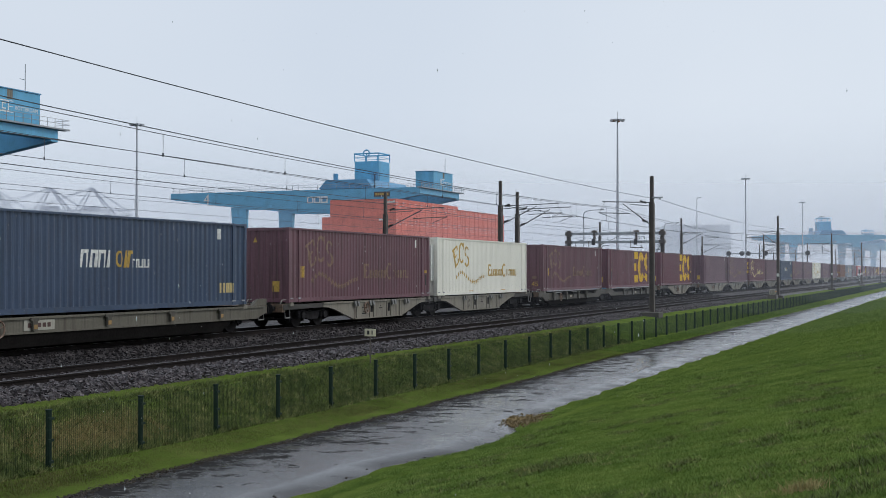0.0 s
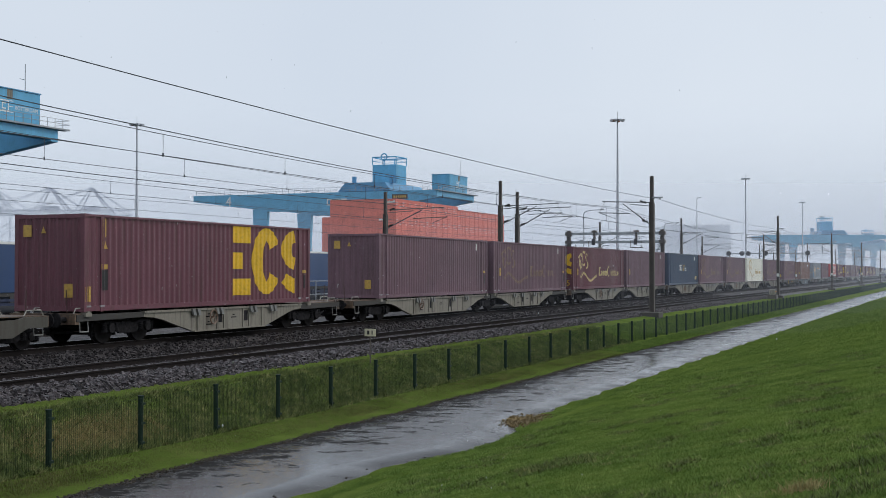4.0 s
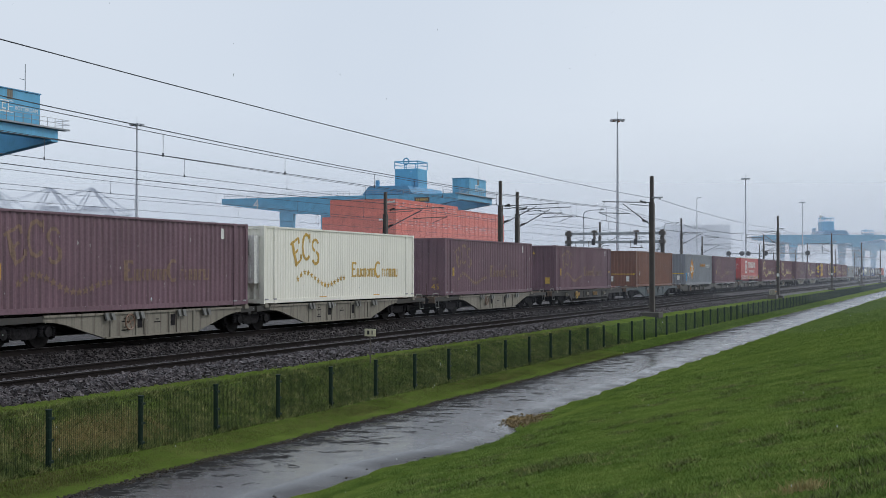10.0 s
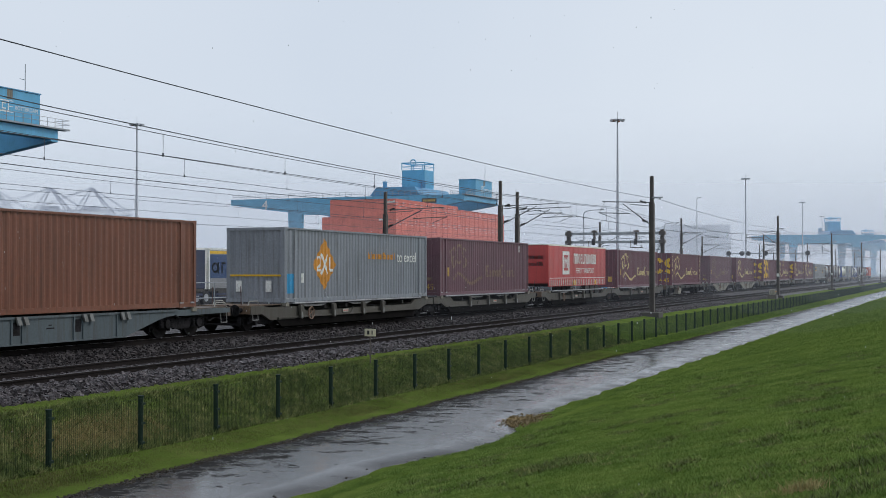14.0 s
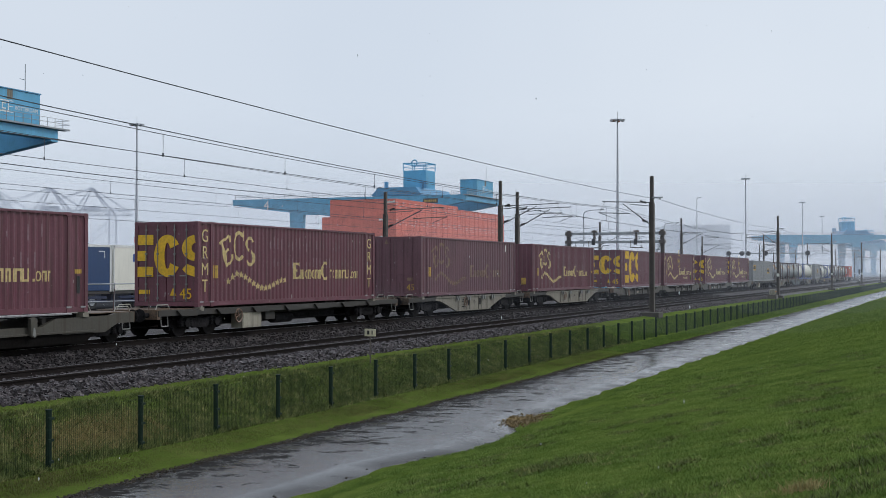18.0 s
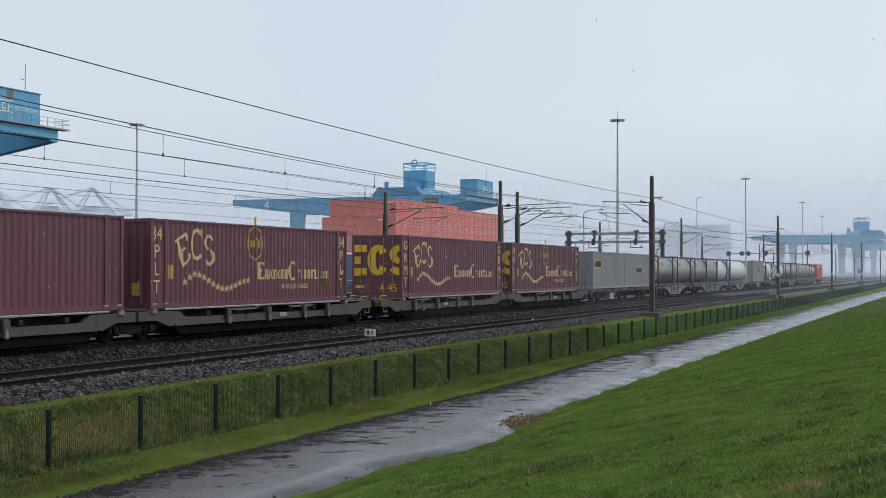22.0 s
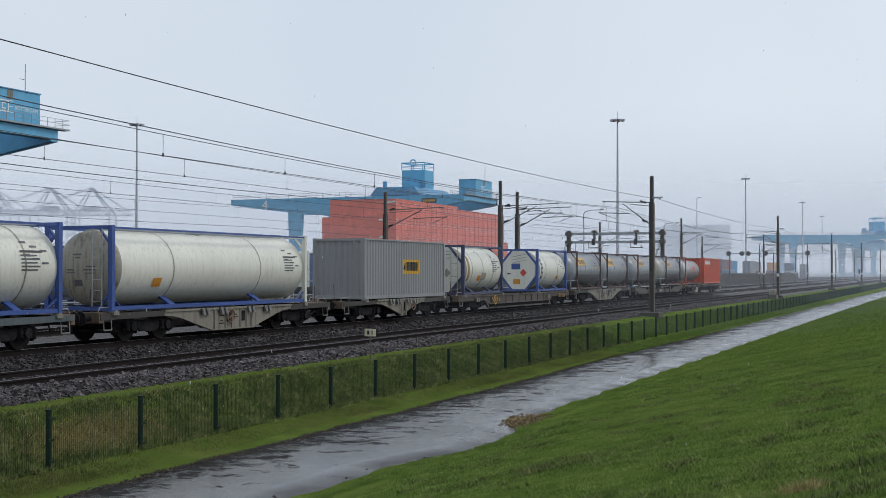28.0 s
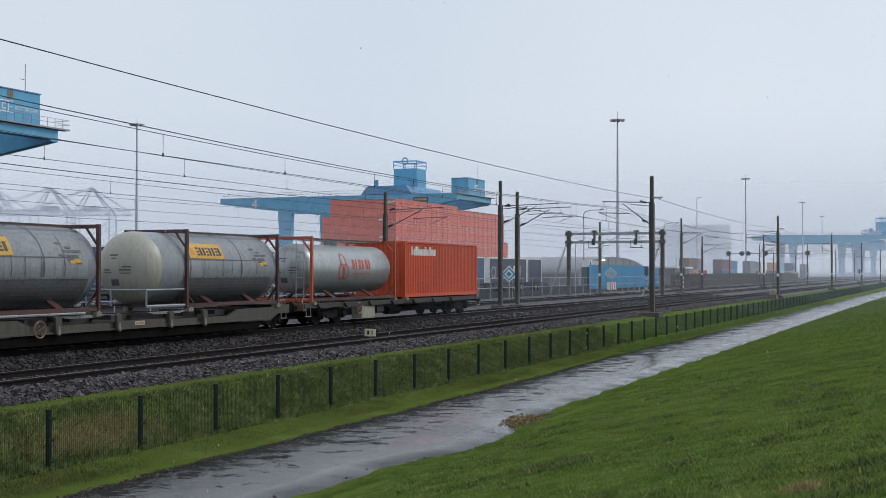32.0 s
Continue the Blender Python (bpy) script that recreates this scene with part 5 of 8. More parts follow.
# ------------------------------------------------------------ train: wagons
def bogie_meshes(r):
    """Cast side frames with axle boxes, springs and brake beams; the wheels stand free below them."""
    k = r / 0.46
    bm = bmesh.new()
    for sy in (-1, 1):
        y0, y1 = sorted((sy * 0.96, sy * 1.06))
        plate(bm, ((-1.22, 0.56 * k), (-1.12, 0.66 * k), (-0.62, 0.66 * k), (-0.42, 0.60 * k), (0.42, 0.60 * k), (0.62, 0.66 * k), (1.12, 0.66 * k), (1.22, 0.56 * k), (1.20, 0.44 * k), (0.62, 0.44 * k), (0.40, 0.28 * k), (-0.40, 0.28 * k), (-0.62, 0.44 * k), (-1.20, 0.44 * k)), y0, y1)
        for x in (-0.9, 0.9):
            bar(bm, (x, sy * 1.00, r), (x, sy * 1.17, r), 0.15 * k, 12)
            plate(bm, ((x - 0.36, 0.33 * k), (x + 0.36, 0.33 * k), (x + 0.22, 0.52 * k), (x - 0.22, 0.52 * k)), *sorted((sy * 0.98, sy * 1.10)))
            for d in (-0.27, 0.27):
                for z in range(4):
                    bar(bm, (x + d, sy * 1.07, (0.36 + z * 0.065) * k), (x + d, sy * 1.07, (0.40 + z * 0.065) * k), 0.085, 8)
        for x in (-1.42, -0.36, 0.36, 1.42):
            box(bm, x - 0.045, x + 0.045, *sorted((sy * 0.70, sy * 0.84)), 0.22 * k, 0.60 * k)
        bar(bm, (-1.42, sy * 0.9, 0.60 * k), (1.42, sy * 0.9, 0.60 * k), 0.03, 6)
    box(bm, -0.2, 0.2, -0.98, 0.98, 0.36 * k, 0.64 * k)
    for x in (-1.4, 1.4):
        bar(bm, (x, -0.95, 0.30 * k), (x, 0.95, 0.30 * k), 0.04, 6)
    frame_ = mesh_of("bogie_frame", bm, M["bogie"])
    bm = bmesh.new()
    for sy in (-1, 1):
        bar(bm, (0, sy * 0.70, r), (0, sy * 0.83, r), r, 28)
        bar(bm, (0, sy * 0.66, r), (0, sy * 0.70, r), r + 0.028, 28)
        bar(bm, (0, sy * 0.83, r), (0, sy * 0.86, r), r * 0.80, 20, r * 0.35)
        bar(bm, (0, sy * 0.83, r), (0, sy * 0.90, r), 0.13, 12)
    bar(bm, (0, -0.9, r), (0, 0.9, r), 0.08, 10)
    return frame_, mesh_of("wheelset", bm, M["wheel"], True)


bm = bmesh.new()
plate(bm, ((-0.13, 0.84), (0.13, 0.84), (0.13, 0.95), (0.06, 0.95), (0.06, 0.99), (-0.06, 0.99), (-0.06, 0.95), (-0.13, 0.95)), -1.32, -1.08)
SPIGOT = mesh_of("container_spigot", bm, M["wagon"])
# a pair of folding stops that lean against the sill
bm = bmesh.new()
for d in (-0.2, 0.08):
    v = [bm.verts.new(p) for y in (-1.37, -1.30) for p in ((d, y, 0.70), (d + 0.15, y, 0.70), (d + 0.05, y, 0.92), (d - 0.10, y, 0.92))]
    for f in ((0, 1, 2, 3), (7, 6, 5, 4), (0, 4, 5, 1), (1, 5, 6, 2), (2, 6, 7, 3), (3, 7, 4, 0)):
        bm.faces.new([v[i] for i in f])
STOP = {m: mesh_of("folding_stop", bm.copy(), M[m]) for m in ("flange", "stop_orange", "wagon")}
bm.free()
BOGIE = {0.46: bogie_meshes(0.46), 0.37: bogie_meshes(0.37)}


def low_sill(bm, a, b, joint_a, joint_b, y0, y1):
    """The side of a pocket wagon: raised over the bogies, dropped between them."""
    pts = [(a, 0.60)]
    pts += [(a + 0.95, 0.60), (a + 1.6, 0.40)] if joint_a else [(a + 0.8, 0.60), (a + 1.4, 0.36), (a + 3.2, 0.36), (a + 3.6, 0.42)]
    pts += [(b - 1.6, 0.40), (b - 0.95, 0.60)] if joint_b else [(b - 3.6, 0.42), (b - 3.2, 0.36), (b - 1.4, 0.36), (b - 0.8, 0.60)]
    pts += [(b, 0.60), (b, 0.90)]
    pts += [(b - 2.15, 0.88), (b - 2.6, 0.66)] if joint_b else [(b - 0.9, 0.90), (b - 1.2, 0.84), (b - 3.6, 0.82), (b - 4.2, 0.62)]
    pts += [(a + 2.6, 0.66), (a + 2.15, 0.88)] if joint_a else [(a + 4.2, 0.62), (a + 3.6, 0.82), (a + 1.2, 0.84), (a + 0.9, 0.90)]
    plate(bm, pts + [(a, 0.90)], y0, y1)


def wagon(spans, style, mat, label, o0=0.3, o1=0.3):
    """An underframe below the loads of the spans, with a bogie at each end and joint; o0, o1: how far it reaches past its loads."""
    u0, u1 = spans[0][0] - o0, spans[-1][1] + o1
    mid = (u0 + u1) / 2
    w = thing("container_wagon", label, "freight wagon", group="wagons of the freight train")
    low = style == "low"
    r = 0.37 if low else 0.46
    inset = 1.5 if low else 2.75
    joints = [((a[1] + b[0]) / 2) for a, b in zip(spans, spans[1:]) if b[0] - a[1] < 3.6 and a[1] - a[0] > 11]
    ends = [u0] + joints + [u1]
    centres = [u0 + inset] + joints + [u1 - inset]
    fm, wm = BOGIE[r]
    for cx in centres:
        b = shared("bogie", fm, w, pose(cx - mid, 0, 0))
        for d in (-0.9, 0.9):
            shared("wheelset", wm, b, pose(d, 0, 0), "worn steel wheels")
    grime = "wagon_dark" if mat in ("wagon", "wagon_mid", "wagon_dark") else mat
    for k in range(len(ends) - 1):
        a, b = ends[k] - mid + 0.08, ends[k + 1] - mid - 0.08
        ca, cb = centres[k] - mid, centres[k + 1] - mid
        ja, jb = k > 0, k < len(ends) - 2
        ea, eb = ca + (1.0 if ja else 0.55), cb - (1.0 if jb else 0.55)
        for sy in (-1, 1):
            y0, y1 = sorted((sy * 1.14, sy * 1.26))
            rib = lambda bm, x, z0, z1, wd=0.06: box(bm, x, x + wd, *sorted((sy * 1.18, sy * 1.295)), z0, z1)
            bm = bmesh.new()
            if style == "belly":
                curve = lambda s_, e: [(e + s_ * q, z) for q, z in ((0.0, 0.74), (0.5, 0.71), (1.0, 0.62), (1.6, 0.46), (2.75, 0.17))]
                plate(bm, curve(1, ea) + curve(-1, eb)[::-1] + [(eb, 0.91), (ea, 0.91)], y0, y1)
                box(bm, ea, eb, *sorted((sy * 1.20, sy * 1.305)), 0.86, 0.925)
                lo, hi = ea + 2.75, eb - 2.75
                box(bm, lo, hi, *sorted((sy * 1.20, sy * 1.30)), 0.155, 0.20)
                for f, pair in ((0.04, 0), (0.30, 1), (0.66, 1), (0.94, 0)):
                    x = lo + (hi - lo) * f
                    rib(bm, x, 0.19, 0.87)
                    if pair:
                        rib(bm, x + 0.42, 0.19, 0.87)
            elif low:
                low_sill(bm, a, b, ja, jb, y0, y1)
                box(bm, a + 1.9, b - 1.9, *sorted((sy * 1.22, sy * 1.33)), 0.40, 0.45)
                m0, m1 = a + 2.6 + (0 if ja else 1.6), b - 2.6 - (0 if jb else 1.6)
                c0 = (m0 + m1) / 2
                plate(bm, ((c0 - 1.3, 0.44), (c0 + 1.3, 0.44), (c0 + 1.1, 0.66), (c0 - 1.1, 0.66)), *sorted((sy * 1.25, sy * 1.30)))
            elif style == "beam":
                plate(bm, ((a, 0.46), (b - 0.7, 0.46), (b, 0.66), (b, 0.90), (a, 0.90)), y0, y1)
                box(bm, a, b - 0.2, *sorted((sy * 1.22, sy * 1.31)), 0.85, 0.915)
                box(bm, a, b - 0.7, *sorted((sy * 1.22, sy * 1.29)), 0.455, 0.50)
                plate(bm, ((b - 1.0, 0.92), (b - 0.02, 0.92), (b, 1.16), (b - 0.55, 1.16)), y0, y1)
            elif style == "thin":
                plate(bm, ((a, 0.72), (b, 0.72), (b, 0.91), (a, 0.91)), y0, y1)
                x = a + 1.2
                while x < b - 2.0:
                    plate(bm, ((x, 0.70), (x + 0.9, 0.70), (x + 1.15, 0.88), (x - 0.25, 0.88)), *sorted((sy * 1.26, sy * 1.34)))
                    x += 2.35
            else:
                plate(bm, ((a, 0.62), (ca + 1.15, 0.62), (ca + 1.75, 0.20), (cb - 1.75, 0.20), (cb - 1.15, 0.62), (b, 0.62), (b, 0.91), (a, 0.91)), y0, y1)
                box(bm, a + 0.2, b - 0.2, *sorted((sy * 1.22, sy * 1.31)), 0.84, 0.925)
                box(bm, ca + 1.7, cb - 1.7, *sorted((sy * 1.22, sy * 1.32)), 0.40, 0.46)
                box(bm, ca + 1.75, cb - 1.75, *sorted((sy * 1.22, sy * 1.30)), 0.19, 0.24)
                x = ca + 2.2
                while x < cb - 2.1:
                    rib(bm, x, 0.45, 0.85)
                    x += 1.15
            part("side_sill", bm, M[mat], w)
            if style == "flat":
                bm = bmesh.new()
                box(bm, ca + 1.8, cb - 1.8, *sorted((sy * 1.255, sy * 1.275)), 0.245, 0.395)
                part("lower_web", bm, M["trough"], w, "dark lower web of the sill")
            if style == "belly":
                for x0, x1 in ((a, ea), (eb, b)):
                    bm = bmesh.new()
                    plate(bm, ((x0, 0.70), (x1, 0.74), (x1, 0.90), (x0, 0.90)), y0, y1)
                    part("end_sill", bm, M[grime], w, "sill end dark with brake dust")
            if style == "beam":
                # wall added below the beam; its near-black colour holds the under-wagon shade
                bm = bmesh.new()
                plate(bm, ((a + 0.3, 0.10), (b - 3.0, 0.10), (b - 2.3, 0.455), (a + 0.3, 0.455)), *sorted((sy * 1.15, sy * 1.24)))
                part("trough_wall", bm, M["trough"], w, "near-black pocket wall below the sill, shade put into its colour")
            if low:
                # pocket wall, with the shade under the sill put into its colour
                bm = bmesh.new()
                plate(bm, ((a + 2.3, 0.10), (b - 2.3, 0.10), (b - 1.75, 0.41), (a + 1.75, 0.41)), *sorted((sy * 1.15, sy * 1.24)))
                part("trough_wall", bm, M["trough"], w, "near-black pocket wall below the sill, shade put into its colour")
            if sy > 0:
                continue
            if style == "belly":
                lo, hi = ea + 2.75, eb - 2.75
                for f in (0.30, 0.66):
                    x = lo + (hi - lo) * f
                    # no slot is cut: a dark plate gives the shade inside it
                    bm = bmesh.new()
                    box(bm, x + 0.10, x + 0.36, -1.268, -1.255, 0.42, 0.78)
                    part("sill_recess", bm, M["bogie"], w, "dark plate for the shade inside a sill slot")
                for x, z in ((lo + (hi - lo) * 0.16, 0.62), (lo + (hi - lo) * 0.16, 0.36), (lo + (hi - lo) * 0.5, 0.55)):
                    bm = bmesh.new()
                    box(bm, x, x + 0.34, -1.266, -1.258, z, z + 0.035)
                    box(bm, x + 0.1, x + 0.24, -1.266, -1.258, z + 0.09, z + 0.12)
                    part("data_panel", bm, M["bogie"], w, "faded dark data lines")
            elif low:
                c0 = (a + b) / 2 + (0.8 if ja else -0.8 if jb else 0)
                for d in (-4.1, -1.35, 1.35, 3.3):
                    bm = bmesh.new()
                    plate(bm, ((c0 + d - 0.10, 0.40), (c0 + d + 0.02, 0.34), (c0 + d + 0.13, 0.40), (c0 + d + 0.13, 0.84), (c0 + d + 0.02, 0.90), (c0 + d - 0.13, 0.86)), -1.41, -1.31)
                    st = part("stanchion", bm, M["wagon_mid"], w, "worn hinged stanchion")
                    bm = bmesh.new()
                    plate(bm, ((c0 + d - 0.06, 0.42), (c0 + d + 0.03, 0.36), (c0 + d + 0.07, 0.44), (c0 + d + 0.02, 0.62), (c0 + d - 0.03, 0.62)), -1.425, -1.411)
                    part("worn_tip", bm, M["flange"], st, "bare worn metal")
                for d in (-3.9, 0.3):
                    bm = bmesh.new()
                    plate(bm, ((c0 + d, 0.88), (c0 + d + 2.2, 0.88), (c0 + d + 1.75, 0.80), (c0 + d + 0.4, 0.80)), -1.22, -1.16)
                    part("guide_plate", bm, M["flange"], w, "worn bright guide plate")
                bm = bmesh.new()
                box(bm, c0 - 0.45, c0 + 0.05, -1.312, -1.30, 0.50, 0.63)
                pl = part("data_panel", bm, M["dish_beige"], w, "small dirty white owner's plate")
                bm = bmesh.new()
                box(bm, c0 - 0.40, c0, -1.318, -1.312, 0.55, 0.58)
                part("red_line", bm, M["barrier_red"], pl)
                bm = bmesh.new()
                x0, x1 = max(a, spans[k][0] - mid + 0.75), min(b, spans[k][1] - mid - 0.75)
                bar(bm, (x0, -1.275, 0.945), (x1, -1.275, 0.945), 0.035, 6)
                part("load_rail", bm, M["bright_edge"], w, "bright scuffed edge under the load")
            n_stop = {"belly": (0.28, 0.42, 0.64, 0.78), "flat": (), "low": (), "thin": (), "beam": ()}[style]
            for f in n_stop:
                shared("folding_stop", STOP["flange"], w, pose(ea + (eb - ea) * f, 0, 0), "bare metal folding stop")
        bm = bmesh.new()
        box(bm, a, b, -0.35, 0.35, 0.58, 0.80)
        x = a + 0.3
        while x < b:
            box(bm, x - 0.08, x + 0.08, -1.13, 1.13, 0.70, 0.84)
            x += 1.9
        box(bm, a, a + 0.22, -1.13, 1.13, 0.62, 0.89)
        box(bm, b - 0.22, b, -1.13, 1.13, 0.62, 0.89)
        part("centre_sill", bm, M["wagon_dark"], w)
        bm = bmesh.new()
        if low:
            box(bm, ca + 2.3, cb - 2.3, -1.09, 1.09, 0.12, 0.34)
            part("low_floor", bm, M["bogie"], w)
        else:
            # box added to darken the gap below; reservoir and pull rod beside it
            box(bm, ca + 1.9, cb - 1.9, -0.4, 0.4, 0.30, 0.58)
            bar(bm, ((ca + cb) / 2 - 1.2, -0.75, 0.42), ((ca + cb) / 2 + 0.1, -0.75, 0.42), 0.2, 12)
            bar(bm, (ca + 1.5, -0.6, 0.36), (cb - 1.5, -0.6, 0.36), 0.03, 6)
            part("brake_gear", bm, M["bogie"], w)
    bm = bmesh.new()
    x = centres[0] - mid + {"belly": 4.4, "low": 3.0, "flat": 2.6, "thin": 2.0, "beam": -0.6}[style]
    yw, hub = -1.34, (0.62 if not low else 0.55)
    bar(bm, (x, -1.20, hub), (x, yw - 0.01, hub), 0.035, 6)
    for q in range(14):
        a0, a1 = q * math.tau / 14, (q + 1) * math.tau / 14
        bar(bm, (x + 0.23 * math.cos(a0), yw, hub + 0.23 * math.sin(a0)), (x + 0.23 * math.cos(a1), yw, hub + 0.23 * math.sin(a1)), 0.026, 5)
    for q in range(4):
        bar(bm, (x, yw, hub), (x + 0.23 * math.cos(q * math.pi / 2 + 0.4), yw, hub + 0.23 * math.sin(q * math.pi / 2 + 0.4)), 0.014, 4)
    part("brake_wheel", bm, M["gold_faded" if style != "flat" else "gold"], w, "faded yellow brake hand wheel")
    for a, b in spans:
        if b - a < 1:
            continue
        for x in (a + 0.15, b - 0.15):
            shared("container_spigot", SPIGOT, w, pose(x - mid, 0, 0), "worn steel spigot")
            shared("container_spigot", SPIGOT, w, pose(x - mid, 0, 0, 0, 0, 180), "worn steel spigot")
        if style == "flat":
            for q, f in enumerate((0.16, 0.32, 0.36, 0.52, 0.64, 0.68, 0.84) if b - a > 10 else (0.3, 0.7, 0.82)):
                shared("folding_stop", STOP["stop_orange" if q % 3 else "wagon"], w, pose(a + (b - a) * f - mid, 0.0, -0.14), "worn orange folding stop" if q % 3 else "worn grey-beige folding stop")
    if style == "beam":
        for f in (0.22, 0.42, 0.62, 0.80):
            x = u0 - mid + (u1 - u0) * f
            bm = bmesh.new()
            box(bm, x - 0.10, x + 0.10, -1.36, -1.30, 0.56, 0.80)
            box(bm, x - 0.16, x + 0.16, -1.35, -1.26, 0.80, 0.88)
            st = part("folding_stop", bm, M["wagon_mid"], w)
            bm = bmesh.new()
            box(bm, x - 0.07, x + 0.07, -1.37, -1.36, 0.58, 0.70)
            part("worn_tip", bm, M["stop_orange"], st, "worn orange paint")
        x = u0 - mid + 3.2
        bm = bmesh.new()
        box(bm, x, x + 1.25, -1.275, -1.262, 0.54, 0.82)
        pl = part("data_panel", bm, M["dish_beige"], w, "white owner's plate")
        bm = bmesh.new()
        for k in range(5):
            box(bm, x + 0.15 + k * 0.2, x + 0.28 + k * 0.2, -1.281, -1.275, 0.62, 0.74)
        part("plate_bars", bm, M["frame_red"], pl)
    if style == "thin":
        x = u0 - mid + 5.2
        bm = bmesh.new()
        box(bm, x, x + 1.3, -1.22, -0.75, 0.16, 0.70)
        box(bm, x + 0.04, x + 1.26, -1.232, -1.22, 0.20, 0.66)
        part("tool_box", bm, M["tank_beige"], w, "grey-beige tool box under the sill")
        bm = bmesh.new()
        box(bm, x + 1.8, x + 2.5, -1.1, -0.7, 0.40, 0.70)
        part("battery_box", bm, M["wagon_dark"], w)
    for e, s, o in ((u0 - mid, -1, o0), (u1 - mid, 1, o1)):
        bm = bmesh.new()
        deck = max(o, 0.5)
        box(bm, *sorted((e - s * 0.05, e - s * deck)), -1.16, 1.16, 0.905, 0.93)
        box(bm, *sorted((e - s * 0.02, e - s * 0.20)), -1.24, 1.24, 0.62, 0.92)
        part("end_platform", bm, M["rusty_deck"], w, "rust-stained end platform")
        for y in (-1.12, 0.35):
            bm = bmesh.new()
            g = ((e - s * 0.10, 0.92), (e - s * 0.20, 1.08), (e - s * 0.78, 1.08), (e - s * 0.90, 0.92))
            for (xa, za), (xb, zb) in zip(g, g[1:]):
                bar(bm, (xa, y, za), (xb, y, zb), 0.018, 6)
            part("grab_rail", bm, M["pale_rail"], w, "pale cream grab rail")
        for yy in (-0.875, 0.875):
            bm = bmesh.new()
            bar(bm, (e - s * 0.05, yy, 0.76), (e + s * 0.36, yy, 0.76), 0.085, 10, 0.06)
            bar(bm, (e + s * 0.36, yy, 0.76), (e + s * 0.40, yy, 0.76), 0.21, 16)
            part("buffer", bm, M["bogie"], w, "dark greasy round buffer")
        bm = bmesh.new()
        bar(bm, (e, 0, 0.70), (e + s * 0.5, 0, 0.62), 0.05, 6)
        bar(bm, (e, -0.25, 0.68), (e + s * 0.12, -0.25, 0.40), 0.025, 5)
        bar(bm, (e + s * 0.12, -0.25, 0.40), (e + s * 0.5, -0.25, 0.52), 0.025, 5)
        part("coupling", bm, M["bogie"], w, "dark screw coupling and brake hose")
        bm = bmesh.new()
        for xx in (0.25, 0.62):
            bar(bm, (e - s * xx, -1.2, 0.90), (e - s * xx, -1.24, 0.40), 0.016, 5)
        bar(bm, (e - s * 0.25, -1.24, 0.40), (e - s * 0.62, -1.24, 0.40), 0.022, 5)
        part("shunter_step", bm, M["flange"], w, "pale bent step iron")
        bm = bmesh.new()
        bar(bm, (e - s * 0.35, -0.7, 0.9), (e - s * 0.30, -0.7, 1.62), 0.016, 5)
        part("brake_lever", bm, M["frame_red"], w, "thin rust-red lever rod")
    ride(w, mid, 0.0)
    return w


BEIGE = "grime-streaked beige-grey container wagon with deep curved side sills"
LOWL = "low pocket wagon with small wheels and grimy brown-grey sills"
FLATL = "dark grimy flat container wagon with folding stops"
Lb = A45
two = lambda a, b: [(a, a + Lb), (b, b + Lb)]
wagon([(24.95, 38.67)], "beam", "wagon_olive", "long olive-grey beam-sided container wagon with orange stops", 1.0, 1.5)
wagon(two(41.75, 56.46), "belly", "wagon", BEIGE, 0.5, 1.1)
wagon(two(73.45, 89.05), "low", "wagon_mid", LOWL, 1.0, 2.4)
wagon([(106.65, 106.65 + Lb)], "belly", "wagon", BEIGE, 0.4, 2.6)
wagon(two(126.75, 141.45), "belly", "wagon", BEIGE, 2.6, 0.4)
wagon(two(156.95, 171.45), "belly", "wagon", BEIGE, 0.5, 0.4)
wagon(two(186.85, 201.2), "belly", "wagon", BEIGE, 0.4, 0.4)
wagon(two(216.65, 231.5), "belly", "wagon", BEIGE, 0.4, 1.4)
wagon([(249.1, 249.1 + Lb)], "belly", "wagon", BEIGE, 1.4, 2.85)
wagon([(267.7, 267.7 + Lb)], "flat", "wagon_dark", FLATL, 0.9, 3.3)
wagon([(289.3, 289.3 + Lb)], "belly", "wagon_b", "blue-grey container wagon with deep ribbed side sills", 3.3, 2.2)
wagon(two(308.95, 324.35), "low", "wagon_mid", LOWL, 2.5, 1.5)
wagon([(342.05, 355.8), (359.2, 359.2 + Lb)], "low", "wagon_mid", LOWL, 1.4, 2.3)
wagon([(378.65, 378.65 + Lb)], "thin", "wagon_dark", "dark flat container wagon with a tool box", 2.3, 2.5)
wagon([(397.5, 397.5 + Lb)], "belly", "wagon", BEIGE, 1.5, 1.6)
wagon([(414.4, 414.4 + Lb)], "belly", "wagon", BEIGE, 0.6, 4.3)
wagon(two(436.0, 451.1), "low", "wagon_mid", LOWL, 2.4, 2.4)
wagon(two(470.4, 485.75), "low", "wagon_mid", LOWL, 2.2, 2.3)
wagon([(503.1, 512.2), (512.3, 521.4)], "thin", "wagon_dark", "dark flat container wagon with a tool box", 0.6, 0.6)
wagon([(524.0, 530.06), (532.1, 538.16)], "belly", "wagon", BEIGE, 1.0, 0.5)
wagon([(540.4, 546.46), (546.6, 552.6), (552.75, 558.8)], "belly", "wagon_b", "blue-grey container wagon with deep ribbed side sills", 0.7, 0.6)
wagon([(561.05, 573.24)], "belly", "wagon", BEIGE, 0.6, 2.0)
wagon([(576.5, 576.6), (578.4, 587.5)], "belly", "wagon", BEIGE, 0.2, 0.7)
wagon([(590.1, 596.16), (602.5, 608.56)], "flat", "wagon_brown", FLATL, 0.8, 0.6)
wagon([(611.1, 617.16), (619.0, 625.06)], "belly", "wagon", BEIGE, 0.8, 1.1)
wagon([(628.55, 634.6), (639.1, 645.16)], "low", "wagon_mid", LOWL, 1.2, 0.8)
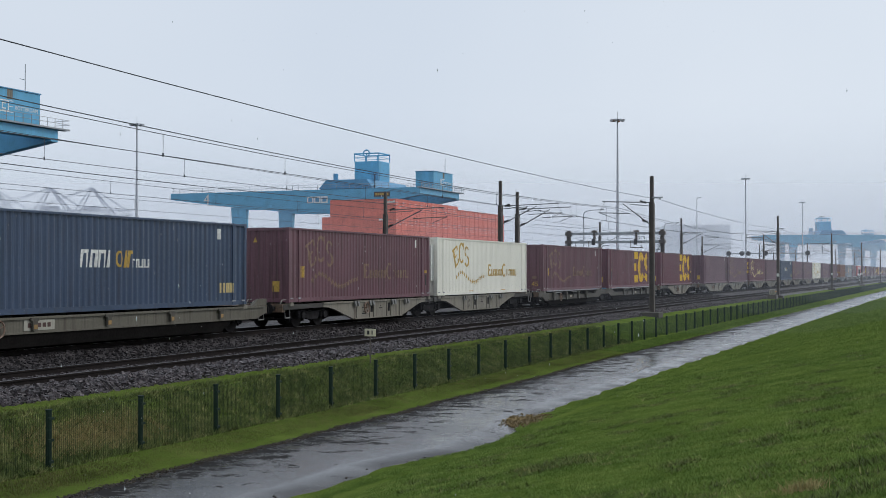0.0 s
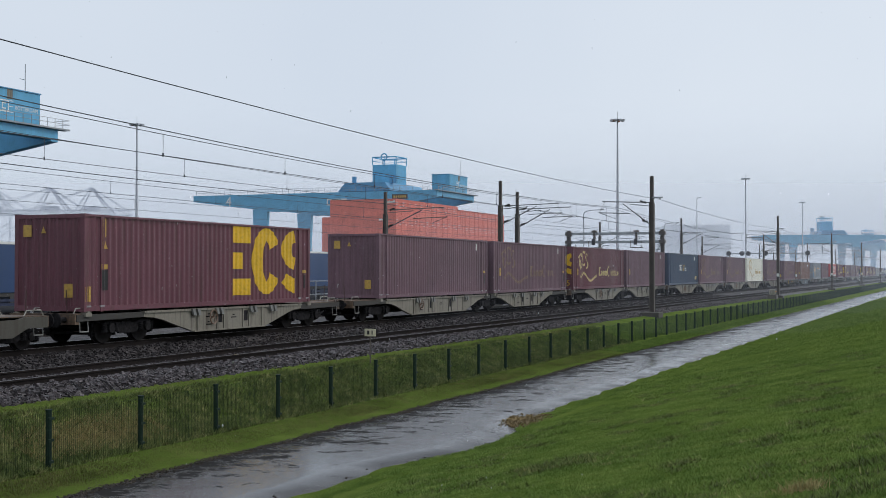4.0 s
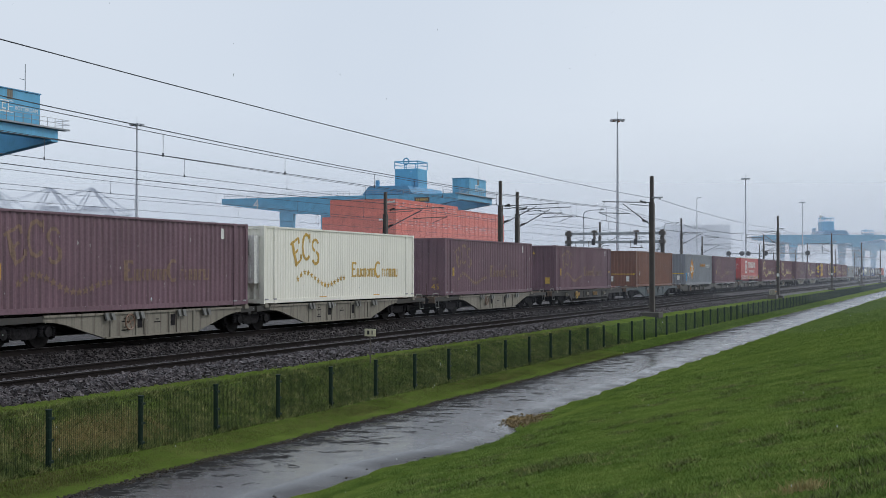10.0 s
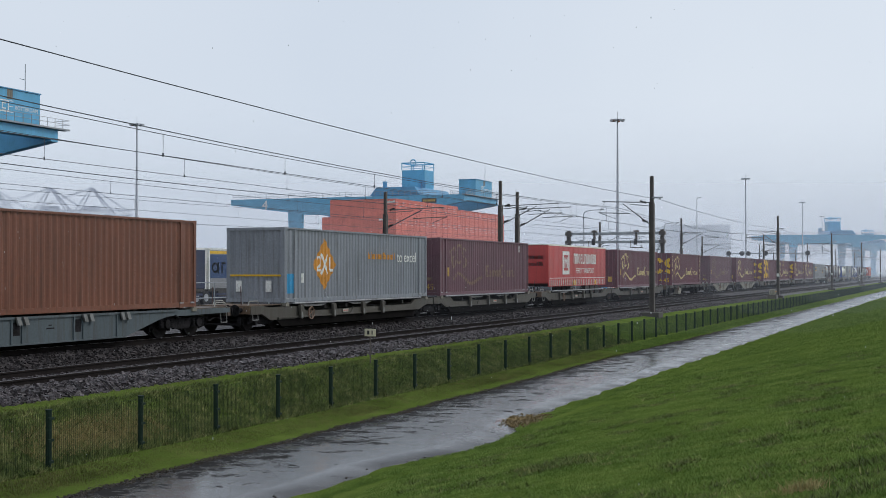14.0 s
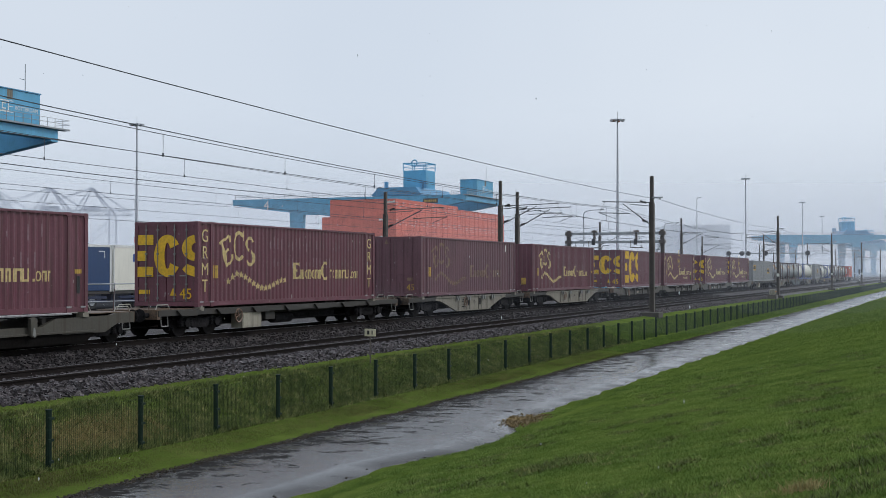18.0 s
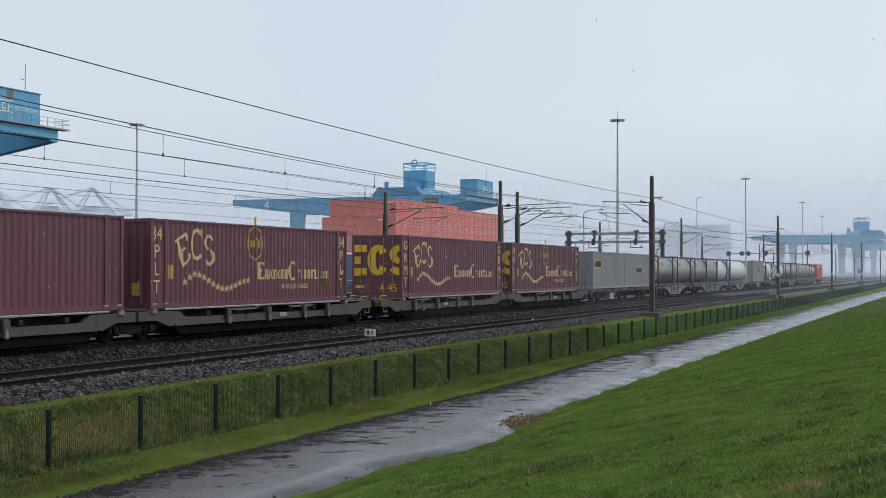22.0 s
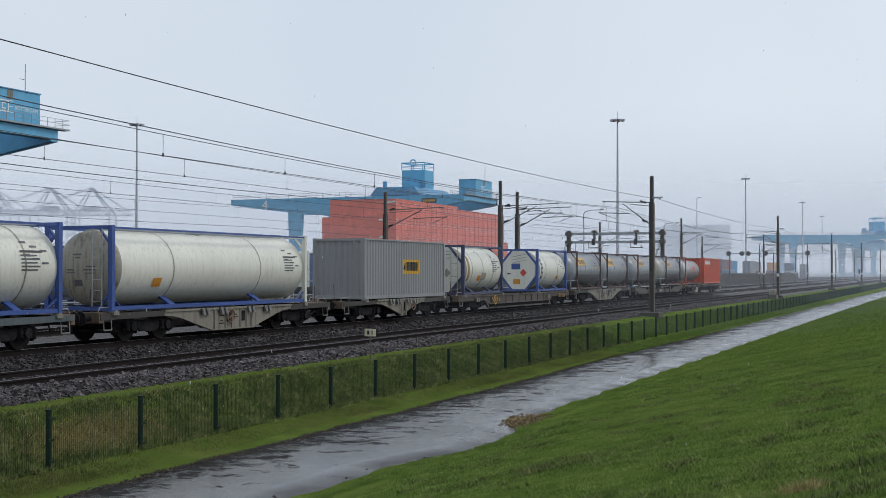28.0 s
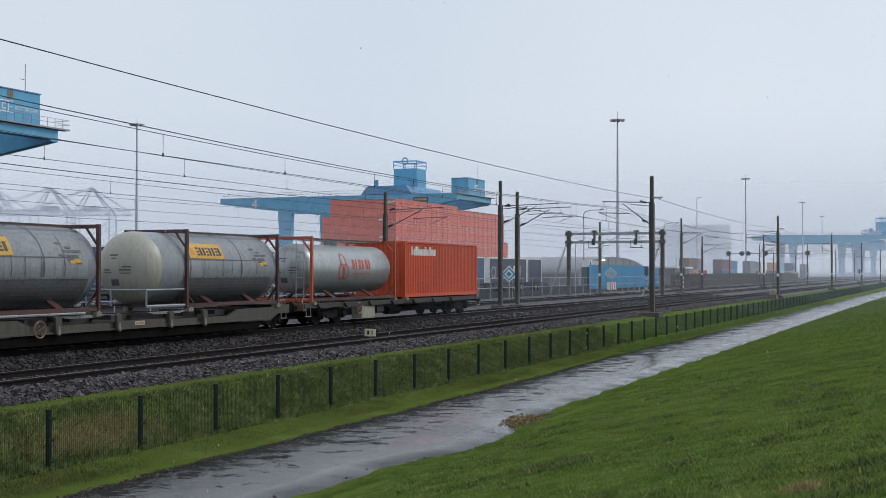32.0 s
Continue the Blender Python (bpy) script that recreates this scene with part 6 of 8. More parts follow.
wagon([(647.75, 655.75), (656.75, 666.15)], "thin", "wagon_dark", "dark flat container wagon with a tool box", 0.7, 0.6)


# ------------------------------------------------------------ overhead line: masts, brackets, wires
MOVERS = []


def mast_meshes(h):
    bm = bmesh.new()
    w = 0.15
    for dy in (-0.12, 0.12):
        box(bm, -w, w, dy - 0.011, dy + 0.011, -0.3, h * 0.80)
    box(bm, -0.012, 0.012, -0.12, 0.12, -0.3, h * 0.80)
    for k in range(6):
        z = 0.4 + k * h * 0.13
        box(bm, -w, w, -0.12, 0.12, z, z + 0.02)
    low = mesh_of("column", bm, M["mast"])
    bm = bmesh.new()
    w = 0.10
    for dy in (-0.08, 0.08):
        box(bm, -w, w, dy - 0.01, dy + 0.01, h * 0.74, h)
    box(bm, -0.01, 0.01, -0.08, 0.08, h * 0.74, h)
    return low, mesh_of("column_top", bm, M["mast"])


def mast(x, y, h, toward, carrier, reach, label, feeder=0, base=-0.1):
    """A steel mast with one hinged bracket; toward: -1 or 1, the side of the track it serves."""
    m = thing("catenary_mast", label, "catenary mast", pose(x, y, 0), "masts of the overhead line")
    low, top = mast_meshes(h)
    shared("column", low, m)
    shared("column_top", top, m)
    bm = bmesh.new()
    box(bm, -0.55, 0.55, -0.5, 0.5, -0.75, base)
    bmesh.ops.bevel(bm, geom=bm.edges[:], offset=0.03, segments=1, affect="EDGES")
    part("foundation_block", bm, M["concrete"], m, "stained concrete block")
    for reach_, zc in ((reach, carrier),):
        s = toward
        bm = bmesh.new()
        bar(bm, (0, s * 0.12, zc - 0.02), (0, s * (reach_ + 0.55), zc + 0.08), 0.03, 6)
        bar(bm, (0, s * 0.12, zc - 0.22), (0, s * (reach_ * 0.55), zc - 0.10), 0.022, 6)
        bar(bm, (0, s * 0.12, zc - 1.25), (0, s * (reach_ * 0.72), zc - 0.06), 0.035, 6)
        bar(bm, (0, s * reach_ * 0.55, zc - 0.62), (0, s * (reach_ + 0.75), zc - 0.55), 0.026, 6)
        bar(bm, (0, s * (reach_ + 0.7), zc - 0.56), (0, s * (reach_ - 0.25), zc - 0.92), 0.018, 6)
        bar(bm, (0, s * (reach_ + 0.4), zc + 0.05), (0, s * (reach_ + 0.72), zc - 0.56), 0.015, 5)
        br = part("bracket", bm, M["tube"], m, "weathered tube bracket")
        for z0, z1, yy in ((zc - 0.02, zc, 0.35), (zc - 1.1, zc - 0.98, 0.25)):
            bm = bmesh.new()
            for k in range(5):
                bar(bm, (0, s * (yy + k * 0.07), z0 + k * 0.02), (0, s * (yy + k * 0.07 + 0.03), z0 + k * 0.02), 0.07, 10)
            part("insulator", bm, M["rail"], br, "brown ribbed insulator")
    if feeder:
        bm = bmesh.new()
        beam(bm, (0, 0, feeder + 0.05), (0, -toward * 0.62, feeder + 0.05), 0.06, 0.07)
        bar(bm, (0, -toward * 0.45, feeder + 0.05), (0, -toward * 0.45, feeder - 0.08), 0.05, 8)
        part("feeder_arm", bm, M["galv"], m)
    if x > 100:
        bm = bmesh.new()
        box(bm, -0.16, -0.15, -0.12, 0.12, 1.7, 2.0)
        part("number_plate", bm, M["label"], m, "small white plate")
    return m


NEARX = [14.6, 69.3, 123.4, 180.2, 240.6, 302.9, 365, 427]
for x in NEARX:
    mast(x, 15.63, 7.5, 1, 6.05, 2.3, "rusty brown steel mast on a concrete block beside the near track", feeder=6.25)
FARX = [25.0, 82.5, 139, 204, 268, 335, 400]
mast(80.0, 28.4, 8.3, -1, 6.62, 3.6, "tall rusty steel mast between two tracks")
for x in FARX:
    mast(x, 28.05, 7.7 if x == 82.5 else 8.1, -1, 6.5, 3.3, "rusty steel mast between two tracks")
THIRDX = [22.0, 76.2, 131, 190, 250, 310]
for x in THIRDX:
    mast(x, 35.2, 7.5, -1, 6.3, 3.7, "rusty steel mast beside the far track")


def tube(bm, pts, r, n=5):
    """One thin wire through all the points."""
    rings = []
    for p in pts:
        rings.append([bm.verts.new((p[0], p[1] + r * math.cos(k * math.tau / n), p[2] + r * math.sin(k * math.tau / n))) for k in range(n)])
    for a, b in zip(rings, rings[1:]):
        for k in range(n):
            bm.faces.new((a[k], a[(k + 1) % n], b[(k + 1) % n], b[k]))


def overhead_line(y, supports, carrier, sag, contact, label, count=5, first=0.5):
    o = thing("overhead_line", label, "overhead line", pose(0, y, 0), "overhead lines of the tracks")
    for a, b in zip(supports, supports[1:]):
        bm, bm2 = bmesh.new(), bmesh.new()
        tube(bm, [(a + (b - a) * k / 10, 0, carrier - sag * 4 * k / 10 * (1 - k / 10)) for k in range(11)], 0.0095)
        for k in range(count):
            t = (k + first) / count
            x = a + (b - a) * t
            if x < 300:
                d = bmesh.new()
                bar(d, (x, 0, contact), (x, 0, carrier - sag * 4 * t * (1 - t)), 0.007, 4)
                bar(d, (x, 0, contact - 0.03), (x, 0, contact + 0.06), 0.022, 5)
                part("dropper", d, M["wire"], o)
        bar(bm2, (a, 0, contact), (b, 0, contact), 0.0095, 5)
        part("carrier_wire", bm, M["wire"], o)
        part("contact_wire", bm2, M["wire"], o)


overhead_line(Y_NEAR + 0.05, [-45] + NEARX, 5.76, 0.36, 5.0, "carrier and contact wire over the near track", 9, 0.87)
overhead_line(Y_TRAIN, [-40] + FARX, 6.1, 0.12, 5.43, "carrier and contact wire over the train's track", 8, 0.62)
overhead_line(Y_FAR, [-40] + THIRDX, 5.95, 0.2, 5.28, "carrier and contact wire over the far track", 7, 0.52)
overhead_line(42.5, [-40, 20, 75, 130, 190, 250], 6.35, 0.2, 5.62, "carrier and contact wire at the yard's edge")


def feeder(y, z, sag, supports, label, r=0.012):
    o = thing("feeder_cable", label, "cable", pose(0, y, 0))
    for a, b in zip(supports, supports[1:]):
        bm = bmesh.new()
        tube(bm, [(a + (b - a) * k / 8, 0, z - sag * 4 * k / 8 * (1 - k / 8)) for k in range(9)], r)
        part("cable_span", bm, M["wire"], o)


feeder(15.18, 6.18, 0.25, [-40] + NEARX, "dark feeder cable on the near masts")
feeder(17.6, 5.78, 0.39, [-45] + NEARX, "second dark cable above the near track")
feeder(35.6, 6.75, 0.25, [-40] + THIRDX, "dark feeder cable on the far masts", 0.019)
feeder(44, 5.2, 0.15, [-40, 20, 75, 130, 190], "thin cable at the yard's edge")


# ------------------------------------------------------------ signal gantries
def signal_gantry(x, y0, y1, z0, z1, heads):
    g = thing("signal_gantry", "grey steel signal gantry across the far track with a ladder", "signal gantry", pose(x, 0, 0))
    for y in (y0, y1):
        bm = bmesh.new()
        for dy in (-0.16, 0.16):
            box(bm, -0.2, 0.2, y + dy - 0.012, y + dy + 0.012, -0.3, z1 + 0.35)
        box(bm, -0.015, 0.015, y - 0.16, y + 0.16, -0.3, z1 + 0.35)
        for z in (z0, z1):
            box(bm, -0.3, 0.3, y - 0.3, y + 0.3, z - 0.18, z + 0.18)
        part("post", bm, M["mast"], g)
    for z in (z0, z1):
        bm = bmesh.new()
        box(bm, -0.12, 0.12, y0, y1, z - 0.13, z + 0.13)
        part("cross_beam", bm, M["galv"], g, "pale galvanised beam")
    for y in heads:
        bm = bmesh.new()
        box(bm, -0.2, 0.1, y - 0.09, y + 0.09, z0 - 0.1, z1 + 0.35)
        box(bm, -0.25, 0.15, y - 0.25, y + 0.25, z1 + 0.12, z1 + 0.3)
        box(bm, -0.6, 0.2, y - 0.62, y + 0.5, z0 - 0.62, z0 - 0.54)
        for yy in (y - 0.6, y + 0.48):
            bar(bm, (-0.55, yy, z0 - 0.58), (-0.55, yy, z0 + 0.1), 0.03, 5)
        h = part("signal_head", bm, M["mast"], g, "dark signal head with a small platform")
        bm = bmesh.new()
        box(bm, -0.5, -0.36, y - 0.16, y + 0.16, z0 - 0.3, z0 + 0.3)
        part("signal_plate", bm, M["black"], h)
    for y, s in ((y1, 1), (y0, 1)):
        bm = bmesh.new()
        for d in (-0.2, 0.2):
            bar(bm, (d - 0.1, y + 2.0 * s, -0.2), (d - 0.1, y + 0.2, z0 - 0.1), 0.035, 5)
        for k in range(14):
            t = (k + 0.5) / 14
            yy, zz = y + 2.0 * s + (0.2 - 2.0) * s * t, -0.2 + (z0 + 0.1) * t
            bar(bm, (-0.3, yy, zz), (0.1, yy, zz), 0.022, 5)
        part("ladder", bm, M["galv"], g, "steel ladder")
    return g


signal_gantry(123.0, 26.7, 36.3, 5.15, 6.0, (33.6, 29.3))


def disc_gantry():
    g = thing("signal_gantry", "slim gantry beam with round signal discs", "signal gantry", pose(220, 0, 0))
    bm = bmesh.new()
    box(bm, -0.08, 0.08, 22.8, 36.3, 5.25, 5.42)
    part("cross_beam", bm, M["galv"], g)
    for y in (36.0, 28.6):
        bm = bmesh.new()
        box(bm, -0.1, 0.1, y - 0.1, y + 0.1, -0.3, 5.5)
        part("post", bm, M["mast"], g)
    for y in (36.15, 33.9, 32.8, 29.9, 22.95):
        bm = bmesh.new()
        bar(bm, (-0.28, y, 5.33), (-0.12, y, 5.33), 0.42, 20)
        bar(bm, (-0.34, y, 5.33), (-0.28, y, 5.33), 0.3, 20)
        part("signal_disc", bm, M["black"], g)


disc_gantry()


def striped_signal(x, y):
    s = thing("track_signal", "low track signal on a black and white striped post", "signal", pose(x, y, -0.3), "striped track signals")
    for k in range(7):
        bm = bmesh.new()
        bar(bm, (0, 0, k * 0.3), (0, 0, k * 0.3 + 0.3), 0.08, 10)
        part("post_band", bm, M["label" if k % 2 else "black"], s)
    bm = bmesh.new()
    box(bm, -0.12, 0.12, -0.22, 0.22, 2.1, 3.1)
    part("signal_box", bm, M["black"], s)
    bm = bmesh.new()
    box(bm, -0.4, 0.4, -0.6, 0.6, -0.1, 0.12)
    part("foot", bm, M["concrete"], s)


striped_signal(149.5, 34.4)
striped_signal(171.5, 34.4)
striped_signal(330.0, 22.0)


# ------------------------------------------------------------ container yard: cranes
CRANE_GAP = 22.0


def crane_meshes():
    """A portal crane: two tapered girders 64 m long, 22 m apart, on four legs. x runs from the near end."""
    top = 20.7
    out = []
    far = pose(0, -CRANE_GAP, 0)
    prof = ((0, top), (64.4, top), (64.4, top - 1.45), (53, top - 2.9), (47, top - 3.6), (43, top - 4.2), (20, top - 4.4), (13, top - 3.8), (0, top - 1.7))
    bm = bmesh.new()
    plate(bm, prof, -0.7, 0.7)
    out.append(("girder", mesh_of("girder", bm, M["crane"]), (Matrix(), far)))
    for g in (45.8, 15.0):
        bm = bmesh.new()
        plate(bm, [(g - 2.0, top - 3.6), (g + 2.0, top - 3.6), (g + 1.2, -0.2), (g - 1.2, -0.2)], -0.6, 0.6)
        out.append(("leg", mesh_of("leg", bm, M["crane"]), (Matrix(), far)))
    for x0, x1 in ((0.0, 1.6), (62.6, 64.4)):
        bm = bmesh.new()
        box(bm, x0, x1, -CRANE_GAP + 0.7, -0.7, top - 1.4, top - 0.2)
        out.append(("end_tie", mesh_of("end_tie", bm, M["crane"]), (Matrix(),)))
    for g in (45.8, 15.0):
        bm = bmesh.new()
        box(bm, g - 1.5, g + 1.5, -CRANE_GAP - 3, 3, 0.5, 2.2)
        out.append(("sill_beam", mesh_of("sill_beam", bm, M["crane"]), (Matrix(),)))
    bm = bmesh.new()
    for z in (0.55, 1.1):
        box(bm, 6, 64, 0.55, 0.62, top + z, top + z + 0.06)
    k = 0
    while k * 1.6 < 58:
        box(bm, 6 + k * 1.6, 6.07 + k * 1.6, 0.55, 0.62, top, top + 1.15)
        k += 1
    out.append(("handrail", mesh_of("handrail", bm, M["galv"]), (Matrix(), far)))
    return out, top


CRANE, CRANE_TOP = crane_meshes()


def e_house(c):
    """The long cabin across the near ends of the girders."""
    t, g = CRANE_TOP, CRANE_GAP
    bm = bmesh.new()
    box(bm, 0.6, 5.0, -g + 2.0, -8.4, t + 0.1, t + 4.15)
    bmesh.ops.bevel(bm, geom=bm.edges[:], offset=0.06, segments=1, affect="EDGES")
    h = part("electric_house", bm, M["crane"], c, "bright blue sheet-steel cabin")
    bm = bmesh.new()
    box(bm, 0.5, 5.1, -g + 1.9, -8.3, t + 4.15, t + 4.28)
    part("cabin_roof", bm, M["crane_dark"], h)
    words("ROTTERDAM", 0.72, M["label"], h, pose(0.585, -17.4, t + 1.9, 90, 0, -90), "lettering")
    for y0, y1, z0, z1 in ((-14.2, -12.5, 1.25, 1.4), (-14.2, -12.5, 2.6, 2.75), (-12.65, -12.5, 1.4, 2.6), (-14.2, -14.05, 1.4, 2.6), (-13.7, -13.0, 1.6, 1.75), (-13.7, -13.0, 2.25, 2.4), (-13.15, -13.0, 1.75, 2.25), (-15.0, -14.3, 1.25, 1.35), (-15.0, -14.3, 1.95, 2.05), (-15.0, -14.3, 2.65, 2.75)):
        bm = bmesh.new()
        box(bm, 0.585, 0.6, y0, y1, t + z0, t + z1)
        part("sign_shape", bm, M["label"], h)
    bm = bmesh.new()
    box(bm, 0.59, 0.6, -14.9, -13.9, t + 2.9, t + 4.25)
    part("rust_patch", bm, M["wagon"], h, "rusty patch on the cabin wall")
    bm = bmesh.new()
    for x in (0.8, 4.8):
        for zz in (0.6, 1.2):
            bar(bm, (x, -8.2, t + zz), (x, -2.0, t + zz), 0.04, 5)
        for k in range(5):
            bar(bm, (x, -8.2 + k * 1.5, t), (x, -8.2 + k * 1.5, t + 1.2), 0.04, 5)
    part("deck_rail", bm, M["galv"], c)
    bm = bmesh.new()
    box(bm, -0.5, 0.6, -g - 2.5, 1.0, t - 0.1, t + 0.1)
    k = 0
    while k * 1.5 < g + 3.4:
        bar(bm, (-0.45, 0.9 - k * 1.5, t + 0.1), (-0.45, 0.9 - k * 1.5, t + 1.25), 0.04, 5)
        k += 1
    for z in (0.7, 1.25):
        bar(bm, (-0.45, -g - 2.5, t + z), (-0.45, 1.0, t + z), 0.035, 5)
        bar(bm, (-0.45, -g - 2.5, t + z), (2.0, -g - 2.5, t + z), 0.035, 5)
    part("walkway", bm, M["galv"], c)
    bm = bmesh.new()
    bar(bm, (2.0, -g + 3.2, t + 4.2), (2.0, -g + 3.2, t + 8.0), 0.06, 5)
    bar(bm, (2.0, -g + 3.2, t + 6.0), (2.0, -g + 4.2, t + 6.0), 0.05, 5)
    part("antenna", bm, M["galv"], c)


def trolley(c, x0):
    """The hoist tower that runs on the girders."""
    t, g = CRANE_TOP, CRANE_GAP
    bm = bmesh.new()
    plate(bm, ((x0 - 2.0, t + 0.2), (x0 + 11.4, t + 0.2), (x0 + 9.6, t + 2.2), (x0 - 0.6, t + 2.2)), -g + 0.3, -0.3)
    tr = part("trolley", bm, M["crane_dark"], c, "blue trolley frame")
    y0, y1 = -g * 0.635, -g * 0.365
    bm = bmesh.new()
    box(bm, x0, x0 + 6.2, y0, y1, t + 2.2, t + 6.9)
    bmesh.ops.bevel(bm, geom=bm.edges[:], offset=0.08, segments=1, affect="EDGES")
    part("hoist_house", bm, M["crane"], tr, "blue hoist house")
    bm = bmesh.new()
    for xx in (x0, x0 + 3.1, x0 + 6.2):
        for yy in (y0, y1):
            bar(bm, (xx, yy, t + 6.9), (xx, yy, t + 8.7), 0.12, 5)
    for a, b in (((x0, y1), (x0 + 6.2, y1)), ((x0, y0), (x0 + 6.2, y0)), ((x0, y0), (x0, y1)), ((x0 + 6.2, y0), (x0 + 6.2, y1))):
        bar(bm, (*a, t + 8.7), (*b, t + 8.7), 0.16, 5)
        bar(bm, (*a, t + 7.8), (*b, t + 7.8), 0.06, 5)
    part("top_frame", bm, M["crane"], tr)
    bm = bmesh.new()
    for k in range(16):
        a0, a1 = k * math.tau / 16, (k + 1) * math.tau / 16
        bar(bm, (x0 + 3.0 + 0.75 * math.cos(a0), y1 + 0.3, t + 8.7 + 0.75 * math.sin(a0)), (x0 + 3.0 + 0.75 * math.cos(a1), y1 + 0.3, t + 8.7 + 0.75 * math.sin(a1)), 0.16, 5)
    part("cable_sheave", bm, M["crane"], tr)
    for xx in (x0 - 1.6, x0 - 0.6, x0 + 9.0):
        bm = bmesh.new()
        box(bm, xx - 0.35, xx + 0.35, -4.5, -3.6, t + 2.1, t + 3.9)
        part("control_box", bm, M["crane_dark"], tr)
    return tr


def portal_crane(label, m, hoist, e=True):
    c = thing("portal_crane", label, "crane", m, "blue portal cranes of the yard")
    for nm, me, places in CRANE:
        for p in places:
            shared(nm, me, c, p)
    if e:
        e_house(c)
    tr = trolley(c, hoist) if hoist is not None else None
    for k in range(3):
        bm = bmesh.new()
        box(bm, 22.6 + k * 1.8, 24.2 + k * 1.8, 0.7, 0.72, CRANE_TOP - 3.0, CRANE_TOP - 1.5)
        pl = part("sign_plate", bm, M["label"], c, "white sign plate on the girder")
        bm = bmesh.new()
        box(bm, 22.9 + k * 1.8, 23.9 + k * 1.8, 0.72, 0.735, CRANE_TOP - 2.7, CRANE_TOP - 1.8)
        part("sign_shape", bm, M["crane_dark"], pl)
    return c, tr


crane_four, _ = portal_crane("large blue portal crane over the container yard, marked 4", pose(252, 107.8, 0, 0, 0, 90), 14.0)
words("4", 3.4, M["label"], crane_four, pose(54.4, 0.72, CRANE_TOP - 1.7, 90, 0, 180), "numeral")
bm = bmesh.new()
box(bm, 7.2, 11.0, 0.7, 0.9, CRANE_TOP - 1.9, CRANE_TOP - 0.8)
pl = part("name_board", bm, M["mast"], crane_four, "dark board with yellow bars")
for k in range(6):
    bm = bmesh.new()
    box(bm, 7.5 + k * 0.55, 7.9 + k * 0.55, 0.9, 0.92, CRANE_TOP - 1.6, CRANE_TOP - 1.1)
    part("board_bar", bm, M["gold"], pl)
CRANE_ROWS = ((0, 0), (3, 7.3), (6, 14.2), (9, 20.7), (11, 24.0), (13, 26.2), (16, 27.4), (19, 27.7), (23, 27.7), (26, 27.5), (28, 26.8), (30, 24.7), (32, 21.8))
MOVERS.append((crane_four, [(t, pose(252 + d, 107.8, 0, 0, 0, 90)) for t, d in CRANE_ROWS]))
portal_crane("blue portal crane with a long cabin over its girder ends", pose(109.2, 107.8, 0, 0, 0, 90), 30.0)
far_crane, far_trolley = portal_crane("blue portal crane in the distant mist", pose(652, 95.6, -0.2, 0, 0, -67.8), 30.0, False)
TROLLEY_ROWS = ((0, 0), (6, 1.0), (13, 3.5), (16, 8.0), (19, 13.8), (23, 20.8), (28, 27.0), (32, 30.4))
MOVERS.append((far_trolley, [(t, pose(d, 0, 0)) for t, d in TROLLEY_ROWS]))
portal_crane("pale blue portal crane barely seen through mist", pose(860, 70, -0.2, 0, 0, -67.8), 12.0, False)


# ------------------------------------------------------------ container yard: stacks
STACK = {}


def stacked(m, mat, L=12.19, H=2.9):
    """A closed container of a stack; its doors face the railway."""
    key = (mat, L)
    if key not in STACK:
        ms = box_meshes(L, H, 2.44, mat, "doors", False)
        c = thing("stacked_container", "salmon-red steel container in a tall stack" if mat == "stack_red" else "painted steel container stored in the yard", "container", m, "containers stored in the yard")
        shared("frame", ms["frame"], c)
        shared("side_panel", ms["side_panel"], c)
        shared("side_panel", ms["side_panel"], c, FLIP)
        shared("roof", ms["roof"], c)
        shared("end_panel", ms["end_panel"], c, FLIP)
        for sgn in (1, -1):
            d = shared("door", ms["door"], c, Matrix.Diagonal((1, sgn, 1, 1)))
            for p in ms["rods"]:
                shared("lock_rod", ms["lock_rod"], d, p)
        c["half"] = (L / 2, 1.22, H)
        if mat == "stack_red":
            mark(c, "door_bars", lambda bm: (bars(bm, -0.95, -0.2, 2.2, 0.2, 3, 0.3), bars(bm, -0.95, -0.25, 1.85, 0.16, 4, 0.3), bars(bm, 0.2, 0.9, 1.5, 0.16, 5, 0.3)), "label", 0, 0.0, True)
            mark(c, "side_bars", lambda bm: bars(bm, 0, 1.5, 0, 0.4, 6, 0.2), "label", 0.8, 2.2).matrix_basis = FLIP @ on_side(c, 10.6, 2.2)
        STACK[key] = c
        return c
    return copy_thing(STACK[key], m)


for i in range(12):
    for k in range(5):
        if i >= 11 and k > 3:
            continue
        long_ = A45 if k < 4 and i < 2 else 12.19
        stacked(pose(190.2 + i * 2.55, 85.4 + long_ / 2, -0.2 + k * 2.9, 0, 0, 90), "stack_red", long_)
for i in range(14):
    for k in range(5):
        if i > 12 and k > 2:
            continue
        stacked(pose(222.5 + i * 2.55, 89.5 + 6.1, -0.2 + k * 2.9, 0, 0, 90), "stack_red")
yard_boxes = (("grey_blue", 0), ("screen_blue", 1), ("blue", 0), ("rust_orange", 0), ("grey", 1), ("screen_blue", 0), ("maroon_b", 0), ("brown", 1), ("grey_blue", 0), ("orange", 0))
for i in range(22):
    mat, two = yard_boxes[(i * 3) % 10]
    for k in range(1 + (i * 7 % 3 != 0)):
        stacked(pose(300 + i * 13.0, 60 + (i * 5 % 4) * 1.3, -0.2 + k * 2.9), yard_boxes[(i * 3 + k * 4) % 10][0])


